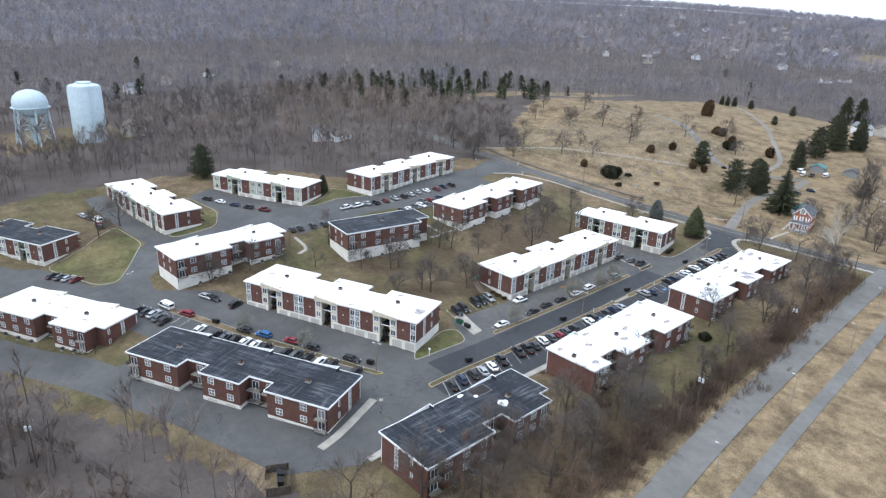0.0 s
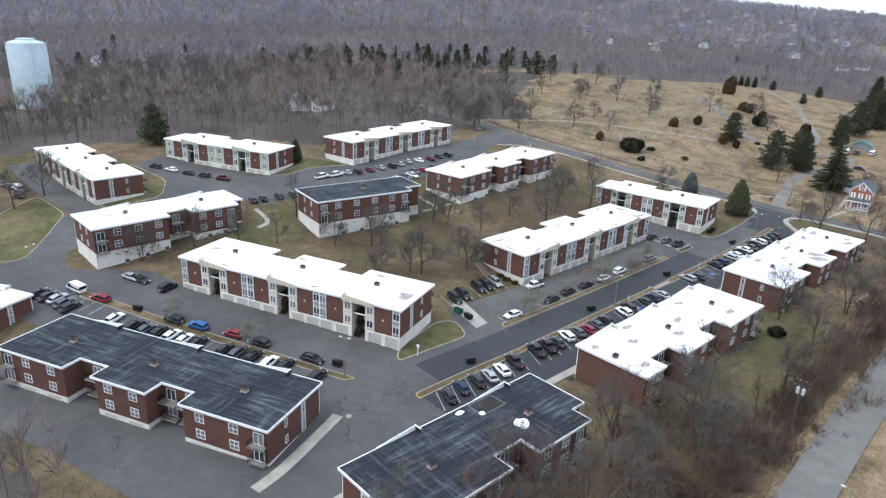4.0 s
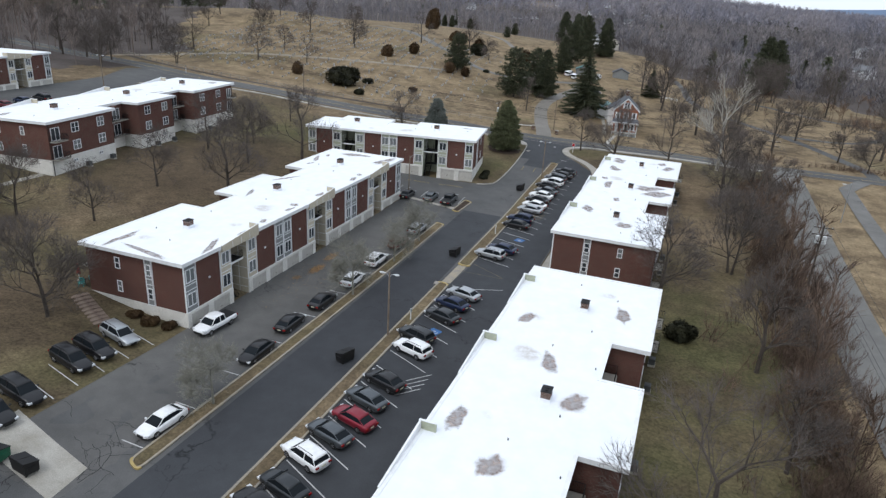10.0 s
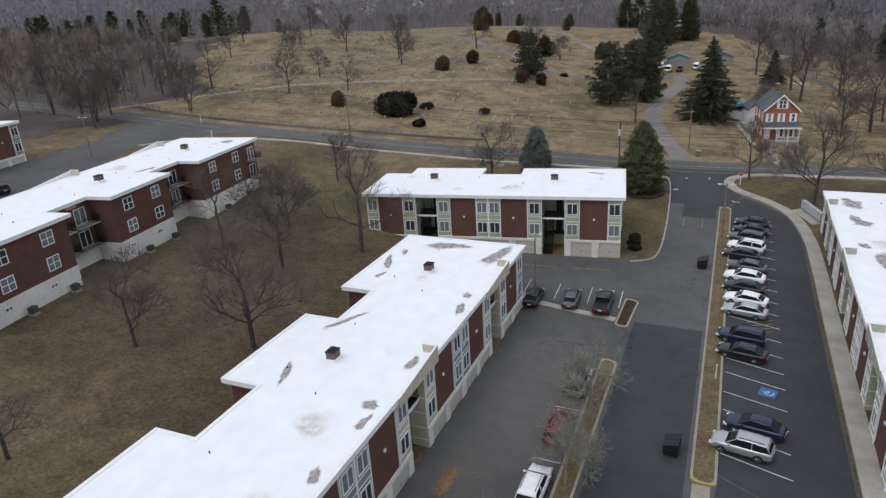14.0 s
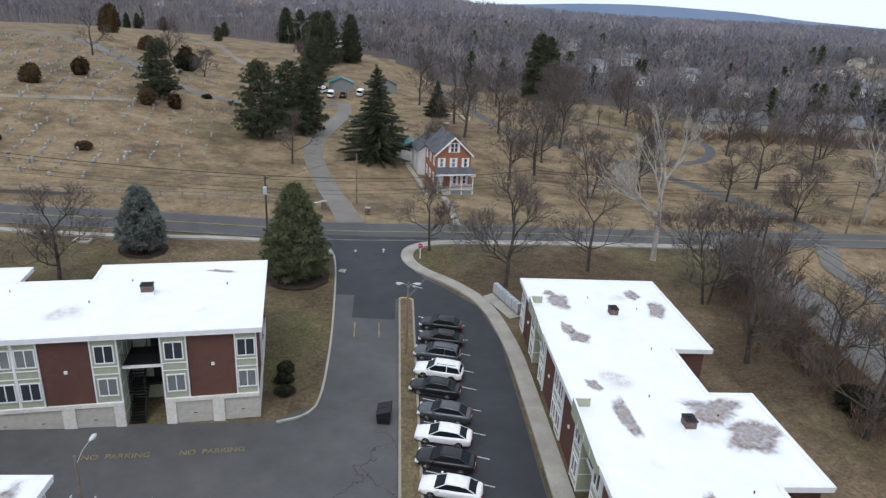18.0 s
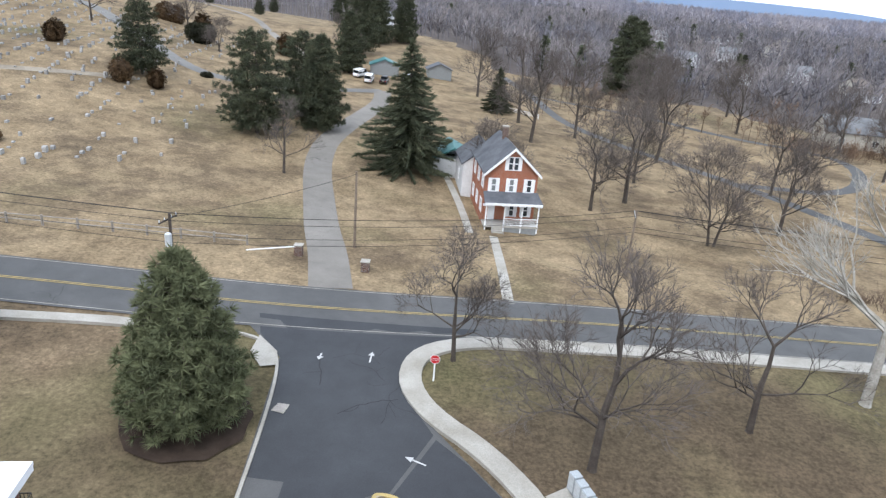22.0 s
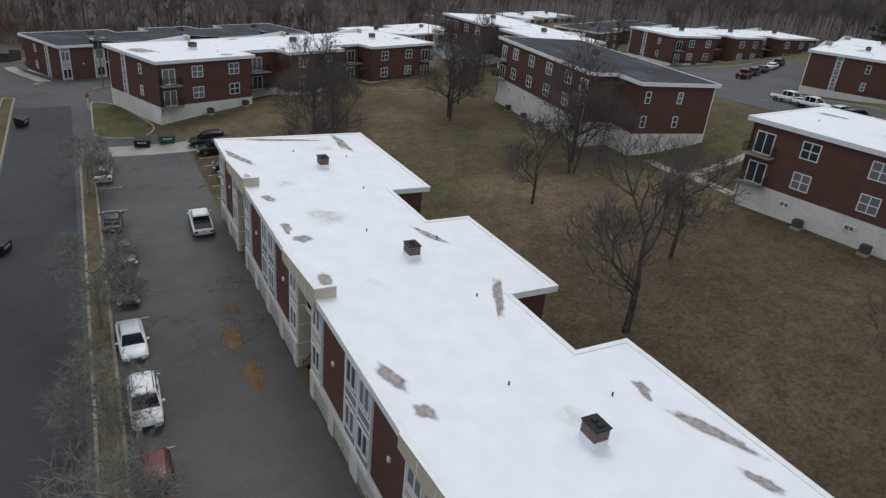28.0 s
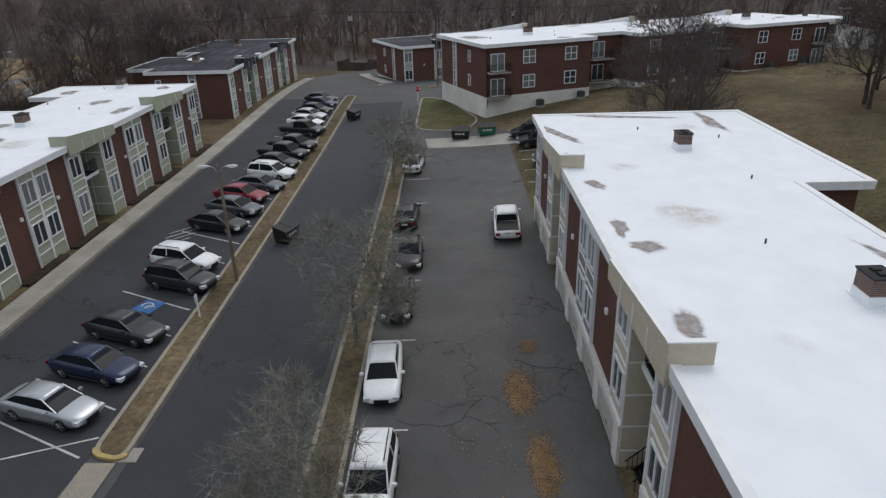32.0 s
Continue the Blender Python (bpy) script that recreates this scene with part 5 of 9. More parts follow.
def car_meshes(kind):
    length, low, cab = CAR_SHAPES[kind]
    bm = bmesh.new()
    loft(bm, [[(x, -w, z0 + 0.12), (x, -w * 0.93, z0), (x, w * 0.93, z0), (x, w, z0 + 0.12), (x, w, z1 - 0.2), (x, w * 0.93, z1 - 0.03), (x, w * 0.6, z1), (x, -w * 0.6, z1), (x, -w * 0.93, z1 - 0.03), (x, -w, z1 - 0.2)] for x, z0, z1, w in low])
    body = softened(smooth_mesh("body", bm, PAINTS["black"], flat=4.0))
    # glass house, with the roof as its own panel over it
    bm = bmesh.new()
    base = {cab[0][0]: cab[0][1], cab[-1][0]: cab[-1][1]}
    z_low = lambda x: np.interp(x, [s[0] for s in low], [s[2] for s in low]) - 0.06
    loft(bm, [[(x, -w * (1.0 if h <= base.get(x, 0) else 1.22), z_low(x)), (x, w * (1.0 if h <= base.get(x, 0) else 1.22), z_low(x)), (x, w, h), (x, -w, h)] for x, h, w in cab])
    glass = smooth_mesh("glasshouse", bm, CAR_GLASS)
    bm = bmesh.new()
    top = [(x, h, w) for x, h, w in cab[1:-1]]
    x0, h0, w0 = top[0]
    x1, h1, w1 = top[-1]
    top = [(x0 - 0.22, h0 - 0.09, w0 * 1.02)] + top + [(x1 + 0.16, h1 - 0.08, w1 * 1.02)]
    loft(bm, [[(x, -w * 1.05, h - 0.05), (x, w * 1.05, h - 0.05), (x, w * 0.98, h + 0.015), (x, w * 0.6, h + 0.04), (x, -w * 0.6, h + 0.04), (x, -w * 0.98, h + 0.015)] for x, h, w in top])
    roof = smooth_mesh("roof_panel", bm, PAINTS["black"], flat=1.2)
    pillars = []
    for s in (-1, 1):
        for (xa, ha, wa), (xb, hb, wb) in ((cab[0], cab[1]), (cab[-1], cab[-2])):
            bm = bmesh.new()
            tube(bm, (xa, s * wa * 1.02, ha - 0.03), (xb, s * wb * 1.02, hb), 0.038, 0.034, 6)
            pillars.append(smooth_mesh("pillar", bm, PAINTS["black"]))
        for xm in ((cab[1][0] + cab[-2][0]) / 2 - 0.05,):
            if kind == "sedan":
                continue
            bm = bmesh.new()
            tube(bm, (xm, s * cab[2][2] * 1.22, z_low(xm) + 0.05), (xm, s * cab[2][2] * 1.01, cab[2][1]), 0.045, 0.04, 6)
            if kind == "van":
                box(bm, -2.45, 0.5, *sorted((s * 0.93, s * 0.86)), 1.2, 2.0)
            pillars.append(smooth_mesh("pillar", bm, PAINTS["black"]))
    wheel, rim = bmesh.new(), bmesh.new()
    R = 0.34 if kind == "sedan" else 0.38
    rings = [[(r * math.cos(6.2832 * k / 18), y, r * math.sin(6.2832 * k / 18)) for k in range(18)] for y, r in ((-0.11, R * 0.66), (-0.115, R * 0.92), (-0.08, R), (0.08, R), (0.115, R * 0.92), (0.11, R * 0.66))]
    loft(wheel, rings)
    tyre = smooth_mesh("wheel", wheel, TYRE)
    for s in (-1, 1):
        tube(rim, (0, s * 0.085, 0), (0, s * 0.113, 0), R * 0.3, R * 0.22, 12)
        for k in range(5):
            a = 6.2832 * k / 5
            tube(rim, (0, s * 0.1, 0), (R * 0.66 * math.cos(a), s * 0.1, R * 0.66 * math.sin(a)), 0.045, 0.035, 5)
        loft(rim, [[(r * math.cos(6.2832 * k / 18), s * y, r * math.sin(6.2832 * k / 18)) for k in range(18)] for y, r in ((0.1, R * 0.68), (0.116, R * 0.67), (0.116, R * 0.6), (0.1, R * 0.6))], ends=False)
    rim = smooth_mesh("rim", rim, RIM)
    f, r = next(q for q in low[::-1] if q[3] > 0.8), next(q for q in low if q[3] > 0.8)
    lamps = {}
    for name, st, sgn, m in (("headlight", f, 1, LAMP_GLASS), ("tail_light", r, -1, RED_LAMP)):
        bm = bmesh.new()
        vs = box(bm, st[0] - 0.1, st[0] + 0.12 * sgn + 0.1, st[3] * 0.62, st[3] * 1.0, st[2] - 0.3, st[2] - 0.12)
        lamps[name] = mesh_of(name, bm, m)
    bm = bmesh.new()
    xf, xr = low[-1][0], low[0][0]
    box(bm, xf - 0.05, xf + 0.03, -low[-1][3] * 0.7, low[-1][3] * 0.7, low[-1][1] - 0.05, low[-1][1] + 0.2)
    for k in range(3):
        box(bm, xf + 0.03, xf + 0.04, -low[-1][3] * 0.65, low[-1][3] * 0.65, low[-1][1] + 0.05 * k, low[-1][1] + 0.05 * k + 0.015)
    grille = mesh_of("grille", bm, BLACK_PLASTIC)
    bm = bmesh.new()
    box(bm, -0.08, 0.08, -0.1, 0.1, -0.06, 0.08)
    bmesh.ops.bevel(bm, geom=bm.edges[:], offset=0.03, segments=2, affect="EDGES")
    mirror = mesh_of("mirror", bm, PAINTS["black"])
    bm = bmesh.new()
    box(bm, xr - 0.02, xr + 0.02, -0.22, 0.22, low[0][2] - 0.22, low[0][2] - 0.08)
    plate = mesh_of("number_plate", bm, plain("blank_plate", (0.6, 0.58, 0.45), 0.5))
    bm = bmesh.new()
    loft(bm, [[(a[0], a[3] - 0.015 + 0.05 * math.cos(1.2566 * k), a[1] + 0.1 + 0.05 * math.sin(1.2566 * k)) for k in range(5)] for a in low if a[3] > 0.86])
    sill = mesh_of("sill", bm, BLACK_PLASTIC)
    return dict(body=body, glasshouse=glass, roof_panel=roof, pillar=pillars, wheel=tyre, rim=rim, grille=grille, mirror=mirror, number_plate=plate, sill=sill, R=R, axle=(length * 0.3, length * -0.29), half=max(q[3] for q in low), lamps=lamps, cab=cab)


CAR_MESHES = {k: car_meshes(k) for k in CAR_SHAPES}
CAR_LABELS = {"sedan": "{} sedan parked on the asphalt", "suv": "{} sport utility car parked on the asphalt", "pickup": "{} pickup truck parked on the asphalt", "van": "{} van parked on the asphalt"}


def make_car(kind, paint):
    g = CAR_MESHES[kind]
    c = thing("car" if kind in ("sedan", "suv") else {"pickup": "pickup_truck", "van": "van"}[kind], Matrix(), CAR_LABELS[kind].format(paint), "car" if kind in ("sedan", "suv") else kind, "parked cars")
    def painted(name, parent=c):
        o = part(name, g[name], None, parent)
        o.material_slots[0].link = "OBJECT"
        o.material_slots[0].material = PAINTS[paint]
        return o
    painted("body"), painted("roof_panel")
    for me in g["pillar"]:
        o = part("pillar", me, None, c)
        o.material_slots[0].link = "OBJECT"
        o.material_slots[0].material = PAINTS[paint]
    for n in ("glasshouse", "grille", "number_plate"):
        part(n, g[n], None, c)
    for s in (-1, 1):
        part("sill", g["sill"], None, c).scale = (1, s, 1)
    for x in g["axle"]:
        for s in (-1, 1):
            w = part("wheel", g["wheel"], None, c)
            w.location = (x, s * (g["half"] - 0.1), g["R"])
            part("rim", g["rim"], None, w)
    for name, me in g["lamps"].items():
        for s in (-1, 1):
            o = part(name, me, None, c)
            o.scale = (1, s, 1)
    x, h, w = g["cab"][-1]
    for s in (-1, 1):
        o = painted("mirror")
        o.location = (x - 0.35, s * (g["half"] + 0.08), h + 0.1)
    if kind == "pickup":
        bm = boxes((-2.7, -0.95, -0.82, 0.82, 1.1, 1.135))
        part("truck_bed", bm, BLACK_PLASTIC, c, "black open truck bed")
    if kind == "suv":
        for s in (-1, 1):
            bm = bmesh.new()
            tube(bm, (-1.7, s * 0.6, 1.76), (0.2, s * 0.6, 1.76), 0.025, 0.025, 6)
            for x in (-1.6, -0.7, 0.1):
                tube(bm, (x, s * 0.6, 1.64), (x, s * 0.6, 1.76), 0.02, 0.02, 5)
            part("roof_rail", bm, BLACK_PLASTIC, c)
    return c


CARS = {}


def park(kind, paint, x, y, heading):
    """A car with its nose along the heading, in degrees from +x, on the slope of the ground."""
    h = radians(heading)
    ux, uy = math.cos(h), math.sin(h)
    zf, zb = gz(x + 1.4 * ux, y + 1.4 * uy), gz(x - 1.4 * ux, y - 1.4 * uy)
    zl, zr = gz(x - 0.8 * uy, y + 0.8 * ux), gz(x + 0.8 * uy, y - 0.8 * ux)
    m = pose(x, y, (zf + zb) / 2 + 0.07, 0, 0, heading) @ pose(0, 0, 0, math.degrees(math.atan2(zl - zr, 1.6)), -math.degrees(math.atan2(zf - zb, 2.8)), 0)
    if (kind, paint) not in CARS:
        CARS[kind, paint] = make_car(kind, paint)
        CARS[kind, paint].matrix_world = m
        return CARS[kind, paint]
    return copy_thing(CARS[kind, paint], m)


def parked(text, heading, jitter=2.0):
    for item in text.split():
        kind, paint, x, y, *h = item.split(",")
        park({"s": "sedan", "u": "suv", "p": "pickup", "v": "van"}[kind], paint, float(x), float(y), (float(h[0]) if h else heading) + random.uniform(-jitter, jitter))


# bays along the islands, noses to the island
parked("s,black,-102.4,97.4 s,navy,-103,101.1 s,black,-102.9,105.1 s,silver,-102.7,108.3 s,white,-102.9,112 p,black,-103.5,116.4 p,black,-103.8,123.5 p,black,-103.5,126.8 s,charcoal,-103.4,129.9 u,white,-103.9,133.9 "
       "s,grey,-103.6,137.5 s,red,-102.7,140.4 s,grey,-103.1,143.8 s,black,-102.9,147.5 u,white,-102.9,154.8 u,charcoal,-103.8,157.9 s,charcoal,-102.9,164.2 s,navy,-103,168 s,silver,-102.6,171.5", 161)
parked("u,silver,-103.6,186.8 s,navy,-102.6,189.9 s,black,-103.7,202.5 u,navy,-103.8,205.8 s,silver,-103.5,212.1 s,white,-103.4,215 s,black,-103.6,218.2 s,white,-103.6,221.3 s,grey,-103.3,224.5 s,black,-104,228.3 u,white,-103.5,231.2 u,grey,-103.5,234.5 s,black,-102.9,237.8 s,black,-102.7,241", 168)
# along the inner island and the row by the lawn
parked("s,white,-118,132.3,265 s,black,-118.1,146.6,268 s,black,-118.7,154.1,92 s,black,-118.4,161.1,90 s,white,-118.2,169,90 u,white,-118.4,176.8,90 u,maroon,-118.3,184.6 u,silver,-118.3,192.1", 87)
parked("p,white,-126,149.5,268 u,silver,-132.4,141.6 u,black,-132.2,138.1 u,black,-132.1,135.2 u,black,-131.2,129 u,black,-130.6,125.8", -8)
parked("s,grey,-123,209.8 p,charcoal,-119.1,209.7 s,black,-127.5,208.7", 93)
parked("s,white,-140.4,211.6,268 u,black,-135.5,211.2,88 u,black,-132.5,210.5,88", 88)
# between the long blocks
parked("s,red,-146.4,78.4,203 u,charcoal,-140,80.5,203 s,black,-128.3,85.4,23 s,black,-142.4,74.2 u,grey,-139.5,75.7 s,black,-136.4,77.1 u,white,-132.4,78.4 s,black,-129.6,80.2 u,black,-122.6,82.7 u,blue,-154.2,74.2,203 u,charcoal,-159.8,71.3,203 "
       "s,white,-151.2,69.8 s,white,-154.4,68.5 s,black,-157.2,67 s,grey,-159.9,65.4 u,black,-162.6,64.2 s,white,-168.1,62 s,black,-148.3,71.3", 112)
parked("s,charcoal,-186.3,54.2 s,silver,-184,55.4 s,grey,-181.2,55.9 s,black,-178.6,56.4 u,red,-178.2,62.6,203 v,white,-186,59.9,195 s,silver,-184.6,71.4,20 s,black,-182,72.6,20 u,black,-174.4,76,110 s,black,-189,53", 112)
parked("s,black,-234.5,41.6 s,grey,-231.3,43 s,silver,-228.2,44.6 s,maroon,-225.1,46.2", 113)
# the upper lots
parked("u,charcoal,-263.8,107.8 s,white,-257.6,110.8 s,navy,-250.8,113.7 u,charcoal,-244.4,116.6 p,maroon,-237.4,119.9", 204)
parked("v,white,-272.6,67.2 s,silver,-281,64 s,maroon,-267.6,66.2 s,black,-264.4,65.6 s,grey,-277,65.4", 190)
parked("p,white,-216.6,145.6,95 p,white,-215.4,150.4,95 s,silver,-215.8,155.2 u,black,-214.2,158.4 s,maroon,-214,163.4 s,silver,-214.6,168.8 u,black,-214,173.6 s,silver,-215,178 s,silver,-216,182.6 s,white,-215.2,187.4 s,maroon,-214.7,193 s,navy,-216,198.4 u,black,-216,203.2", 172)
parked("s,charcoal,-199.9,161.3 s,white,-199.6,164.8 s,grey,-200.9,168.9 s,white,-201.3,172.5 s,red,-203.6,180 s,grey,-204.6,176.3 s,navy,-204.4,186", 8)
parked("s,black,-210.2,116.6 s,black,-209.6,119.6 u,charcoal,-208.4,124.3 s,black,-207,128.4", 168)
parked("v,white,-133.4,401,70 v,white,-130.2,396,90 p,charcoal,-126.4,398,90 v,white,-121,404,80 s,navy,-116.5,370,20 s,black,-119,358,150", 90)


# ---- marks on the asphalt ----
LINE = rough_surface("worn_white_line_paint", (0.42, 0.42, 0.42), (0.62, 0.62, 0.61), 1.2, 10.0, 0.8, 0.1)
FAINT = rough_surface("almost_lost_yellow_line_paint", (0.085, 0.074, 0.055), (0.16, 0.13, 0.08), 1.2, 8.0, 0.8, 0.1)
FADED = rough_surface("faded_yellow_line_paint", (0.2, 0.155, 0.075), (0.34, 0.26, 0.11), 1.2, 8.0, 0.8, 0.1)
BLUE_PAINT = rough_surface("blue_bay_paint", (0.03, 0.1, 0.27), (0.07, 0.18, 0.4), 1.5, 8.0, 0.8, 0.1)


def mark(x0, y0, x1, y1, width=0.11, material=None, label="worn white line between parking bays", lift=0.082):
    return paved(band("bay_line", [(x0, y0), (x1, y1)], width, material or LINE, lift), label, "road line")


for y in (95.6, 99.3, 103.1, 106.7, 110.2, 114.2, 118.2, 121.6, 125.1, 128.4, 131.9, 135.7, 139.0, 142.1, 145.7, 149.3, 152.9, 156.4, 159.8, 162.9, 166.1, 169.8, 173.2):
    mark(-105.4, y + 1.35, -100.0, y - 1.35)
for y in (185.2, 188.4, 191.6, 194.6, 198.2, 201.0, 204.2, 207.5, 210.5, 213.6, 216.6, 219.8, 222.9, 226.4, 229.8, 232.9, 236.2, 239.4, 242.6):
    mark(-105.2, y + 0.9, -99.9, y - 0.9)
for k in range(4):
    mark(-101.2, 146.2 + 1.0 * k, -99.2, 148.4 + 1.0 * k, 0.1, LINE, "hatched white no-parking line")
    mark(-103.2, 207.6 + 0.9 * k, -100.6, 208.8 + 0.9 * k, 0.1, FADED, "hatched faded no-parking line")
mark(-105.6, 173.2, -98.4, 176.0)
for x0, y0, x1, y1 in ((-105.7, 179.8, -99.5, 179.7), (-105.5, 183.4, -99.5, 179.9), (-119.2, 83.6, -117.6, 85.8), (-117.6, 85.8, -117.5, 88.1), (-117.5, 88.1, -118.9, 90.7), (-124.9, 87.4, -119.2, 83.6)):
    mark(x0, y0, x1, y1, 0.1, FAINT, "faded yellow line round an island's end")
for y in (129.2, 135.8, 142.5, 150.2, 157.6, 165.2, 173, 180.8, 188.4, 195.8):
    mark(-119.6, y, -117.3, y)
for y in (123.8, 127.4, 130.9, 133.6, 136.7, 139.9, 143.4):
    mark(-133.6, y + 0.3, -128.8, y - 0.6)
for x in (-144.0, -142.0, -138.9, -137.0, -134.0, -130.9, -129.2, -125.2, -121.1, -117.3):
    mark(x, 209.9, x - 0.2, 214.4)
for x0, y0 in ((-112.3, 238.2), (-109.6, 238.4)):
    mark(x0, y0, x0 - 0.1, y0 + 3.2, 0.14, FADED, "faded yellow lane line on the drive")
for k in range(9):
    x, y = -160.5 + 2.9 * k, 64.8 + 1.24 * k
    mark(x, y, x - 1.9, y + 4.4)
for k in range(7):
    x, y = -190.3 + 2.75 * k, 51.4 + 1.2 * k
    mark(x, y, x - 1.8, y + 4.2)
for k in range(14):
    mark(-217.5, 144 + 4.6 * k, -212.6, 143.3 + 4.6 * k)
for k in range(8):
    mark(-207.0 + 0.6 * k, 182 - 3.6 * k, -202.2 + 0.6 * k, 182.6 - 3.6 * k)


def accessible_bay(x, y, turn):
    """A blue square with a white wheel and two bars."""
    m = pose(x, y, gz(x, y) + 0.092, 0, 0, turn)
    t = thing("accessible_bay_mark", m, "blue painted square with a white wheelchair sign", "road mark", "", "", mesh_of("mark", boxes((-0.75, 0.75, -0.75, 0.75, -0.01, 0.0)), BLUE_PAINT))
    bm = bmesh.new()
    for k in range(14):
        a, b = 0.4 + 5.0 * k / 14, 0.4 + 5.0 * (k + 1) / 14
        vs = [bm.verts.new((r * math.cos(c) - 0.05, r * math.sin(c) - 0.15, 0.004)) for r, c in ((0.3, a), (0.4, a), (0.4, b), (0.3, b))]
        bm.faces.new(vs)
    part("wheel_sign", bm, LINE, t)
    part("figure_bar", boxes((-0.12, -0.02, -0.1, 0.45, 0.001, 0.004)), LINE, t)
    part("figure_bar", boxes((-0.02, 0.3, -0.1, 0.0, 0.001, 0.004)), LINE, t)


accessible_bay(-102.6, 160.6, 70), accessible_bay(-101.4, 196.4, 75), accessible_bay(-138.0, 213.0, 180)


def words(text, x, y, turn, size, material, label, lift=0.09):
    cu = bpy.data.curves.new("painted_words", "FONT")
    cu.body, cu.size, cu.align_x, cu.extrude = text, size, "CENTER", 0.002
    cu.materials.append(material)
    c, s = math.cos(radians(turn)), math.sin(radians(turn))
    sx = (gz(x + 1.5 * c, y + 1.5 * s) - gz(x - 1.5 * c, y - 1.5 * s)) / 3
    sy = (gz(x - 0.5 * s, y + 0.5 * c) - gz(x + 0.5 * s, y - 0.5 * c)) / 1
    m = pose(x, y, gz(x, y) + lift, 0, 0, turn) @ pose(0, 0, 0, math.degrees(math.atan(sy)), -math.degrees(math.atan(sx)), 0)
    return thing("painted_words", m, label, "road mark", "", "", cu)


for x, y in ((-129.6, 218.4), (-122.4, 219.3)):
    words("NO  PARKING", x, y, 7.4, 0.8, FADED, "faded yellow NO PARKING painted on the asphalt")


def arrow(x, y, turn, size=1.0):
    bm = bmesh.new()
    pts = [(-0.08, -1.0), (0.08, -1.0), (0.08, 0.3), (0.35, 0.3), (0.0, 1.0), (-0.35, 0.3), (-0.08, 0.3)]
    prism(bm, [(a * size, b * size) for a, b in pts], -0.004, 0.004)
    m = pose(x, y, gz(x, y) + 0.09, 0, 0, turn) @ pose(0, 0, 0, math.degrees(math.atan((gz(x, y + 0.8) - gz(x, y - 0.8)) / 1.6)), 0, 0)
    thing("lane_arrow", m, "worn white lane arrow painted on the drive", "road mark", "lane arrows", "", mesh_of("arrow", bm, LINE))


arrow(-113.6, 261.4, 180, 0.75), arrow(-109.7, 261.9, 0, 0.75), arrow(-105.2, 251.0, 70, 0.75)


# ---- leaves lying on the ground ----
def leaf_patch(x, y, rx, ry, n, seed, label):
    rng = np.random.default_rng(seed)
    a, r = rng.uniform(0, 6.283, n), np.sqrt(np.abs(rng.normal(0, 0.55, n)))
    px, py = x + rx * r * np.cos(a), y + ry * r * np.sin(a)
    pz = ground(px, py) + 0.085 + rng.uniform(0, 0.03, n)
    verts, faces = [], []
    for k in range(n):
        t, s = rng.uniform(0, 6.283), rng.uniform(0.025, 0.052)
        c, d = math.cos(t) * s, math.sin(t) * s
        verts += [(px[k] - c, py[k] - d, pz[k]), (px[k] + d * 0.6, py[k] - c * 0.6, pz[k] + 0.015), (px[k] + c, py[k] + d, pz[k] + 0.01), (px[k] - d * 0.6, py[k] + c * 0.6, pz[k] + 0.02)]
        faces.append((4 * k, 4 * k + 1, 4 * k + 2, 4 * k + 3))
    me = bpy.data.meshes.new("fallen_leaves")
    me.from_pydata(verts, [], faces)
    me.materials.append(LEAVES)
    tagged(new("fallen_leaves", me), label, "leaves", kind="stuff")


leaf_patch(-124.9, 170.4, 0.75, 1.9, 2200, 1, "swept heap of orange leaves on asphalt")
leaf_patch(-125.4, 175.6, 0.65, 2.0, 2200, 2, "swept heap of orange leaves on asphalt")
leaf_patch(-125.7, 166.4, 0.6, 0.8, 420, 3, "small heap of orange leaves on asphalt")
leaf_patch(-124.2, 170.0, 3.4, 13.0, 800, 4, "thin scatter of orange leaves on asphalt")
leaf_patch(-150.0, 215.5, 3.2, 3.6, 1600, 5, "drift of brown leaves on the lawn")


# ---- street furniture ----
POLE_WOOD = rough_surface("weathered_pole_wood", (0.15, 0.115, 0.085), (0.26, 0.21, 0.165), 0.6, 9.0, 0.9, 0.3)
DARK_POLE = rough_surface("dark_creosoted_pole", (0.06, 0.048, 0.04), (0.11, 0.09, 0.075), 0.6, 9.0, 0.9, 0.3)
STEEL = plain("galvanised_steel", (0.36, 0.37, 0.38), 0.5, 0.6)
PALE_METAL = plain("pale_grey_metal", (0.55, 0.57, 0.58), 0.5, 0.2)
LAMP_LENS = plain("lamp_lens", (0.75, 0.76, 0.76), 0.2)


def lamp_head(parent, at, turn):
    bm = bmesh.new()
    loft(bm, [[(x, -w, z - h), (x, w, z - h), (x, w * 0.8, z), (x, -w * 0.8, z)] for x, w, h, z in ((0.0, 0.05, 0.06, 0.02), (0.25, 0.14, 0.1, 0.06), (0.55, 0.17, 0.1, 0.07), (0.75, 0.08, 0.05, 0.03))])
    o = part("lamp_head", smooth_mesh("lamp_head", bm, PALE_METAL), None, parent)
    o.matrix_basis = pose(*at, 0, 0, turn)
    bm = bmesh.new()
    box(bm, 0.28, 0.62, -0.12, 0.12, -0.1, -0.03)
    part("lens", bm, LAMP_LENS, o)


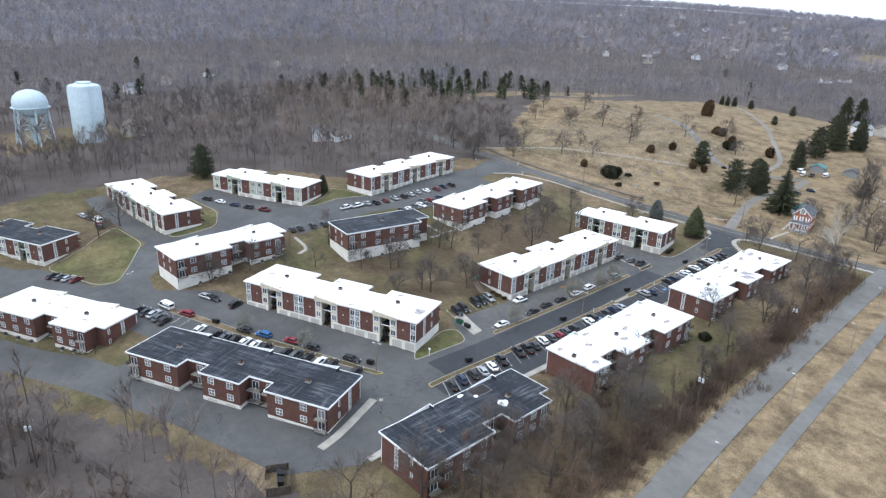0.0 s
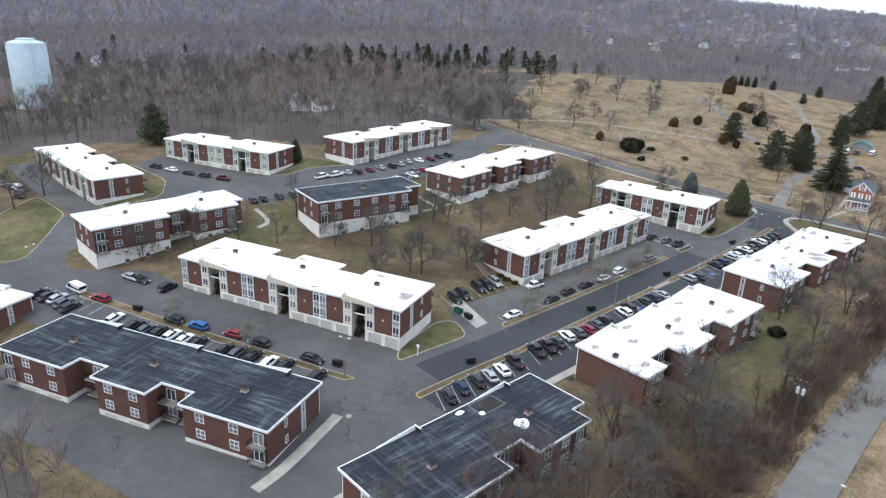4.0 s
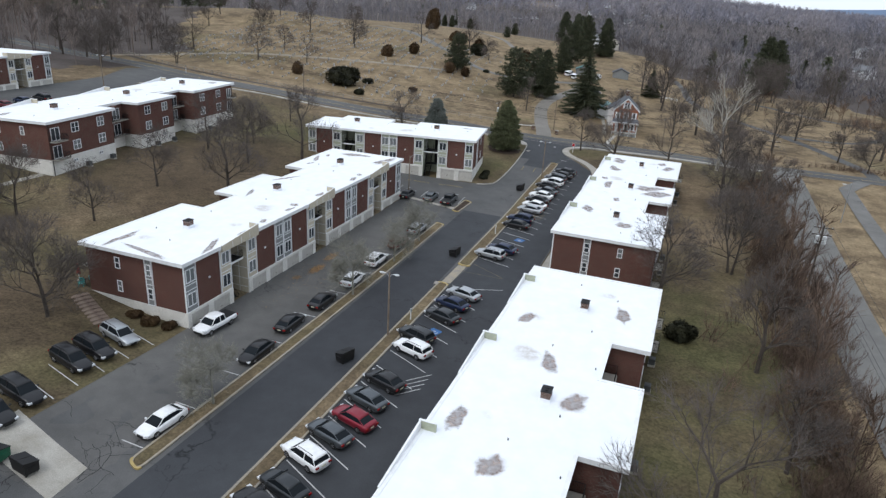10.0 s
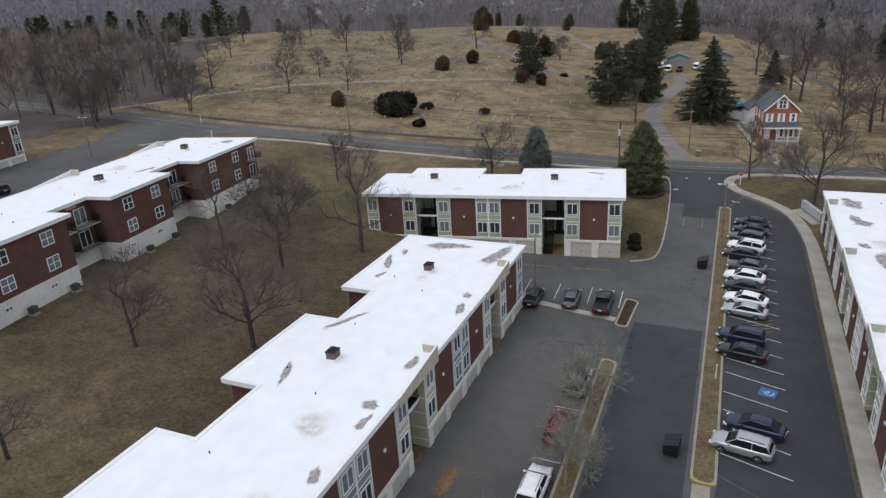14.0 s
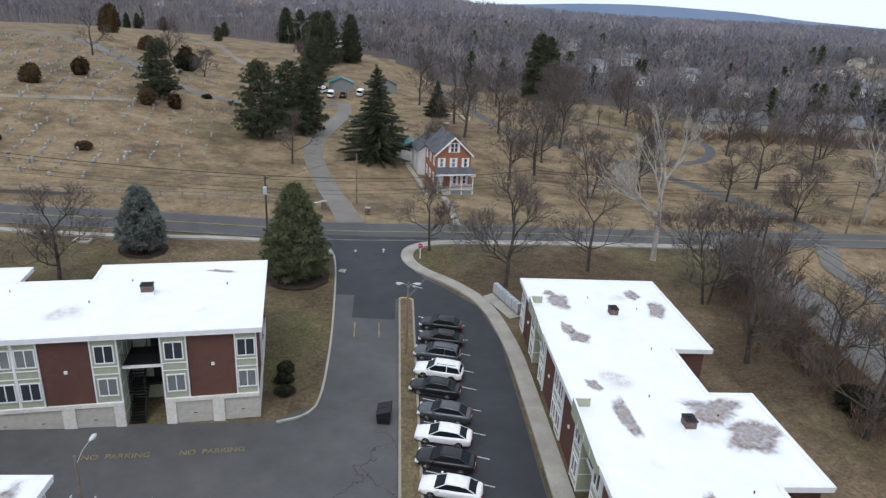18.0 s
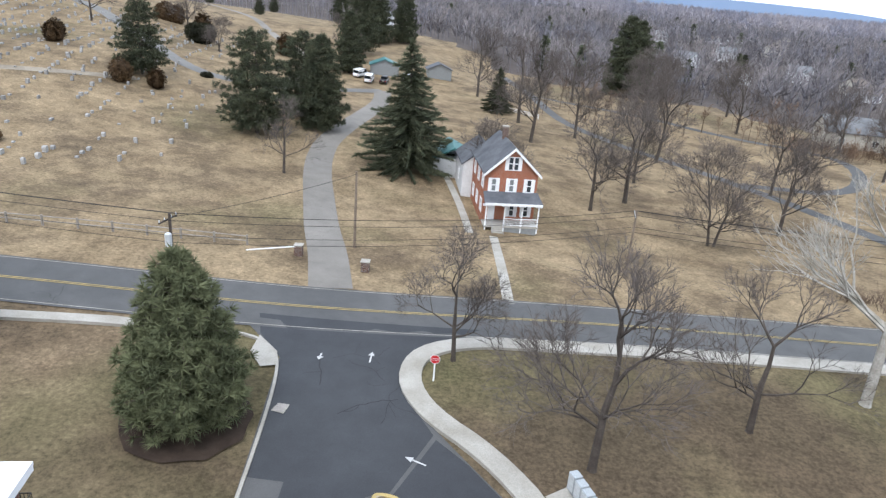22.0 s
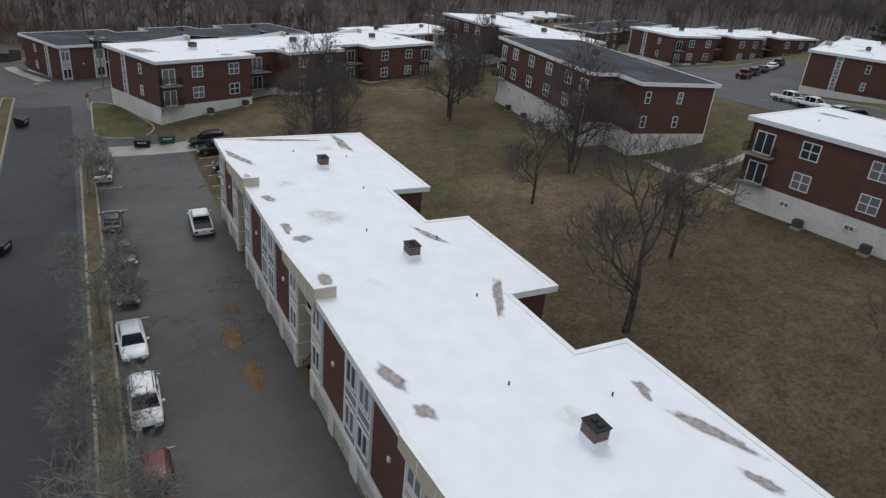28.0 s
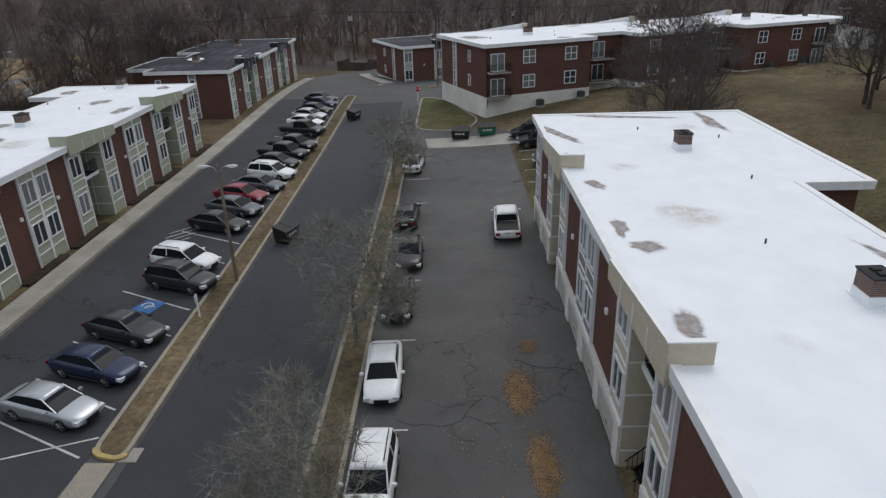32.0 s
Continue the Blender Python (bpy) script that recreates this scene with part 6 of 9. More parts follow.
def street_lamp(x, y, tall, heads, arm=0.5, wood=True, label="tan lamp post with two white heads on an island"):
    t = thing("street_lamp", pose(x, y, gz(x, y) + 0.1), label, "street lamp", "street lamps")
    bm = bmesh.new()
    tube(bm, (0, 0, -0.3), (0, 0, tall), 0.13 if wood else 0.09, 0.09 if wood else 0.06, 10)
    part("pole", smooth_mesh("pole", bm, POLE_WOOD if wood else STEEL), None, t)
    for turn in heads:
        c, s = math.cos(radians(turn)), math.sin(radians(turn))
        bm = bmesh.new()
        tube(bm, (0, 0, tall - 0.7), (arm * 0.5 * c, arm * 0.5 * s, tall - 0.25), 0.03, 0.03, 6)
        tube(bm, (arm * 0.5 * c, arm * 0.5 * s, tall - 0.25), (arm * c, arm * s, tall - 0.15), 0.03, 0.03, 6)
        part("arm", bm, STEEL, t)
        lamp_head(t, (arm * c, arm * s, tall - 0.15), turn)


for x, y in ((-107.2, 157.3), (-106.7, 235.0)):
    street_lamp(x, y, 8.2, (0, 180))
street_lamp(-119.8, 87.1, 8.4, (25, 205), label="tan lamp post with two white heads on a kerbed strip")
street_lamp(-127.2, 208.5, 8.3, (85,), 1.7, label="tan lamp post with one long arm at a gable")
street_lamp(-197, 54.3, 9.0, (120, 300), 0.6, False, "slim grey lamp post in the parking lot")
street_lamp(-223.5, 227.6, 8.0, (0, 180), 0.5, True, "tan lamp post in the upper parking lot")
for x, y in ((-44.6, 201.1), (-44.8, 158.3), (-44.2, 117.0), (-47.5, 235.7), (-42.5, 76)):
    street_lamp(x, y, 7.6, (180,), 0.7, False, "slim grey lamp post beside the side road")


def dumpster(x, y, turn, material, wide=1.75, label="black wheeled dumpster with white lettering bars"):
    t = thing("dumpster", pose(x, y, gz(x, y) + 0.07, 0, 0, turn), label, "dumpster", "dumpsters")
    w, d = wide / 2, 0.62
    bm = bmesh.new()
    loft(bm, [[(-w * 0.96, y0 * 0.9, 0.18), (w * 0.96, y0 * 0.9, 0.18), (w, y0, z), (-w, y0, z)] for y0, z in ((-d, 1.0), (d, 1.35))])
    part("bin", bm, material, t)
    for s in (-1, 1):
        bm = bmesh.new()
        box(bm, min(0.02 * s, (w + 0.04) * s), max(0.02 * s, (w + 0.04) * s), -d - 0.06, d + 0.02, 0.0, 0.05, 0, pose(0, 0, 1.19, math.degrees(math.atan(0.35 / (2 * d))), 0, 0))
        part("lid", bm, BLACK_PLASTIC, t)
        bm = boxes(tuple(sorted((s * (w - 0.02), s * (w + 0.1)))) + (-0.35, 0.35, 0.7, 0.82))
        part("lifting_pocket", bm, material, t)
    for k, (a, b) in enumerate(((-0.55, -0.25), (-0.18, 0.12), (0.2, 0.5))):
        part("lettering_bar", boxes((a, b, -d * 0.955 - 0.03, -d * 0.9 - 0.01, 0.62, 0.82)), LINE, t)
    for xa in (-w * 0.8, w * 0.8):
        for ya in (-0.45, 0.45):
            bm = bmesh.new()
            tube(bm, (xa - 0.04, ya, 0.09), (xa + 0.04, ya, 0.09), 0.09, 0.09, 10)
            tube(bm, (xa, ya, 0.1), (xa, ya, 0.2), 0.03, 0.03, 6)
            part("caster", bm, BLACK_PLASTIC, t)


BIN_BLACK = plain("black_bin_paint", (0.014, 0.014, 0.015), 0.5)
BIN_GREEN = plain("green_bin_paint", (0.02, 0.11, 0.06), 0.5)
for x, y, turn in ((-108.9, 109.4, 250), (-109.0, 150.1, 250), (-108.9, 185.1, 265), (-108.7, 224, 265), (-123.7, 88.1, 205), (-168.9, 67.2, 205)):
    dumpster(x, y, turn, BIN_BLACK)
dumpster(-125.9, 122.5, 185, BIN_GREEN, 1.9, "green dumpster with black lids on a pad")
dumpster(-122.9, 122.7, 172, BIN_BLACK, 1.9, "black dumpster with white lettering bars on a pad")


def stop_sign(x, y, turn, tall=2.1):
    t = thing("stop_sign", pose(x, y, gz(x, y) + 0.1, 0, 0, turn), "red octagonal stop sign on a white post", "stop sign", "stop signs")
    part("post", boxes((-0.06, 0.06, -0.05, 0.03, -0.3, tall)), TRIM, t)
    for name, r, y0, m in (("rim", 0.4, -0.055, TRIM), ("plate", 0.36, -0.07, plain("stop_red", (0.5, 0.02, 0.025), 0.4))):
        bm = bmesh.new()
        prism(bm, [(r * math.cos(radians(22.5 + 45 * k)), r * math.sin(radians(22.5 + 45 * k))) for k in range(8)], 0, 0.012)
        o = part(name, bm, m, t)
        o.matrix_basis = pose(0, y0, tall - 0.3, 90, 0, 0)
    cu = bpy.data.curves.new("sign_words", "FONT")
    cu.body, cu.size, cu.align_x, cu.align_y, cu.extrude = "STOP", 0.27, "CENTER", "CENTER", 0.002
    cu.materials.append(TRIM)
    o = new("sign_words", cu)
    o.parent = t
    o.matrix_basis = pose(0, -0.086, tall - 0.3, 90, 0, 0)


stop_sign(-104.6, 259.8, 0), stop_sign(-117.2, 102.7, 190, 2.4)


def small_post(x, y, tall, label, plate=True):
    t = thing("sign_post", pose(x, y, gz(x, y) + 0.1, 0, 0, 80), label, "sign", "sign posts")
    part("post", boxes((-0.05, 0.05, -0.04, 0.04, -0.3, tall)), TRIM, t)
    if plate:
        part("plate", boxes((-0.16, 0.16, -0.06, -0.04, tall - 0.5, tall - 0.05)), PALE_METAL, t)


for x, y in ((-106.4, 162.2), (-106.0, 197.5)):
    small_post(x, y, 1.6, "white post with a small plain sign on an island")
small_post(-226.5, 262, 1.7, "white post at the street corner", False)
small_post(-213.8, 251.2, 1.3, "white post at the street corner", False)


def mailboxes(x0, y0, x1, y1, n, material, label, wide=0.5):
    turn = math.degrees(math.atan2(y1 - y0, x1 - x0))
    t = thing("mailbox_row", pose(x0, y0, min(gz(x0, y0), gz(x1, y1)) + 0.12, 0, 0, turn), label, "mailboxes", "mailbox rows")
    step = math.dist((x0, y0), (x1, y1)) / n
    for k in range(n):
        z = gz(x0 + (x1 - x0) * k / n, y0 + (y1 - y0) * k / n) - min(gz(x0, y0), gz(x1, y1))
        bm = bmesh.new()
        box(bm, k * step + 0.03, (k + 1) * step - 0.03, -0.3, 0.3, 0.25 + z, 1.5 + z)
        bmesh.ops.bevel(bm, geom=bm.edges[:], offset=0.03, segments=1, affect="EDGES")
        m = part("mailbox", bm, material, t)
        part("pedestal", boxes(((k + 0.3) * step, (k + 0.7) * step, -0.15, 0.15, -0.5, 0.25 + z)), STEEL, m)
        for i in range(4):
            part("small_door", boxes((k * step + 0.08, (k + 1) * step - 0.08, -0.315, -0.3, 0.35 + 0.28 * i + z, 0.59 + 0.28 * i + z)), PALE_METAL, m)


BOX_GREY = plain("grey_mailbox_paint", (0.42, 0.45, 0.47), 0.4, 0.3)
mailboxes(-95.4, 250.0, -93.1, 244.6, 8, BOX_GREY, "row of grey metal mailboxes beside the walk")
paved(sheet("mailbox_pad", [(-97.0, 249.2), (-94.6, 250.8), (-92.2, 244.8), (-94.4, 243.8)], CONCRETE, 0.12), "concrete pad under the mailboxes", "pad")
mailboxes(-209.8, 239.0, -205.2, 235.4, 7, PALE_METAL, "row of pale metal mailboxes beside the drive")


# ---- poles and wires ----
def utility_pole(x, y, tall, arms, can=0, material=None, lean=0.0, turn=0, label="wooden utility pole with crossarms and wires"):
    t = thing("utility_pole", pose(x, y, gz(x, y), lean, 0, turn), label, "utility pole", "utility poles")
    bm = bmesh.new()
    tube(bm, (0, 0, -0.5), (0, 0, tall), 0.17, 0.11, 9)
    part("pole", smooth_mesh("pole", bm, material or DARK_POLE), None, t)
    for z in arms:
        o = part("crossarm", boxes((-1.2, 1.2, 0.1, 0.2, z, z + 0.12)), DARK_POLE, t)
        for xa in (-1.1, -0.45, 0.45, 1.1):
            bm = bmesh.new()
            tube(bm, (xa, 0.15, z + 0.12), (xa, 0.15, z + 0.3), 0.05, 0.035, 7)
            part("insulator", bm, PALE_METAL, o)
    for k in range(can):
        s = (-1, 1)[k % 2]
        bm = bmesh.new()
        tube(bm, (s * 0.42, -0.05, tall - 2.6), (s * 0.42, -0.05, tall - 1.6), 0.27, 0.27, 12)
        tube(bm, (s * 0.42, -0.05, tall - 1.6), (s * 0.42, -0.05, tall - 1.5), 0.27, 0.12, 12)
        part("transformer", smooth_mesh("transformer", bm, PALE_METAL), None, t)
    return t


def wire(a, b, sag=0.6, r=0.022, label="black overhead wire between poles"):
    bm = bmesh.new()
    a, b = Vector(a), Vector(b)
    pts = [a.lerp(b, k / 10) - Vector((0, 0, sag * 4 * (k / 10) * (1 - k / 10))) for k in range(11)]
    side = (b - a).cross(Vector((0, 0, 1))).normalized() * r
    up = Vector((0, 0, r))
    loft(bm, [[p - side, p - up, p + side, p + up] for p in pts])
    thing("power_line", Matrix(), label, "wire", "overhead wires", "", mesh_of("power_line", bm, IRON))


STREET_POLES = [(-262, 266.5, 9.5), (-186, 264.5, 9.5), (-126.3, 264.6, 8.8), (-84.5, 285.5, 8.0), (-27.9, 281.1, 9.5), (42.7, 291.9, 9.5)]
for k, (x, y, h) in enumerate(STREET_POLES):
    utility_pole(x, y, h, (h - 0.6,), 1 if k == 2 else 0, None if k == 2 else POLE_WOOD, 0, 80)
for (xa, ya, ha), (xb, yb, hb) in zip(STREET_POLES, STREET_POLES[1:]):
    za, zb = gz(xa, ya) + ha, gz(xb, yb) + hb
    for off, dz in ((-0.9, -0.3), (0.0, 0.0), (0.9, -0.3), (0.1, -1.9), (0.1, -2.5)):
        wire((xa, ya + off, za + dz), (xb, yb + off, zb + dz), 0.9)
utility_pole(-114.9, 284.5, 8.7, (), 0, POLE_WOOD, 0, 0, "bare pale wooden pole beside the driveway")
wire((-114.9, 284.5, gz(-114.9, 284.5) + 8.4), (-126.3, 264.6, gz(-126.3, 264.6) + 8.4), 0.3)
ROAD_POLES = [(-60.5, 252, 11), (-58.6, 192, 11.6), (-57.3, 133.1, 12), (-50, 74, 12), (-42, 14, 12)]
for k, (x, y, h) in enumerate(ROAD_POLES):
    utility_pole(x, y, h, (h - 0.5, h - 1.5), 2 if k in (1, 2) else 0, None, 0, 0, "dark leaning utility pole with transformers by the hedge")
for (xa, ya, ha), (xb, yb, hb) in zip(ROAD_POLES, ROAD_POLES[1:]):
    za, zb = gz(xa, ya) + ha, gz(xb, yb) + hb
    for off, dz in ((-1.1, -0.2), (0.4, -0.2), (1.1, -0.2), (0.2, -3.0), (0.2, -3.6)):
        wire((xa + off, ya, za + dz), (xb + off, yb, zb + dz), 0.8)
for x, y in ((-139, 14.5), (-182, -6), (-98, 26)):
    utility_pole(x, y, 12, (11.5, 10.4), 2, None, 3, 60, "leaning utility pole with transformers by the brush")
for (xa, ya), (xb, yb) in (((-182, -6), (-139, 14.5)), ((-139, 14.5), (-98, 26)), ((-98, 26), (-50, 74))):
    for off in (-1.0, 0.0, 1.0):
        wire((xa, ya + off, gz(xa, ya) + 11.6), (xb, yb + off, gz(xb, yb) + 11.6), 0.7)


# ---- fences ----
GREY_RAIL = rough_surface("weathered_fence_wood", (0.2, 0.18, 0.155), (0.36, 0.33, 0.29), 1.0, 9.0, 0.9, 0.3)


def rail_fence(points, tall, rails, material, label, gap=3.0, thick=0.09):
    pts = dense(points, gap)
    t = thing("rail_fence", Matrix(), label, "fence", "fences")
    post_me = mesh_of("post", boxes((-thick, thick, -thick, thick, -0.3, tall)), material)
    for k, (x, y) in enumerate(pts):
        p = part("post", post_me, None, t)
        p.location = (x, y, gz(x, y))
        if k:
            xa, ya = pts[k - 1]
            for z in rails:
                bm = bmesh.new()
                tube(bm, (xa, ya, gz(xa, ya) + z), (x, y, gz(x, y) + z), thick * 0.7, thick * 0.7, 5)
                part("rail", bm, material, t)


rail_fence([(-262, 273), (-237.8, 267), (-193.2, 271), (-171.5, 274), (-151.9, 276.5), (-125.6, 280.6)], 1.15, (0.5, 1.0), GREY_RAIL, "grey weathered rail fence along the cemetery")
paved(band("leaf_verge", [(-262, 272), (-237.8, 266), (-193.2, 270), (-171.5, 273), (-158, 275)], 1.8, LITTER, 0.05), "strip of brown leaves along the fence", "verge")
rail_fence([(-94.6, 390.0), (-85.2, 386.4)], 1.2, (0.4, 0.75, 1.1), TRIM, "white painted rail fence behind the house", 2.2, 0.07)
bar = thing("gate_bar", Matrix(), "white swing gate bar beside the driveway", "gate")
bm = bmesh.new()
tube(bm, (-124.5, 277.0, gz(-124.5, 277.0) + 1.0), (-120.2, 279.7, gz(-120.2, 279.7) + 1.05), 0.07, 0.07, 8)
part("bar", bm, TRIM, bar)
for x, y, m in ((-120.0, 280.0, CHIMNEY_BRICK), (-112.7, 278.1, CHIMNEY_BRICK)):
    bm = boxes((x - 0.4, x + 0.4, y - 0.4, y + 0.4, gz(x, y) - 0.3, gz(x, y) + 1.1))
    wall_uv(bm)
    pier = thing("brick_pier", Matrix(), "low brick gate pier beside the driveway", "gate pier", "gate piers", "", mesh_of("pier", bm, m))
    part("cap", boxes((x - 0.46, x + 0.46, y - 0.46, y + 0.46, gz(x, y) + 1.1, gz(x, y) + 1.2)), CONCRETE, pier)

# dark bin enclosure at the end of the drive
enclosure = thing("bin_enclosure", pose(-101.5, 48.6, gz(-101.5, 48.6), 0, 0, -28), "dark board bin enclosure at the wood's edge", "enclosure")
for x0, x1, y0, y1 in ((-3.6, 3.6, 2.3, 2.45), (-3.6, -3.45, -2.3, 2.3), (3.45, 3.6, -2.3, 2.3), (-3.6, -1.2, -2.45, -2.3)):
    n = max(4, int(max(x1 - x0, y1 - y0) / 0.6))
    for k in range(n):
        b = (x0 + (x1 - x0) * k / n, x0 + (x1 - x0) * (k + 0.94) / n, y0, y1) if x1 - x0 > y1 - y0 else (x0, x1, y0 + (y1 - y0) * k / n, y0 + (y1 - y0) * (k + 0.94) / n)
        part("board", boxes(b + (-0.3, 1.9)), DARK_POLE, enclosure)
for k, x in enumerate((-1.9, 0.4)):
    dumpster(-101.5 + x * 0.88 + 0.3, 48.6 - x * 0.47 + 0.4, 152, BIN_BLACK, 1.7, "black dumpster inside a board enclosure")

# stone steps and a patio at the gable of the block by the drive
STEP_STONE = rough_surface("brown_step_stone", (0.14, 0.1, 0.08), (0.26, 0.2, 0.16), 0.9, 7.0, 0.9, 0.4)
steps = thing("garden_steps", Matrix(), "brown stone garden steps beside the gable", "steps")
for k in range(9):
    u = k / 8
    x, y = -136.6 - 6.0 * u, 143.2 + 2.6 * u
    z = gz(x, y)
    bm = bmesh.new()
    box(bm, -0.42, 0.42, -1.0, 1.0, -0.4, 0.12)
    bmesh.ops.bevel(bm, geom=bm.edges[:], offset=0.04, segments=1, affect="EDGES")
    o = part("step", bm, STEP_STONE, steps)
    o.matrix_basis = pose(x, y, z, 0, 0, -24 + random.uniform(-4, 4))
TEAL_PLASTIC = plain("teal_plastic", (0.03, 0.25, 0.25), 0.5)
RED_CLOTH = plain("faded_red_cloth", (0.3, 0.06, 0.05), 0.9)
for x, y, turn in ((-144.2, 147.6, 30), (-144.4, 149.4, -20)):
    c = thing("garden_chair", pose(x, y, gz(x, y) + 0.02, 0, 0, turn), "teal plastic garden chair behind the gable", "chair", "garden chairs")
    part("seat", boxes((-0.28, 0.28, -0.3, 0.3, 0.36, 0.42)), TEAL_PLASTIC, c)
    part("backrest", boxes((-0.28, 0.28, 0.26, 0.32, 0.42, 1.0)), TEAL_PLASTIC, c)
    for s in (-1, 1):
        part("armrest", boxes(tuple(sorted((s * 0.26, s * 0.34))) + (-0.3, 0.3, 0.6, 0.64)), TEAL_PLASTIC, c)
        for yy in (-0.26, 0.26):
            part("leg", boxes(tuple(sorted((s * 0.24, s * 0.3))) + (yy - 0.03, yy + 0.03, 0, 0.6)), TEAL_PLASTIC, c)
u = thing("garden_umbrella", pose(-145.4, 148.4, gz(-145.4, 148.4)), "folded red garden umbrella on a pole", "umbrella")
bm = bmesh.new()
tube(bm, (0, 0, 0), (0, 0, 2.5), 0.025, 0.025, 8)
part("pole", bm, TRIM, u)
bm = bmesh.new()
loft(bm, [[(r * (1 + 0.25 * (k % 2)) * math.cos(6.2832 * k / 12), r * (1 + 0.25 * (k % 2)) * math.sin(6.2832 * k / 12), z) for k in range(12)] for r, z in ((0.2, 0.95), (0.16, 1.6), (0.1, 2.2), (0.02, 2.48))])
part("canopy", bm, RED_CLOTH, u)
part("base", boxes((-0.22, 0.22, -0.22, 0.22, 0, 0.1)), CONCRETE, u)
drain = thing("storm_drain", pose(-148.2, 256.9, gz(-148.2, 256.9) + 0.12, 0, 0, -6), "rusty iron storm drain in a concrete frame", "drain")
part("frame", boxes((-1.1, 1.1, -0.7, 0.7, -0.3, 0.06)), CONCRETE, drain)
for k in range(6):
    part("grate_bar", boxes((-0.7 + 0.24 * k, -0.58 + 0.24 * k, -0.45, 0.45, 0.06, 0.09)), plain("rusty_iron", (0.09, 0.04, 0.03), 0.8), drain)

def cracks(x0, x1, y0, y1, n, seed, reach):
    """Open cracks that wander and fork across old asphalt."""
    r = random.Random(seed)
    verts, faces = [], []

    def run(x, y, a, length, wide, forks):
        while length > 0 and x0 - 2 < x < x1 + 2 and y0 - 2 < y < y1 + 2:
            a += r.uniform(-0.6, 0.6)
            step = r.uniform(0.3, 0.6)
            u, v = x + step * math.cos(a), y + step * math.sin(a)
            sx, sy = -math.sin(a) * wide, math.cos(a) * wide
            k = len(verts)
            for px, py in ((x - sx, y - sy), (u - sx, v - sy), (u + sx, v + sy), (x + sx, y + sy)):
                verts.append((px, py, gz(px, py) + 0.078))
            faces.append((k, k + 1, k + 2, k + 3))
            if forks and r.random() < 0.16:
                run(u, v, a + r.choice((-1.2, 1.2)), length * 0.5, wide * 0.7, forks - 1)
            x, y, length = u, v, length - step

    for _ in range(n):
        run(r.uniform(x0, x1), r.uniform(y0, y1), r.uniform(0, 6.28), r.uniform(0.5, 1.0) * reach, r.uniform(0.014, 0.032), 2)
    me = bpy.data.meshes.new("cracks")
    me.from_pydata(verts, [], faces)
    me.materials.append(DARK)
    tagged(new("cracks", me), "dark open cracks in worn asphalt", "crack", kind="stuff")


cracks(-114, -101, 84, 99, 13, 3, 7.0)
cracks(-127, -116.5, 121, 131, 13, 5, 6.0)
cracks(-114.5, -106, 243, 262, 6, 8, 6.0)
cracks(-127, -119, 150, 205, 4, 9, 6.0)
for x, y, turn in ((-109.7, 80.8, -40), (-114.9, 254.6, 80), (-107.5, 174.4, 0)):
    grate = thing("drain_grate", pose(x, y, gz(x, y) + 0.06, 0, 0, turn), "rusty iron drain grate in the asphalt", "drain", "drain grates")
    part("frame", boxes((-0.5, 0.5, -0.45, 0.45, -0.1, 0.03)), CONCRETE, grate)
    for k in range(4):
        part("grate_bar", boxes((-0.42 + 0.22 * k, -0.24 + 0.22 * k, -0.38, 0.38, 0.03, 0.05)), CHIMNEY_BRICK, grate)
paved(sheet("corner_pad", [(-118.9, 263.0), (-116.9, 261.0), (-116.6, 259.2), (-117.6, 258.8), (-118.9, 260.6)], CONCRETE, 0.2), "pale concrete pad at the kerb's corner", "pavement")

# mulch beds with low shrubs before the blocks
for y0, y1 in ((119.4, 168.0), (186, 241.4)):
    for k in range(3):
        a = y0 + (y1 - y0) * k / 3 + 0.6
        b = y0 + (y1 - y0) * (k + 1) / 3 - 0.6
        for c, d in ((a, (a + b) / 2 - 2.4), ((a + b) / 2 + 2.4, b)):
            paved(sheet("mulch_bed", rounded([(-93.4, c), (-92.4, c), (-92.4, d), (-93.4, d)], 0.2), MULCH, 0.16), "narrow dark mulch bed along a brick wall", "mulch")


# ---- the brick house and its neighbours ----
SLATE = rough_surface("grey_slate_roof", (0.07, 0.075, 0.085), (0.13, 0.135, 0.15), 0.5, 6.0, 0.8, 0.3)
TEAL = plain("teal_metal_roof", (0.05, 0.17, 0.17), 0.5, 0.2)
SIDING = rough_surface("white_siding", (0.6, 0.61, 0.62), (0.75, 0.76, 0.76), 0.4, 5.0, 0.7, 0.1)


def gable_roof(bm, x0, x1, y0, y1, z, rise, over=0.4, thick=0.18):
    """Two slopes with the ridge along y."""
    xm = (x0 + x1) / 2
    slope = rise / (xm - x0)
    for s, xe in ((-1, x0 - over), (1, x1 + over)):
        zl = z - over * slope
        vs = [bm.verts.new(p) for p in ((xe, y0 - over, zl), (xm, y0 - over, z + rise), (xm, y1 + over, z + rise), (xe, y1 + over, zl))]
        us = [bm.verts.new(v.co + Vector((0, 0, thick))) for v in vs]
        for f in ((vs[3], vs[2], vs[1], vs[0]), us, (vs[0], vs[1], us[1], us[0]), (vs[1], vs[2], us[2], us[1]), (vs[2], vs[3], us[3], us[2]), (vs[3], vs[0], us[0], us[3])):
            bm.faces.new(f)
    bmesh.ops.recalc_face_normals(bm, faces=bm.faces[:])


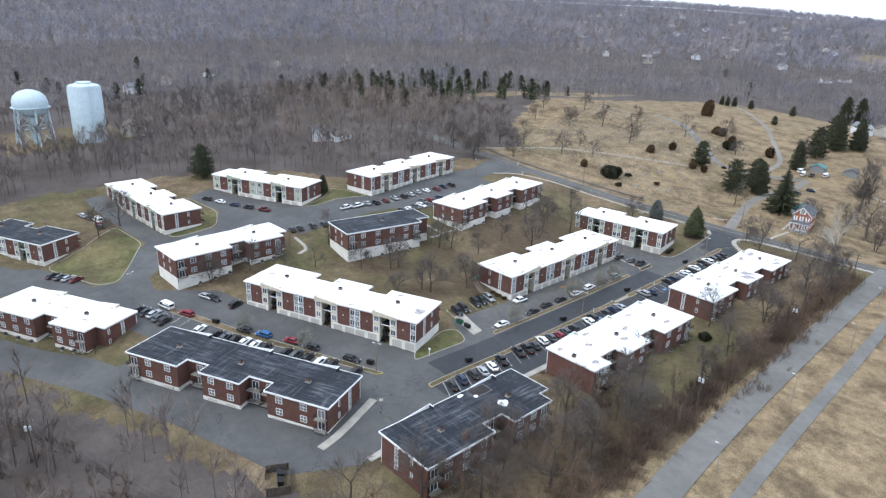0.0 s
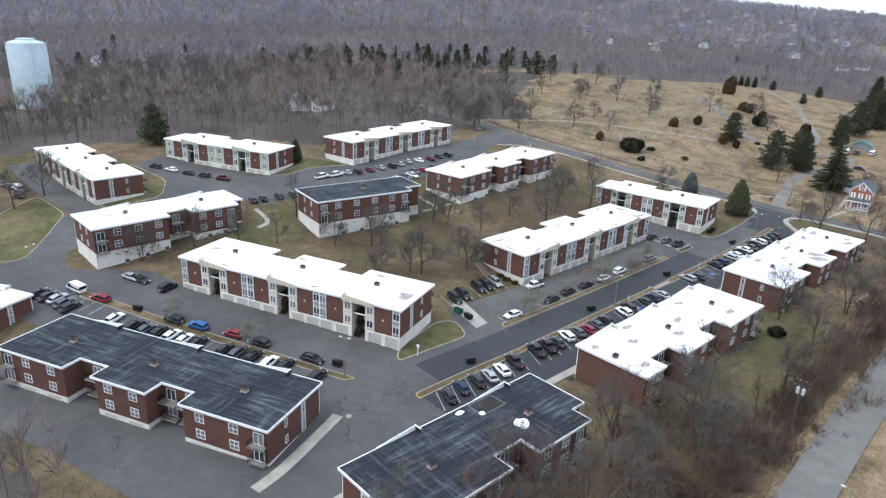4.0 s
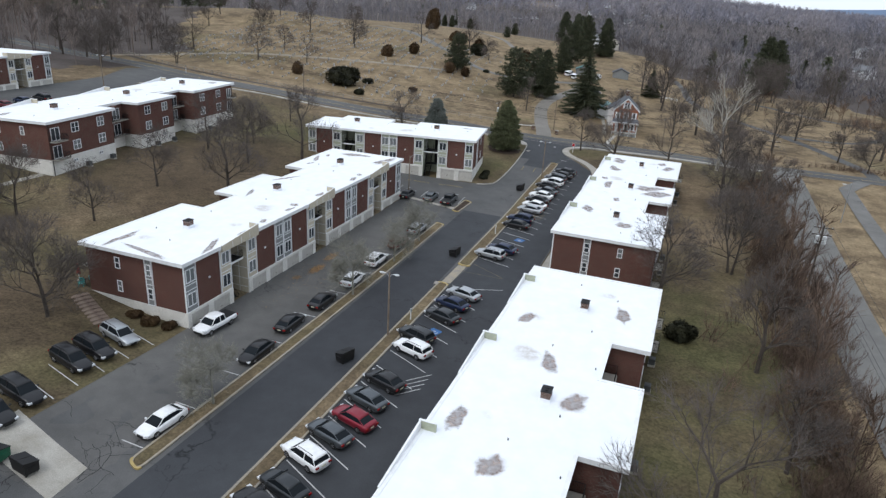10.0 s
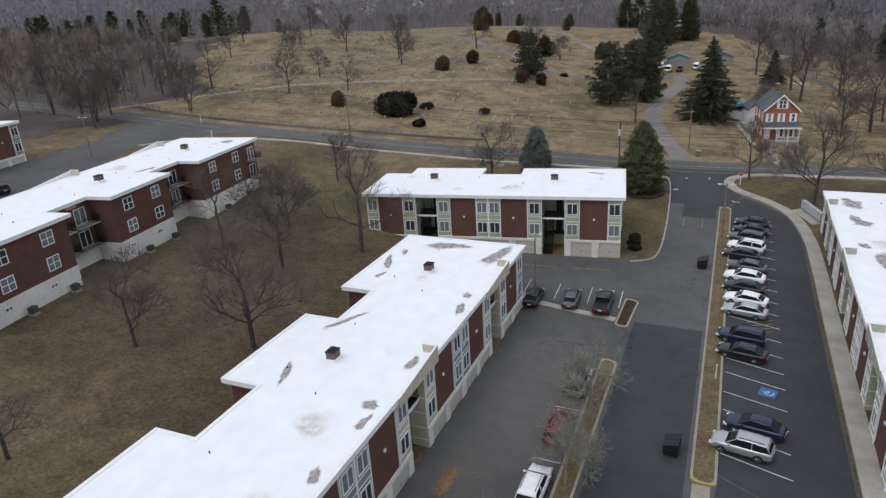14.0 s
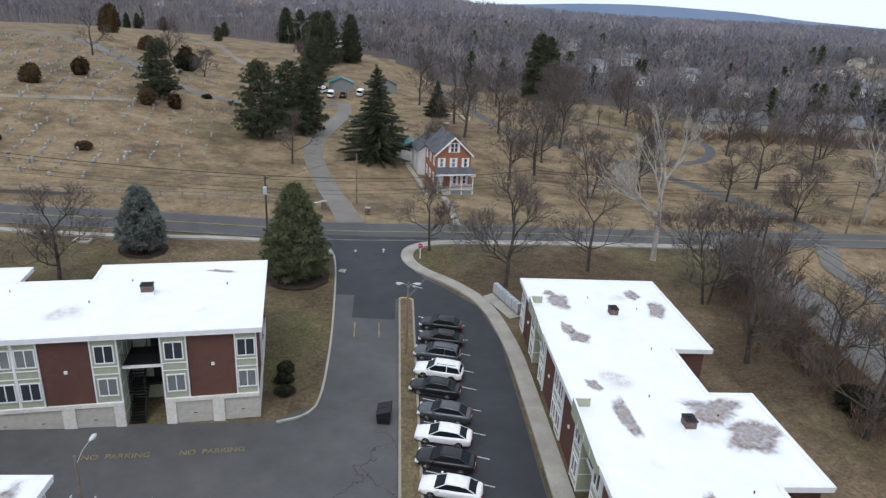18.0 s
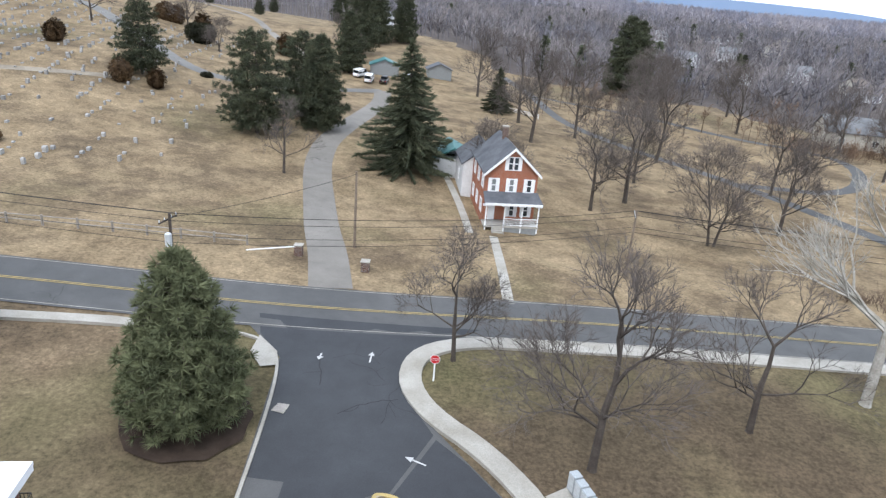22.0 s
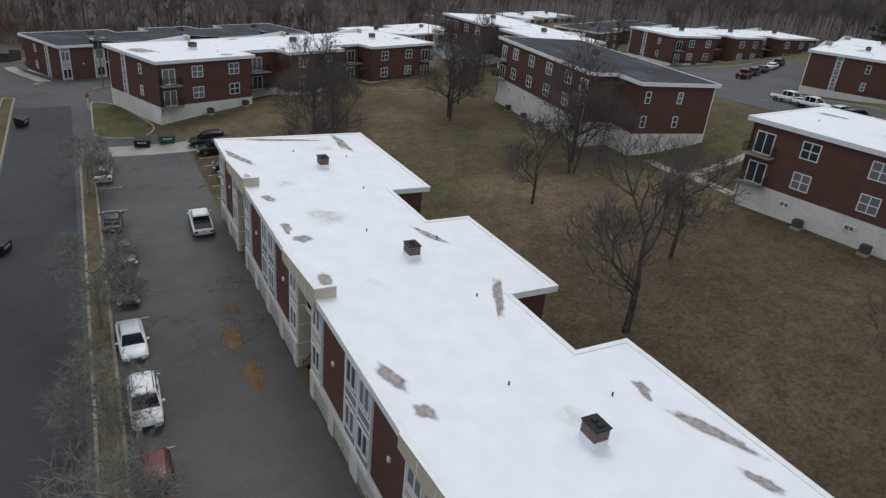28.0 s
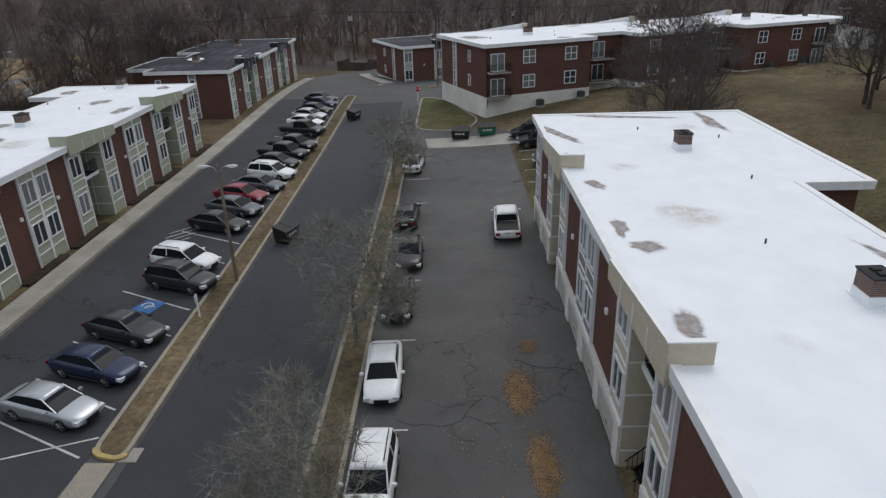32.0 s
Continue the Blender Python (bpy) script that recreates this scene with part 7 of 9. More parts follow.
def gable_body(bm, x0, x1, y0, y1, z0, z1, rise):
    xm = (x0 + x1) / 2
    rows = [[bm.verts.new((x, y, z)) for x, z in ((x0, z0), (x1, z0), (x1, z1), (xm, z1 + rise), (x0, z1))] for y in (y0, y1)]
    for k in range(5):
        bm.faces.new((rows[0][k], rows[0][(k + 1) % 5], rows[1][(k + 1) % 5], rows[1][k]))
    bm.faces.new(rows[0][::-1])
    bm.faces.new(rows[1])
    bmesh.ops.recalc_face_normals(bm, faces=bm.faces[:])


def brick_house():
    z = gz(-97.4, 300.3) - 0.1
    h = thing("brick_house", pose(-100.4, 302.2, z, 0, 0, 8) @ Matrix.Diagonal((0.93, 1.06, 1.27, 1)), "orange brick house with white shutters and porch", "house")
    bm = bmesh.new()
    gable_body(bm, 0, 7.6, 0, 11.0, -1.0, 5.9, 2.5)
    wall_uv(bm)
    part("wall", bm, HOUSE_BRICK, h)
    bm = bmesh.new()
    gable_roof(bm, 0, 7.6, 0, 11.0, 5.95, 2.5)
    roof = part("roof", bm, SLATE, h)
    for s in (-1, 1):
        bm = bmesh.new()
        xa, xb = 3.8 + s * 4.25, 3.8
        vs = [bm.verts.new((x, y, zz)) for y in (-0.46, -0.4) for x, zz in ((xa, 5.48), (xb, 8.38), (xb, 8.68), (xa, 5.78))]
        for f in ((0, 1, 2, 3), (4, 5, 6, 7), (0, 1, 5, 4), (2, 3, 7, 6), (1, 2, 6, 5), (3, 0, 4, 7)):
            bm.faces.new([vs[k] for k in f])
        part("barge_board", bm, TRIM, roof)
    bm = boxes((3.3, 4.1, 6.6, 7.3, 7.6, 9.7))
    wall_uv(bm)
    ch = part("chimney", bm, CHIMNEY_BRICK, h)
    part("cap", boxes((3.22, 4.18, 6.52, 7.38, 9.7, 9.82)), CONCRETE, ch)
    spots = [(1.2, 0, 4.6, 0), (3.8, 0, 4.6, 0), (6.4, 0, 4.6, 0), (3.4, 0, 6.95, 0), (4.2, 0, 6.95, 0), (4.2, 0, 1.9, 0), (6.3, 0, 1.9, 0)] + [(0, y, zz, -90) for y in (2, 5.5, 9) for zz in (1.9, 4.6)] + [(7.6, y, zz, 90) for y in (2, 5.5, 9) for zz in (1.9, 4.6)]
    for x, y, zz, turn in spots:
        add_window("narrow", h, x, y, zz, turn, "white sash window with shutters")
        m = pose(x, y, zz, 0, 0, turn)
        for s in ((-1, 1) if not (6.9 < zz) else (-1 if x < 3.8 else 1,)):
            o = part("shutter", boxes(tuple(sorted((s * 0.4, s * 0.82))) + (-0.06, 0.0, -0.75, 0.75)), TRIM, h)
            o.matrix_basis = m
    part("front_door", boxes((0.7, 1.7, -0.08, 0.0, 0.75, 2.85)), TRIM, h)
    part("porch_floor", boxes((-0.2, 7.8, -2.5, 0, 0.55, 0.72)), CONCRETE, h)
    bm = bmesh.new()
    vs = [bm.verts.new(p) for p in ((-0.4, -2.8, 3.1), (8.0, -2.8, 3.1), (7.8, 0, 3.75), (-0.2, 0, 3.75), (-0.4, -2.8, 3.3), (8.0, -2.8, 3.3), (7.8, 0, 3.9), (-0.2, 0, 3.9))]
    for f in ((3, 2, 1, 0), (4, 5, 6, 7), (0, 1, 5, 4), (1, 2, 6, 5), (2, 3, 7, 6), (3, 0, 4, 7)):
        bm.faces.new([vs[k] for k in f])
    p = part("porch_roof", bm, SLATE, h)
    part("fascia", boxes((-0.35, 7.95, -2.86, -2.8, 3.05, 3.3)), TRIM, p)
    for x in (0.0, 2.7, 5.2, 7.6):
        q = part("porch_post", boxes((x - 0.09, x + 0.09, -2.45, -2.27, 0.0, 3.12)), TRIM, h)
        for s in (-1, 1):
            part("bracket", boxes(tuple(sorted((x + s * 0.09, x + s * 0.5))) + (-2.4, -2.32, 2.85, 3.1)), TRIM, q)
    for x0, x1 in ((2.7, 5.2), (5.2, 7.6)):
        r = part("porch_rail", boxes((x0 + 0.09, x1 - 0.09, -2.4, -2.32, 1.5, 1.58), (x0 + 0.09, x1 - 0.09, -2.4, -2.32, 0.8, 0.86)), TRIM, h)
        for k in range(14):
            x = x0 + 0.2 + (x1 - x0 - 0.4) * k / 13
            part("baluster", boxes((x, x + 0.03, -2.38, -2.34, 0.86, 1.5)), TRIM, r)
        part("lattice", boxes((x0 + 0.1, x1 - 0.1, -2.42, -2.36, -0.3, 0.5)), GREYPANEL, h)
    for k in range(4):
        part("porch_step", boxes((0.9, 2.5, -2.5 - 0.3 * (k + 1), -2.5 - 0.3 * k, -0.4, 0.55 - 0.16 * k)), CONCRETE, h)
    for x in (0.85, 2.5):
        bm = bmesh.new()
        tube(bm, (x, -2.5, 1.5), (x, -3.7, 0.9), 0.03, 0.03, 6)
        tube(bm, (x, -3.7, -0.3), (x, -3.7, 0.9), 0.03, 0.03, 6)
        part("step_rail", bm, STEEL, h)
    # white wing behind, then a low wing under a teal roof
    bm = bmesh.new()
    gable_body(bm, -1.6, 5.6, 11.0, 19.0, -1.0, 4.4, 2.0)
    part("rear_wing", bm, SIDING, h, "white sided rear wing")
    bm = bmesh.new()
    gable_roof(bm, -1.6, 5.6, 11.2, 19.0, 4.45, 2.0, 0.3)
    part("roof", bm, SLATE, h)
    part("teal_wing", boxes((-5.5, 1.5, 19.2, 27.0, -1.0, 3.2)), SIDING, h)
    bm = bmesh.new()
    gable_roof(bm, -5.5, 1.5, 19.2, 27.0, 3.25, 1.3, 0.3)
    part("teal_roof", bm, TEAL, h, "teal metal roof")
    add_window("narrow", h, -1.6, 15, 2.4, -90)


brick_house()
paved(band("house_walk", [(-98.2, 274), (-98.5, 285.5), (-98.9, 296.9)], 1.1, CONCRETE, 0.06), "pale walk from the street to the porch", "path")
paved(band("house_walk", [(-102.0, 297.0), (-103.2, 307.4), (-105.5, 319.4), (-107.7, 328.8)], 1.1, CONCRETE, 0.06), "pale walk beside the brick house", "path")

# sheds at the end of the driveway
for x, y, w, d, hh, roof, label in ((-127.6, 407.8, 8, 7, 2.8, TEAL, "grey shed with a green metal roof"), (-112.3, 415.6, 7, 6, 2.8, SLATE, "grey garage beside the driveway's end")):
    s = thing("shed", pose(x, y, gz(x, y) - 0.1, 0, 0, 8), label, "shed", "sheds")
    bm = bmesh.new()
    gable_body(bm, -w / 2, w / 2, 0, d, -0.5, hh, 1.6)
    part("wall", bm, GREYPANEL, s)
    bm = bmesh.new()
    gable_roof(bm, -w / 2, w / 2, 0, d, hh + 0.03, 1.6)
    part("roof", bm, roof, s)
    for k in (-1, 1):
        part("shed_door", boxes((k * w / 4 - 1.2, k * w / 4 + 1.2, -0.06, 0, 0, 2.4)), GREYPANEL, s)


# ---- water tower and tank ----
PALE_BLUE = rough_surface("pale_blue_tank_paint", (0.45, 0.55, 0.6), (0.56, 0.66, 0.71), 0.1, 1.5, 0.5, 0.05)


def water_tower(x, y):
    t = thing("water_tower", pose(x, y, gz(x, y) - 0.5) @ Matrix.Diagonal((1.15, 1.15, 1.06, 1)), "pale blue water tower on steel legs", "water tower")
    bm = bmesh.new()
    prof = [(1.2, 13.5), (4.0, 14.2), (6.2, 16.0), (7.2, 18.6), (7.3, 21.0), (6.6, 23.6), (4.6, 25.6), (2.2, 26.6), (0.4, 26.9)]
    loft(bm, [[(r * math.cos(6.2832 * k / 24), r * math.sin(6.2832 * k / 24), z) for k in range(24)] for r, z in prof])
    part("tank", smooth_mesh("tank", bm, PALE_BLUE, flat=0.9), None, t)
    bm = bmesh.new()
    loft(bm, [[(r * math.cos(6.2832 * k / 24), r * math.sin(6.2832 * k / 24), z) for k in range(24)] for r, z in ((7.2, 18.2), (8.1, 18.25), (8.1, 18.5), (7.2, 18.5))], ends=False)
    part("walkway", bm, PALE_BLUE, t)
    bm = bmesh.new()
    tube(bm, (0, 0, -0.5), (0, 0, 13.8), 1.1, 1.1, 14)
    part("riser", bm, PALE_BLUE, t)
    n = 6
    feet = [Vector((8.2 * math.cos(6.2832 * k / n), 8.2 * math.sin(6.2832 * k / n), -0.5)) for k in range(n)]
    tops = [Vector((6.9 * math.cos(6.2832 * k / n), 6.9 * math.sin(6.2832 * k / n), 17.6)) for k in range(n)]
    for k in range(n):
        bm = bmesh.new()
        tube(bm, feet[k], tops[k], 0.4, 0.4, 10)
        part("leg", bm, PALE_BLUE, t)
        for a, b in ((0.05, 0.5), (0.5, 0.95)):
            for p, q in ((k, (k + 1) % n), ((k + 1) % n, k)):
                bm = bmesh.new()
                tube(bm, feet[p].lerp(tops[p], a), feet[q].lerp(tops[q], b), 0.1, 0.1, 5)
                part("brace", bm, PALE_BLUE, t)
        bm = bmesh.new()
        tube(bm, feet[k].lerp(tops[k], 0.5), feet[(k + 1) % n].lerp(tops[(k + 1) % n], 0.5), 0.15, 0.15, 6)
        part("strut", bm, PALE_BLUE, t)


water_tower(-405, 77.5)
t = thing("storage_tank", pose(-396, 102, gz(-396, 102) - 0.5) @ Matrix.Diagonal((1.12, 1.12, 0.98, 1)), "tall pale blue cylindrical water tank", "water tank")
bm = bmesh.new()
prof = [(7.4, -0.5), (7.4, 28.5), (6.6, 30.6), (3.4, 31.6), (3.4, 32.3), (0.3, 32.4)]
loft(bm, [[(r * math.cos(6.2832 * k / 32), r * math.sin(6.2832 * k / 32), z) for k in range(32)] for r, z in prof])
part("shell", smooth_mesh("shell", bm, PALE_BLUE, flat=0.4), None, t)
bm = bmesh.new()
for k in range(24):
    a, b = 6.2832 * k / 24, 6.2832 * (k + 1) / 24
    for z in (29.4, 30.2):
        tube(bm, (7.3 * math.cos(a), 7.3 * math.sin(a), z), (7.3 * math.cos(b), 7.3 * math.sin(b), z), 0.06, 0.06, 4, 0, False)
    tube(bm, (7.3 * math.cos(a), 7.3 * math.sin(a), 28.5), (7.3 * math.cos(a), 7.3 * math.sin(a), 30.2), 0.05, 0.05, 4, 0, False)
part("roof_railing", bm, PALE_BLUE, t)
bm = bmesh.new()
for s in (-0.25, 0.25):
    tube(bm, (7.5, s, 0), (7.5, s, 29), 0.05, 0.05, 4)
for k in range(40):
    tube(bm, (7.5, -0.25, 0.7 * k + 0.5), (7.5, 0.25, 0.7 * k + 0.5), 0.03, 0.03, 4)
part("ladder", bm, PALE_BLUE, t)


# ---- headstones, too many to count ----
def headstones():
    rng = np.random.default_rng(8)
    verts, faces = [], []

    def stone(x, y, z, w, d, h, a, round_top):
        c, s = math.cos(a), math.sin(a)
        prof = [(-w, -0.2), (w, -0.2), (w, h * 0.75), (w * 0.6, h), (-w * 0.6, h), (-w, h * 0.75)] if round_top else [(-w, -0.2), (w, -0.2), (w, h), (-w, h)]
        base = len(verts)
        tilt = rng.normal(0, 0.05)
        for dd in (-d, d):
            for px, pz in prof:
                q = dd + tilt * pz
                verts.append((x + px * c - q * s, y + px * s + q * c, z + pz))
        n = len(prof)
        faces.append(tuple(range(base, base + n)))
        faces.append(tuple(range(base + 2 * n - 1, base + n - 1, -1)))
        for k in range(n):
            faces.append((base + (k + 1) % n, base + k, base + n + k, base + n + (k + 1) % n))
    rows = []
    for k in range(26):
        x = -142 - 4.6 * k
        for j in range(60):
            y = 284 + 2.3 * j + rng.normal(0, 0.7)
            u = (y - 284) / 130
            px = x - 26 * u + rng.normal(0, 0.35)
            rows.append((px, y))
    for x, y in rows:
        nn = noise.noise((x / 22, y / 22, 1.0))
        edge = 281 + max(0, (-150 - x)) * 0.02
        thick = 0.55 + 0.9 * nn + (0.22 if x < -175 else 0) + (0.25 if x < -200 and y > 300 else 0)
        if x > -158 and y < 300 or y < edge or x > -150 and y > 330 or rng.random() > thick or x < -300 or (x > -165 and y > 352):
            continue
        big = rng.random()
        stone(x, y, gz(x, y), rng.uniform(0.22, 0.44) * (1.3 if big > 0.85 else 1), rng.uniform(0.12, 0.26), rng.uniform(0.12, 0.8) * (1.5 if big > 0.92 else 1), 1.57 + 0.2 + rng.normal(0, 0.06), rng.random() < 0.5)
    me = bpy.data.meshes.new("headstones")
    me.from_pydata(verts, [], faces)
    me.materials.append(STONE)
    tagged(new("headstones", me), "rows of weathered pale headstones on the slope", "headstones", kind="stuff")


headstones()


# ---- houses further off ----
def house_proto(w, d, hh, rise, wall, roof, label):
    h = thing("house", pose(0, 0, -500), label, "house", "distant houses")
    bm = bmesh.new()
    gable_body(bm, -w / 2, w / 2, -d / 2, d / 2, -1.5, hh, rise)
    part("wall", bm, wall, h)
    bm = bmesh.new()
    gable_roof(bm, -w / 2, w / 2, -d / 2, d / 2, hh + 0.03, rise, 0.4, 0.2)
    part("roof", bm, roof, h)
    for y, turn in ((-d / 2, 0), (d / 2, 180)):
        for x in (w / 4,):
            o = part("window", FAR_PANE, None, h)
            o.matrix_basis = pose(x, y, 4.2 if hh > 4 else 1.6, 0, 0, turn)
    return h


ROOF_GREY = rough_surface("grey_shingle_roof", (0.12, 0.125, 0.135), (0.22, 0.225, 0.235), 0.3, 4.0, 0.85, 0.2)
ROOF_BROWN = rough_surface("brown_shingle_roof", (0.1, 0.08, 0.07), (0.17, 0.14, 0.12), 0.3, 4.0, 0.85, 0.2)
BEIGE = rough_surface("beige_siding", (0.42, 0.39, 0.33), (0.55, 0.52, 0.46), 0.3, 4.0, 0.8, 0.1)
FAR_PANE = mesh_of("window", boxes((-0.5, 0.5, -0.05, 0.05, -0.75, 0.75)), CAR_GLASS)
HOUSES = [house_proto(9, 12, 5.6, 3.0, SIDING, ROOF_GREY, "white sided house among the trees"), house_proto(11, 9, 5.4, 2.8, BEIGE, ROOF_BROWN, "beige sided house among the trees"), house_proto(8, 14, 3.2, 2.4, SIDING, ROOF_BROWN, "low white house among the trees")]
used = set()
spots = []
hr = random.Random(21)
for k in range(52):
    d, b = hr.uniform(1000, 1900), radians(hr.uniform(7, 36))
    spots.append((-2 - d * math.sin(b), -2 + d * math.cos(b)))
for k in range(42):
    d, b = hr.uniform(380, 1100), radians(hr.uniform(12, 44))
    spots.append((-90 + d * math.sin(b), 200 + d * math.cos(b)))
for k in range(4):
    d, b = hr.uniform(420, 700), radians(hr.uniform(50, 85))
    spots.append((-150 - d * math.sin(b), 100 + d * math.cos(b)))
spots += [(-320, 212), (-326, 204), (-396, 124), (-404, 131), (-150, 560), (-140, 575)]
for k, (x, y) in enumerate(spots):
    m = pose(x, y, float(sheet_height(np.array([x]), np.array([y]))[0]), 0, 0, hr.uniform(0, 180))
    i = k % 3
    if i in used:
        copy_thing(HOUSES[i], m)
    else:
        used.add(i)
        HOUSES[i].matrix_world = m


def long_house(x, y, turn, n, label):
    z = float(sheet_height(np.array([x]), np.array([y]))[0])
    h = thing("long_house", pose(x, y, z, 0, 0, turn), label, "house", "distant houses")
    bm = bmesh.new()
    gable_body(bm, -5.5, 5.5, 0, 8.5 * n, -1, 4.6, 3.6)
    part("wall", bm, BEIGE, h)
    bm = bmesh.new()
    gable_roof(bm, -5.5, 5.5, 0, 8.5 * n, 4.65, 3.6)
    part("roof", bm, ROOF_GREY, h)
    for k in range(n):
        y0 = 8.5 * k + 4
        d = bmesh.new()
        gable_body(d, y0 - 0.9, y0 + 0.9, -4.2, -1.6, 5.0, 6.6, 0.9)
        o = part("dormer", d, SIDING, h)
        o.matrix_basis = Matrix(((0, -1, 0, 0), (1, 0, 0, 0), (0, 0, 1, 0), (0, 0, 0, 1)))
        add_window("slider", h, 5.5, y0, 2.2, 90)
        add_window("slider", h, -5.5, y0, 2.2, -90)
    return h


long_house(22, 404, 80, 3, "long beige house with a grey dormered roof"), long_house(58, 404, 78, 2, "long beige house with a grey dormered roof")


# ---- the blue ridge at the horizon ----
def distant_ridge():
    # The ridge's haze is painted: blue put straight into its base colour.
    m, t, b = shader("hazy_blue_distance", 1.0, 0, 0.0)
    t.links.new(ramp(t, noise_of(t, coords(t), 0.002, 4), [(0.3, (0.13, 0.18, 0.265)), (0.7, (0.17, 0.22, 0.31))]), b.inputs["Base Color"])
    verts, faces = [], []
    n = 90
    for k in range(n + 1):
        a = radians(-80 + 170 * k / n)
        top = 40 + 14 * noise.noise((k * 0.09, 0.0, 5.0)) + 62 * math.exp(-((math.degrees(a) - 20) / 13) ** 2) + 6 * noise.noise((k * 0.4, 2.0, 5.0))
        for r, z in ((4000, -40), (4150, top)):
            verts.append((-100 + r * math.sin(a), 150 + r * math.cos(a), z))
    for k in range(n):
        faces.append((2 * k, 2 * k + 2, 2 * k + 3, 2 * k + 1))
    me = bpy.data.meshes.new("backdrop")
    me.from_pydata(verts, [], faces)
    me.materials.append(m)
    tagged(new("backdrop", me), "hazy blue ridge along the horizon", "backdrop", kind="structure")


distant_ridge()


# ---- plants ----
def limb(bm, a, d, length, r, depth, rng, spread, mat_trunk=0, mat_twig=1, sides=6, droop=0.0, kids=(2, 3), thin=0.009, fine=6):
    """One branch in two bent pieces, and those that grow from it."""
    mid = a + d * length * 0.5 + Vector((rng.uniform(-1, 1), rng.uniform(-1, 1), rng.uniform(-0.5, 0.7))) * length * 0.06
    d2 = (d + Vector((rng.uniform(-1, 1), rng.uniform(-1, 1), rng.uniform(-0.4, 0.8) - droop)) * 0.22).normalized()
    end = mid + d2 * length * 0.5
    mat = mat_trunk if r > 0.035 else mat_twig
    s = max(3, sides)
    tube(bm, a, mid, r, r * 0.8, s, mat, False)
    tube(bm, mid, end, r * 0.8, r * 0.62, s, mat, False)
    if depth <= 1:
        for _ in range(fine if depth == 0 else fine // 2):
            q = mid.lerp(end, rng.random()) if depth == 0 else a.lerp(end, rng.random())
            dd = (d2 + Vector((rng.uniform(-1, 1), rng.uniform(-1, 1), rng.uniform(-0.5, 0.8))) * 0.8).normalized()
            w = dd.orthogonal().normalized()
            w.rotate(Matrix.Rotation(rng.uniform(0, 6.28), 3, dd).to_quaternion())
            w *= 0.011
            bm.faces.new([bm.verts.new(v) for v in (q - w, q + w, q + dd * rng.uniform(0.45, 1.0))]).material_index = mat_twig
    if depth == 0:
        return
    for p, dd, n in ((end, d2, rng.randint(*kids)), (mid, d, 1 if rng.random() < 0.75 else 0)):
        turn = rng.uniform(0, 6.28)
        for k in range(n):
            ang = spread * rng.uniform(0.55, 1.25)
            around = turn + 6.28 * k / max(n, 1) + rng.uniform(-0.5, 0.5)
            side = dd.orthogonal().normalized()
            side.rotate(Matrix.Rotation(around, 3, dd).to_quaternion())
            nd = (dd * math.cos(ang) + side * math.sin(ang) + Vector((0, 0, 0.12 - droop))).normalized()
            limb(bm, p, nd, length * rng.uniform(0.6, 0.82), max(thin, r * rng.uniform(0.5, 0.66)), depth - 1, rng, spread, mat_trunk, mat_twig, sides - 1, droop, kids, thin)


def bare_tree_meshes(seed, height, spread, depth=5, kids=(2, 3), bark=None, stem=0.3, multi=1):
    rng = random.Random(seed)
    trunk, crown = bmesh.new(), bmesh.new()
    for k in range(multi):
        lean = Vector((rng.uniform(-1, 1), rng.uniform(-1, 1), 0)) * (0.06 if multi == 1 else 0.28)
        r = height * 0.019 / multi ** 0.5
        foot = Vector((lean.x * 1.2, lean.y * 1.2, -0.25)) if multi > 1 else Vector((0, 0, -0.25))
        top = Vector((lean.x * height * stem, lean.y * height * stem, height * stem))
        tube(trunk, foot, foot + Vector((0, 0, 0.5)), r * 1.5, r * 1.08, 8, 0, False)
        tube(trunk, foot + Vector((0, 0, 0.5)), top, r * 1.08, r * 0.85, 8, 0, False)
        limb(crown, top, (lean + Vector((0, 0, 1))).normalized(), height * 0.26, r * 0.85, depth, rng, spread, 0, 1, 6, 0.0, kids)
        for i in range(4):
            a = rng.uniform(0, 6.28)
            p = foot.lerp(top, rng.uniform(0.7, 1.0))
            limb(crown, p, Vector((math.cos(a), math.sin(a), rng.uniform(0.35, 0.8))).normalized(), height * 0.2, r * 0.45, depth - 1, rng, spread, 0, 1, 5, 0.0, kids)
    return mesh_of("trunk", trunk, bark or BARK), mesh_of("crown", crown, bark or BARK, TWIG if bark is None else bark)


TREES = [bare_tree_meshes(11, 11, 0.66), bare_tree_meshes(23, 12, 0.6), bare_tree_meshes(37, 10, 0.76), bare_tree_meshes(41, 13, 0.55), bare_tree_meshes(59, 11.5, 0.62, 5, (2, 3), None, 0.2, 2)]
LOW_TREES = [bare_tree_meshes(71, 6.4, 1.0, 5, (2, 3), LICHEN_BARK, 0.36), bare_tree_meshes(73, 6.2, 1.05, 5, (2, 3), LICHEN_BARK, 0.35)]
SYCAMORE = bare_tree_meshes(83, 19, 0.42, 5, (2, 2), PALE_BARK, 0.35)


def plant(meshes, x, y, size=1.0, turn=None, label="leafless deciduous tree on the lawn", name="bare_tree", group="bare trees"):
    t = thing(name, pose(x, y, gz(x, y), 0, 0, random.uniform(0, 360) if turn is None else turn) @ Matrix.Diagonal((size, size, size, 1)), label, "tree", group)
    for n, me in zip(("trunk", "crown"), meshes):
        part(n, me, None, t)
    return t


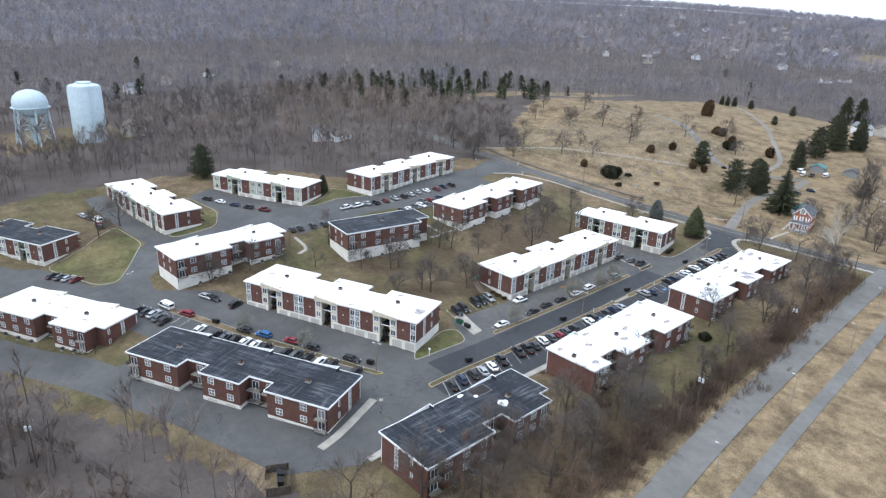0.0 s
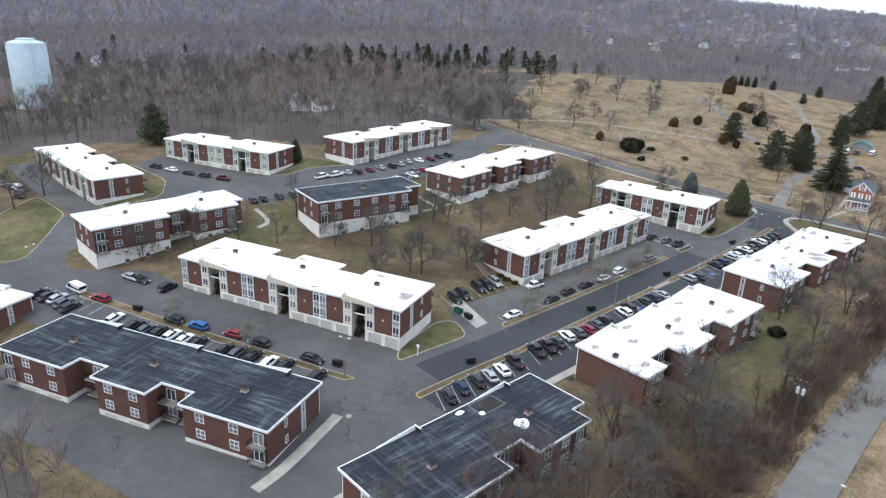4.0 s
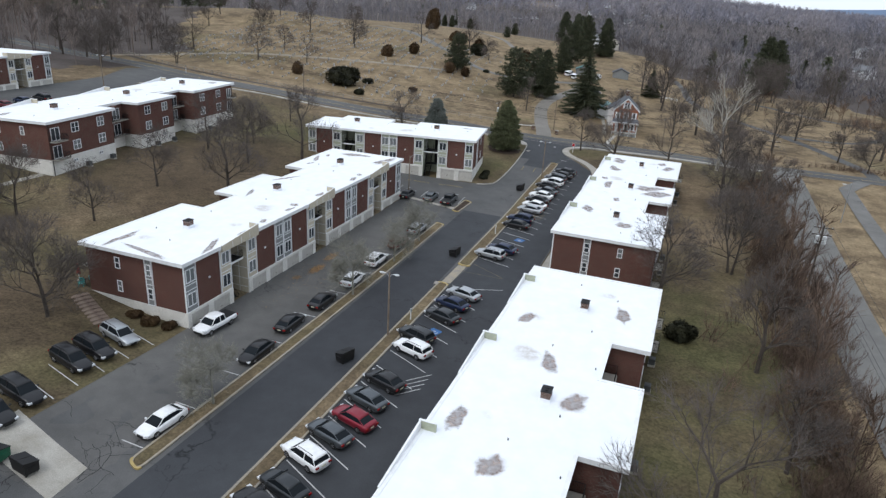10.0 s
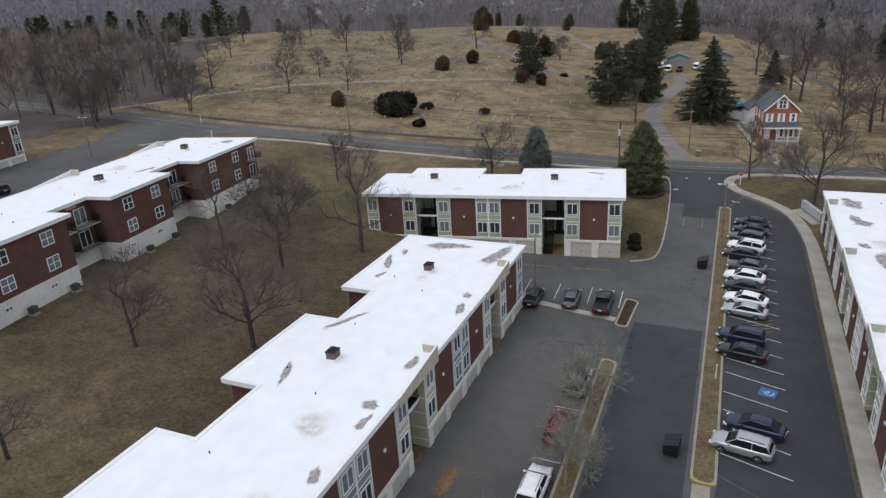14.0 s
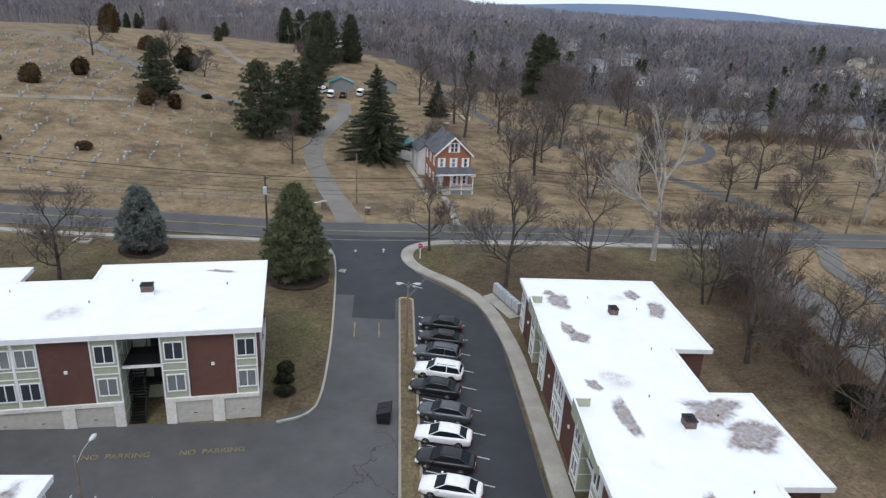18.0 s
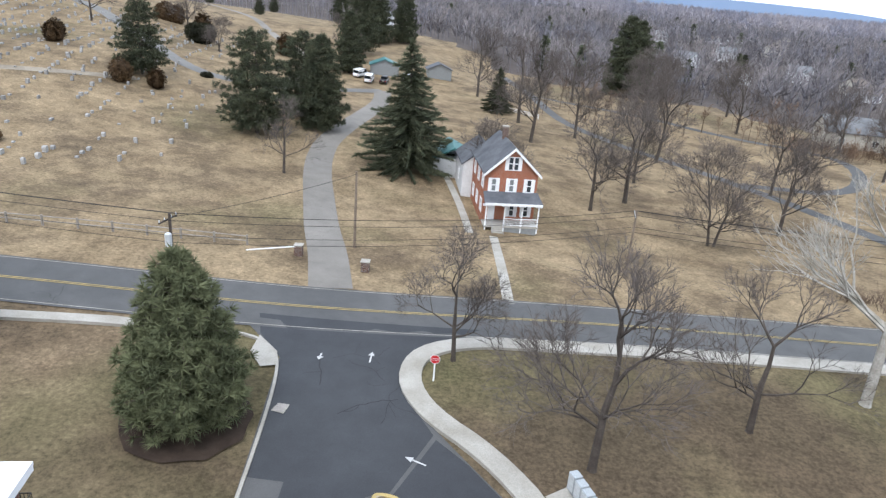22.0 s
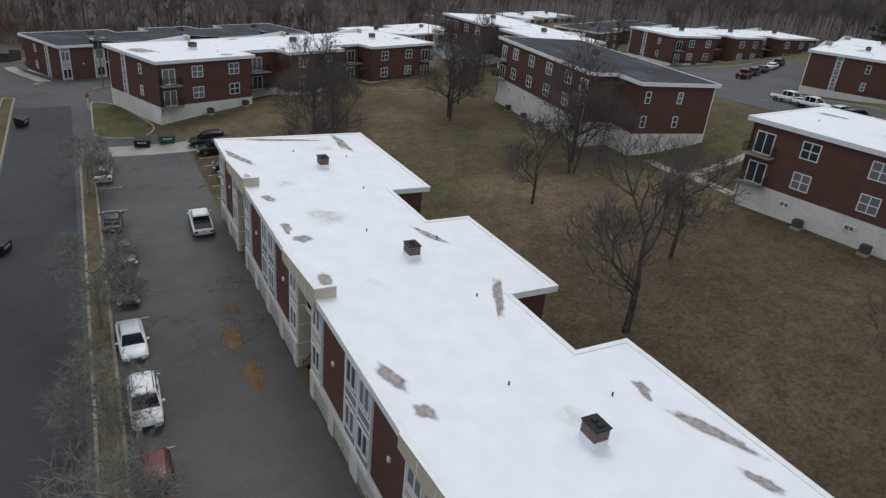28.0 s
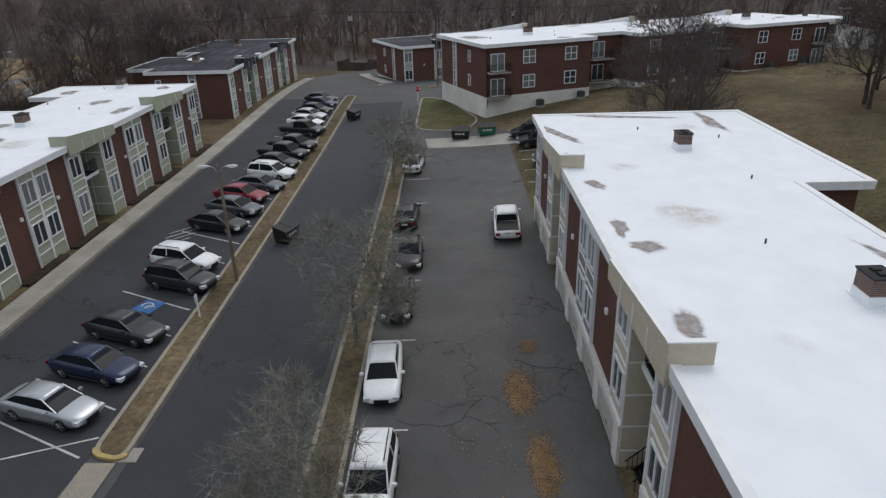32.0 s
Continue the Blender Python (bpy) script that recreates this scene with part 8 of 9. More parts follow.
for k, (x, y, s) in enumerate([(-157.1, 161.8, 0.7), (-168.6, 153.0, 1.0), (-159.3, 201.3, 1.1), (-153.2, 211.4, 1.05), (-141.4, 140.6, 0.95), (-150.6, 184, 1.1), (-144.5, 127.5, 0.95), (-160.4, 178, 0.85), (-170.3, 203, 0.8), (-166, 156.5, 0.8), (-164.0, 130.0, 0.85), (-165, 127.5, 0.85),
                               (-147.4, 126.2, 0.9), (-193.8, 121.8, 0.9), (-167, 214, 0.8), (-172, 236, 0.7), (-93.7, 252.0, 1.1), (-103.2, 262.8, 0.9), (-81.5, 257.3, 0.85), (-68.4, 248.6, 1.05), (-63.3, 248.8, 1.05), (-69.6, 235.3, 1.1), (-61.5, 233, 1.0),
                               (-65, 222, 0.9), (-68.3, 197.9, 1.1), (-77.8, 181.5, 1.05), (-66, 168, 0.95), (-64.5, 150, 0.9), (-72, 134, 1.05), (-68, 122, 1.1), (-64, 114, 1.15), (-73, 104, 1.15), (-66, 98, 1.1), (-63.4, 87, 1.2), (-74, 84, 1.1), (-70, 74, 1.05), (-78, 66, 1.1), (-62, 62, 1.1), (-84, 54, 1.0),
                               (-193, 77, 0.75), (-187, 100, 0.7), (-192, 90, 0.8), (-170.9, 119.7, 0.8), (-181, 108, 0.6), (-150, 118, 0.6), (-262, 72, 1.1), (-254, 62, 0.9),
                               (-83.0, 316.7, 1.32), (-76.1, 323.6, 1.26), (-67.5, 306.0, 1.13), (-53.9, 315.1, 1.24), (-89.4, 357.5, 1.49), (-78.1, 370.0, 1.50), (-90.9, 377.4, 1.38), (-54.1, 398.9, 1.54), (-27.3, 405.3, 1.44), (-11.3, 361.1, 1.21), (-37.2, 307.1, 1.09), (-23.8, 320.1, 1.19), (-33.6, 288.0, 0.92), (-44.8, 340.0, 1.24), (-62.3, 356.9, 1.32), (-71.6, 337.0, 1.26),
                               (-129.6, 309.6, 0.75), (-98.0, 318.5, 0.91), (-100.9, 401.8, 1.42), (-141.8, 422.1, 1.05), (-9.1, 284.9, 0.86), (0.4, 337.7, 1.16), (18.5, 362.0, 1.29), (-4.5, 393.4, 1.34), (3.2, 315.8, 1.03), (22.9, 323.1, 1.13), (-70.7, 429.4, 1.48), (-45.9, 428.4, 1.39), (-20.9, 431.9, 1.37), (11.1, 395.9, 1.27)]):
    plant(TREES[k % 5], x, y, s * 1.12)
for x, y, s in ((-116.3, 137.2, 1.0), (-116.3, 165.4, 1.15), (-116.2, 188, 1.1), (-116.3, 178.5, 0.95), (-141, 79.6, 0.9), (-160, 71.6, 0.8)):
    plant(LOW_TREES[int(x * 7) % 2], x, y, s, label="small leafless tree on the kerbed island")
plant(TREES[2], -145.4, 244.6, 1.15, label="many-stemmed leafless tree by the street")
plant(SYCAMORE, -70.3, 262.5, 1.05, label="tall pale-barked sycamore by the street")
plant(SYCAMORE, -19.0, 289.2, 0.9, label="pale-barked sycamore at the field")
for k, (x, y, s) in enumerate([(-262, 286, 1.2), (-252, 296, 1.1), (-226.5, 299, 1.0), (-238.5, 271.5, 1.1), (-244, 246.5, 1.2), (-254, 260, 1.3), (-262, 258, 1.2), (-270, 256, 1.3), (-250, 252, 1.2), (-278, 262, 1.2), (-215, 350, 1.1), (-222, 362, 1.2), (-250, 372, 1.2),
                               (-262, 352, 1.1), (-240, 398, 1.2), (-278, 390, 1.2), (-205, 398, 1.1), (-188, 420, 1.2), (-170, 395, 0.8), (-285, 345, 1.1), (-228, 318, 0.8), (-212, 308, 0.8), (-300, 372, 1.1)]):
    plant(TREES[(k * 3) % 5], x, y, s, label="leafless tree in the cemetery grass")


def conifer_meshes(seed, height, width, needle, layers=18, shape=0.85, gap=0.0, low=0.05):
    """A straight trunk with whorls of boughs, each a spray of needle tufts."""
    rng = random.Random(seed)
    trunk, crown = bmesh.new(), bmesh.new()
    tube(trunk, (0, 0, -0.3), (0, 0, height * 0.96), height * 0.018, 0.02, 7)
    for i in range(layers):
        u = i / (layers - 1)
        level = height * (low + (0.97 - low) * u)
        reach = width * (1 - u) ** shape * rng.uniform(0.8, 1.12) + 0.15
        n = max(6, int(12 * (1 - u) + 6))
        for k in range(n):
            if rng.random() < gap:
                continue
            a = 6.283 * (k + rng.uniform(-0.35, 0.35)) / n
            own = reach * rng.uniform(0.66, 1.15)
            z = level + rng.uniform(-0.6, 0.6) * height / layers
            droop = rng.uniform(-0.08, 0.22) * own
            tip = Vector((math.cos(a) * own, math.sin(a) * own, z - droop + rng.uniform(-0.2, 0.2)))
            foot = Vector((0, 0, z))
            tufts = max(4, int(own * 4.2))
            for j in range(tufts):
                p = foot.lerp(tip, (j + 0.7) / tufts)
                out = (tip - foot).normalized()
                for _ in range(13):
                    d = (out + Vector((rng.uniform(-1, 1), rng.uniform(-1, 1), rng.uniform(-0.5, 0.9))) * 0.9).normalized()
                    side = d.orthogonal().normalized() * rng.uniform(0.035, 0.075)
                    tipp = p + d * rng.uniform(0.4, 0.85)
                    crown.faces.new([crown.verts.new(v) for v in (p - side, p + side, tipp)])
    return mesh_of("trunk", trunk, BARK), mesh_of("crown", crown, needle)


def pine_meshes(seed, height, width, needle, boughs, low=0.04, ragged=0.25, blunt=0.62):
    """A full soft pine: boughs that turn up at their ends, hung with round brushes of needles."""
    rng = random.Random(seed)
    trunk, crown = bmesh.new(), bmesh.new()
    tube(trunk, (0, 0, -0.3), (0, 0, height * 0.97), height * 0.02, 0.02, 8)
    for i in range(boughs):
        u = (i + rng.random()) / boughs
        u = u ** 1.25
        z = height * (low + (0.98 - low) * u)
        a = 2.39996 * i + rng.uniform(-0.4, 0.4)
        own = width * min(1.0, 0.72 + 1.4 * u) * (1 - u) ** blunt * rng.uniform(1 - ragged, 1 + ragged * 0.5) + 0.2
        foot = Vector((0, 0, z))
        tip = Vector((math.cos(a) * own, math.sin(a) * own, z + own * rng.uniform(-0.05, 0.24)))
        tube(trunk, foot, tip, 0.05, 0.015, 4, 0, False)
        out = (tip - foot).normalized()
        clumps = max(3, int(own * 2.6))
        for j in range(clumps):
            f = 0.25 + 0.75 * (j + rng.random()) / clumps
            side_way = Vector((-out.y, out.x, 0.0)) * rng.uniform(-0.4, 0.4) * own * (1.1 - 0.6 * f)
            c = foot.lerp(tip, f) + side_way + Vector((0, 0, rng.uniform(-0.12, 0.25)))
            size = rng.uniform(0.42, 0.72)
            for _ in range(30):
                d = (out * 0.55 + Vector((rng.gauss(0, 1), rng.gauss(0, 1), rng.gauss(0.35, 0.8))).normalized()).normalized()
                w = d.orthogonal().normalized()
                w.rotate(Matrix.Rotation(rng.uniform(0, 6.28), 3, d).to_quaternion())
                w *= 0.045
                p = c + d * size * 0.15
                crown.faces.new([crown.verts.new(v) for v in (p - w, p + w, p + d * size)])
    return mesh_of("trunk", trunk, BARK), mesh_of("crown", crown, needle)


PINE, SPRUCE, BLUE, FIR = pine_meshes(5, 12.0, 4.7, PINE_NEEDLE, 230), conifer_meshes(7, 17.5, 7.0, NEEDLE, 36, 0.8, 0.2, 0.03), pine_meshes(9, 8.2, 3.3, BLUE_NEEDLE, 170, 0.05, 0.15, 0.5), pine_meshes(13, 14, 5.6, NEEDLE, 130, 0.06, 0.45, 0.4)
DARK_PINE = pine_meshes(17, 13.5, 4.2, NEEDLE, 170, 0.03, 0.3, 0.5)
for meshes, x, y, s, label in ((PINE, -120.4, 252.2, 1.0, "full green pine in a mulch ring"), (BLUE, -140.4, 256, 1.0, "grey-blue spruce in a mulch ring"), (SPRUCE, -112.8, 322.4, 1.16, "tall dark spruce by the driveway"),
                               (DARK_PINE, -130.2, 337.5, 1.24, "dark pine beside the driveway"), (FIR, -139, 327.5, 1.2, "dark pine with open boughs"), (FIR, -135.5, 344.2, 1.13, "dark pine behind the driveway"), (DARK_PINE, -137, 404, 1.2, "tall dark pine by the sheds"), (FIR, -140, 440, 1.35, "tall dark pine by the sheds"), (DARK_PINE, -139, 472, 1.6, "tall dark pine by the sheds"), (DARK_PINE, -130, 484, 1.5, "tall dark pine by the sheds"), (FIR, -145, 484, 1.4, "tall dark pine by the sheds"),
                               (SPRUCE, -95.9, 386.3, 0.63, "small spruce by the white fence"), (DARK_PINE, -49.3, 458.9, 1.99, "large dark pine at the edge of the field"), (DARK_PINE, -44.0, 465.3, 1.89, "large dark pine at the edge of the field"), (DARK_PINE, -180, 620, 1.6, "dark pine at the end of the field"),
                               (DARK_PINE, -173, 634, 1.6, "dark pine at the end of the field"), (FIR, -195, 512, 0.5, "small pointed evergreen in the open field"), (FIR, -211, 590, 0.6, "small pointed evergreen in the open field"), (FIR, -243, 582, 0.55, "round dark evergreen in the open field"), (DARK_PINE, -262, 578, 0.6, "dark evergreen clump at the wood's edge"), (DARK_PINE, -258, 583, 0.62, "dark evergreen clump at the wood's edge"), (DARK_PINE, -268, 580, 0.58, "dark evergreen clump at the wood's edge"), (DARK_PINE, -241.5, 150.5, 0.62, "narrow dark evergreen at a gable"), (FIR, -290, 118, 1.1, "dark pine in the wood"), (FIR, -168.6, 349, 1.0, "dark ragged evergreen in the cemetery")):
    plant(meshes, x, y, s, None, label, "conifer", "conifers")
for x, y, r in ((-120.4, 252.2, 4.2), (-140.4, 256, 3.0)):
    ring = [(x + r * math.cos(a / 20 * 6.2832) * random.uniform(0.93, 1.05), y + r * math.sin(a / 20 * 6.2832) * random.uniform(0.93, 1.05)) for a in range(20)]
    paved(sheet("mulch_ring", ring, MULCH, 0.19 if x > -130 else 0.1), "dark mulch ring under a conifer", "mulch")


def bush_mesh(seed, leaf, tall=1.0, lumps=5):
    rng = random.Random(seed)
    bm = bmesh.new()
    balls = [(Vector((rng.uniform(-0.45, 0.45), rng.uniform(-0.45, 0.45), rng.uniform(0.35, 0.75) * tall)), rng.uniform(0.4, 0.62)) for _ in range(lumps)] + [(Vector((0, 0, 0.45 * tall)), 0.68)]
    for c, r in balls:
        for _ in range(330):
            d = Vector((rng.gauss(0, 1), rng.gauss(0, 1), rng.gauss(0, 1) * tall)).normalized()
            p = c + Vector((d.x * r, d.y * r, d.z * r * tall)) * rng.uniform(0.82, 1.06)
            if p.z < 0:
                continue
            q = (d + Vector((rng.uniform(-1, 1), rng.uniform(-1, 1), rng.uniform(-1, 1))) * 0.9).normalized()
            side = q.orthogonal().normalized() * 0.055
            bm.faces.new([bm.verts.new(v) for v in (p - side, p + side, p + q * 0.17)])
        core = bmesh.ops.create_icosphere(bm, subdivisions=2, radius=r * 0.86, matrix=Matrix.Translation(c) @ Matrix.Diagonal((1, 1, tall, 1)))
        for v in core["verts"]:
            v.co += Vector((noise.noise(v.co * 4), noise.noise(v.co * 4 + Vector((9, 0, 0))), noise.noise(v.co * 4 + Vector((0, 9, 0))))) * 0.1
            v.co.z = max(v.co.z, 0.0)
    return mesh_of("shrub", bm, leaf)


SHRUBS = [bush_mesh(1, YEW), bush_mesh(2, RUST, 1.25), bush_mesh(3, YEW, 0.7), bush_mesh(4, RUST, 0.75)]
for k, x, y, s, tall, label in ((0, -186.2, 290, 5.0, 1, "large dark rounded evergreen shrub"), (0, -189.4, 292, 4.2, 1, "large dark rounded evergreen shrub"), (1, -206, 292.5, 2.7, 1, "brownish clipped evergreen shrub"), (1, -196, 342.5, 2.9, 1, "dark clipped evergreen shrub"), (1, -192, 360, 2.9, 1, "dark clipped evergreen shrub"),
                                (1, -169, 341, 2.8, 1, "brownish clipped evergreen shrub"), (1, -163, 343, 2.4, 1, "brownish clipped evergreen shrub"), (2, -182.8, 299.4, 2.0, 1, "low olive evergreen shrub on grass"), (2, -177, 282, 2.0, 1, "low olive evergreen shrub on grass"), (3, -167, 301.6, 1.7, 1, "low reddish shrub among headstones"), (1, -180, 411, 3.6, 1.4, "dark clipped evergreen shrub"),
                                (0, -178, 402, 4.4, 1, "dark spreading evergreen shrub"), (1, -234, 486, 5.0, 1.5, "tall dark clipped evergreen shrub"), (1, -198, 427, 3.4, 1, "dark evergreen shrub among headstones"), (1, -195, 428.5, 3.4, 1, "dark evergreen shrub among headstones"), (1, -158, 417, 4.0, 1, "dark evergreen shrub among headstones"), (2, -160, 360, 1.4, 1, "small dark shrub among headstones"),
                                (0, -74.5, 172, 2.0, 1, "round evergreen shrub beside the wall"), (0, -63, 226, 2.4, 1, "dark cedar shrub by the hedge"), (2, -118.0, 227.6, 1.0, 1, "clipped evergreen hedge bush at a gable"), (2, -118.3, 229.6, 1.0, 1, "clipped evergreen hedge bush at a gable"), (2, -118.5, 231.5, 1.0, 1, "clipped evergreen hedge bush at a gable"),
                                (3, -130.2, 146.6, 1.0, 1, "dry brown shrub beside the steps"), (3, -132.4, 146.3, 1.1, 1, "dry brown shrub beside the steps"), (3, -135, 146.4, 1.0, 1, "dry brown shrub beside the steps")):
    thing("shrub", pose(x, y, gz(x, y) - 0.1, 0, 0, random.uniform(0, 360)) @ Matrix.Diagonal((s, s, s * tall, 1)), label, "shrub", "evergreen shrubs", "", SHRUBS[k])


# ---- woods, as one mass of bare stems and twigs ----


def wood_proto(seed, rich):
    """A small bare tree as plain arrays: tubes of three sides and single slivers."""
    rng = random.Random(seed)
    bm = bmesh.new()
    tube(bm, (0, 0, -0.02), (rng.uniform(-0.03, 0.03), rng.uniform(-0.03, 0.03), 0.74), 0.0125, 0.005, 3, 0, False)
    for i in range(10 if rich else 5):
        z = rng.uniform(0.36, 0.74)
        a = rng.uniform(0, 6.283)
        d = Vector((math.cos(a) * 0.45, math.sin(a) * 0.45, rng.uniform(0.5, 1.0))).normalized()
        p = Vector((0, 0, z))
        e = p + d * rng.uniform(0.16, 0.3)
        tube(bm, p, e, 0.004, 0.002, 3, 0, False)
        for _ in range(13 if rich else 6):
            q = p.lerp(e, rng.uniform(0.35, 1.0))
            dd = (d + Vector((rng.uniform(-1, 1), rng.uniform(-1, 1), rng.uniform(-0.3, 0.9))) * 0.75).normalized()
            w = dd.orthogonal().normalized()
            w.rotate(Matrix.Rotation(rng.uniform(0, 6.28), 3, dd).to_quaternion())
            t = q + dd * rng.uniform(0.1, 0.22)
            w *= 0.0032 if rich else 0.008
            bm.faces.new([bm.verts.new(v) for v in (q - w, q + w, t)])
    bmesh.ops.triangulate(bm, faces=bm.faces[:])
    bm.verts.index_update()
    out = np.array([v.co[:] for v in bm.verts]), np.array([[v.index for v in f.verts] for f in bm.faces])
    bm.free()
    return out


def brush_proto(seed, stems=11, twigs=13):
    """A tangle of stems that fan out from the ground, with slivers for twigs."""
    rng = random.Random(seed)
    verts, faces = [], []
    for i in range(stems):
        a, out = rng.uniform(0, 6.283), rng.uniform(0.1, 0.75)
        d = Vector((math.cos(a) * out, math.sin(a) * out, 1)).normalized()
        foot = Vector((rng.uniform(-0.25, 0.25), rng.uniform(-0.25, 0.25), -0.03))
        long = rng.uniform(0.55, 1.0)
        for k in range(twigs + 1):
            q = foot if k == 0 else foot + d * long * rng.uniform(0.15, 0.95)
            dd = d if k == 0 else (d + Vector((rng.uniform(-1, 1), rng.uniform(-1, 1), rng.uniform(-0.4, 0.7))) * 0.8).normalized()
            w = dd.orthogonal().normalized()
            w.rotate(Matrix.Rotation(rng.uniform(0, 6.28), 3, dd).to_quaternion())
            w *= 0.012 if k == 0 else 0.006
            n = len(verts)
            verts += [(q - w)[:], (q + w)[:], (q + dd * (long if k == 0 else rng.uniform(0.15, 0.36)))[:]]
            faces.append((n, n + 1, n + 2))
    return np.array(verts), np.array(faces)


def crown_proto(seed):
    """A far bare crown: a stem and a score of slivers."""
    rng = random.Random(seed)
    verts, faces = [(-0.012, 0, -0.03), (0.012, 0, -0.03), (0, 0, 0.7), (0, -0.012, -0.03), (0, 0.012, -0.03), (0, 0, 0.7)], [(0, 1, 2), (3, 4, 5)]
    for k in range(22):
        a, u = rng.uniform(0, 6.283), rng.random()
        r = 0.3 * math.sin(3.1 * (0.12 + 0.8 * u)) * rng.uniform(0.3, 1.0)
        q = Vector((math.cos(a) * r * 0.6, math.sin(a) * r * 0.6, 0.25 + 0.6 * u))
        dd = Vector((math.cos(a) * r * 2.4, math.sin(a) * r * 2.4, rng.uniform(0.2, 0.8))).normalized()
        w = dd.orthogonal().normalized()
        w.rotate(Matrix.Rotation(rng.uniform(0, 6.28), 3, dd).to_quaternion())
        w *= 0.022
        n = len(verts)
        verts += [(q - w)[:], (q + w)[:], (q + dd * rng.uniform(0.18, 0.34))[:]]
        faces.append((n, n + 1, n + 2))
    return np.array(verts), np.array(faces)


def scatter(name, protos, places, material, label, category):
    """Many copies of a few shapes, turned and sized, as one mesh: rows of x, y, z, size."""
    verts, faces, base = [], [], 0
    rng = np.random.default_rng(4)
    for k, (x, y, z, s) in enumerate(places):
        v, f = protos[k % len(protos)]
        a = rng.uniform(0, 6.283)
        c, n = math.cos(a), math.sin(a)
        sx = s * rng.uniform(0.85, 1.2)
        verts.append(np.c_[(v[:, 0] * c - v[:, 1] * n) * sx + x, (v[:, 0] * n + v[:, 1] * c) * sx + y, v[:, 2] * s + z])
        faces.append(f + base)
        base += len(v)
    verts, faces = np.concatenate(verts), np.concatenate(faces)
    me = bpy.data.meshes.new(name)
    me.vertices.add(len(verts))
    me.vertices.foreach_set("co", verts.ravel())
    me.loops.add(faces.size)
    me.loops.foreach_set("vertex_index", faces.ravel())
    me.polygons.add(len(faces))
    me.polygons.foreach_set("loop_start", np.arange(0, faces.size, 3))
    me.update(calc_edges=True)
    me.validate()
    me.materials.append(material)
    return tagged(new(name, me), label, category, kind="stuff")


def far_height(x, y):
    """Height of the ground sheet far out, by the same formula as its corners."""
    return float(sheet_height(np.array([x]), np.array([y]))[0])


def wood_material(name, tones, each_lo=0.62, each_hi=1.35):
    m, t, b = shader(name, 0.95, 0, 0.1)
    geo = t.nodes.new("ShaderNodeNewGeometry")
    where = noise_of(t, coords(t), 0.012, 3)
    a = ramp(t, geo.outputs["Random Per Island"], [(0.0, tones[0]), (1.0, tones[1])])
    c = ramp(t, where, [(0.4, (0.8, 0.8, 0.85)), (0.65, (1.25, 1.15, 1.05))])
    each = ramp(t, noise_of(t, coords(t), 0.07, 2), [(0.35, (each_lo,) * 3), (0.65, (each_hi,) * 3)])
    t.links.new(mixed(t, 1.0, mixed(t, 1.0, a, c, "MULTIPLY"), each, "MULTIPLY"), b.inputs["Base Color"])
    return m


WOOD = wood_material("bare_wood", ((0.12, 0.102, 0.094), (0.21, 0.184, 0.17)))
# Bark grey with distance haze painted in: paler and bluer than WOOD.
HAZED_FAR_WOOD = wood_material("far_bare_wood", ((0.185, 0.18, 0.192), (0.245, 0.238, 0.25)), 0.74, 1.2)
# Hill woods carry more painted haze: lighter, bluer, less contrast from tree to tree.
HAZED_HILL_WOOD = wood_material("hill_bare_wood", ((0.22, 0.22, 0.25), (0.265, 0.264, 0.298)), 0.8, 1.15)
# Darker copy of that wood for the valley, with less haze in its colour.
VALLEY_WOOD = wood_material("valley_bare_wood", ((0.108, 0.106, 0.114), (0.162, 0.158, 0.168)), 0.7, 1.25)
UNDER = wood_material("brush", ((0.08, 0.058, 0.045), (0.19, 0.14, 0.105)))
rng = np.random.default_rng(12)
bpy.context.view_layer.update()


def wanted(n, x0, x1, y0, y1, clear=True):
    x, y = rng.uniform(x0, x1, n), rng.uniform(y0, y1, n)
    ok = np.ones(n, bool)
    if clear:
        for c in CLEARINGS:
            ok &= ~inside(x, y, c)
    return x[ok], y[ok]


rich = [wood_proto(s, True) for s in range(6)]
poor = [wood_proto(s + 20, False) for s in range(6)]
x, y = wanted(6200, -480, 140, -170, 330)
near = [(a, b, c, s) for a, b, c, s in zip(x, y, ground(x, y), rng.uniform(10, 18, len(x)))]
scatter("woodland", rich, near, WOOD, "dense bare winter woodland round the buildings", "woods")
# hedge of brush and saplings between the lawn and the side road
hx = np.r_[rng.normal(-60.0, 2.0, 900), rng.normal(-59, 3.4, 300)]
hy = np.r_[rng.uniform(40, 256, 900), rng.uniform(40, 200, 300)]
hx += np.interp(hy, [40, 110, 170, 260], [3.8, 0.6, -0.8, -1.6])
brush = list(zip(hx, hy, ground(hx, hy), rng.uniform(1.6, 4.2, len(hx))))
fx, fy = rng.uniform(-230, -66, 520), rng.uniform(-14, 48, 520)
keep = (fy < 17 + 0.19 * (fx + 160)) | (fx > -92)
brush += list(zip(fx[keep], fy[keep], ground(fx[keep], fy[keep]), rng.uniform(2, 5, keep.sum())))
bx, by = rng.uniform(-78, -62, 160), rng.uniform(52, 132, 160)
brush += list(zip(bx, by, ground(bx, by), rng.uniform(1.5, 4.0, 160)))
hx = rng.uniform(-60, 60, 200)
hy = rng.normal(285, 1.0, 200) + (hx + 60) * 0.085
brush += list(zip(hx, hy, ground(hx, hy), rng.uniform(1.2, 2.4, 200)))
hx, hy = rng.uniform(-20, 90, 260), rng.normal(392, 6, 260)
brush += list(zip(hx, hy, ground(hx, hy), rng.uniform(2.0, 5.0, 260)))
tx = np.r_[rng.normal(-60.5, 2.4, 90), rng.uniform(-80, -62, 60), fx[keep][:110], rng.uniform(-90, 90, 90)]
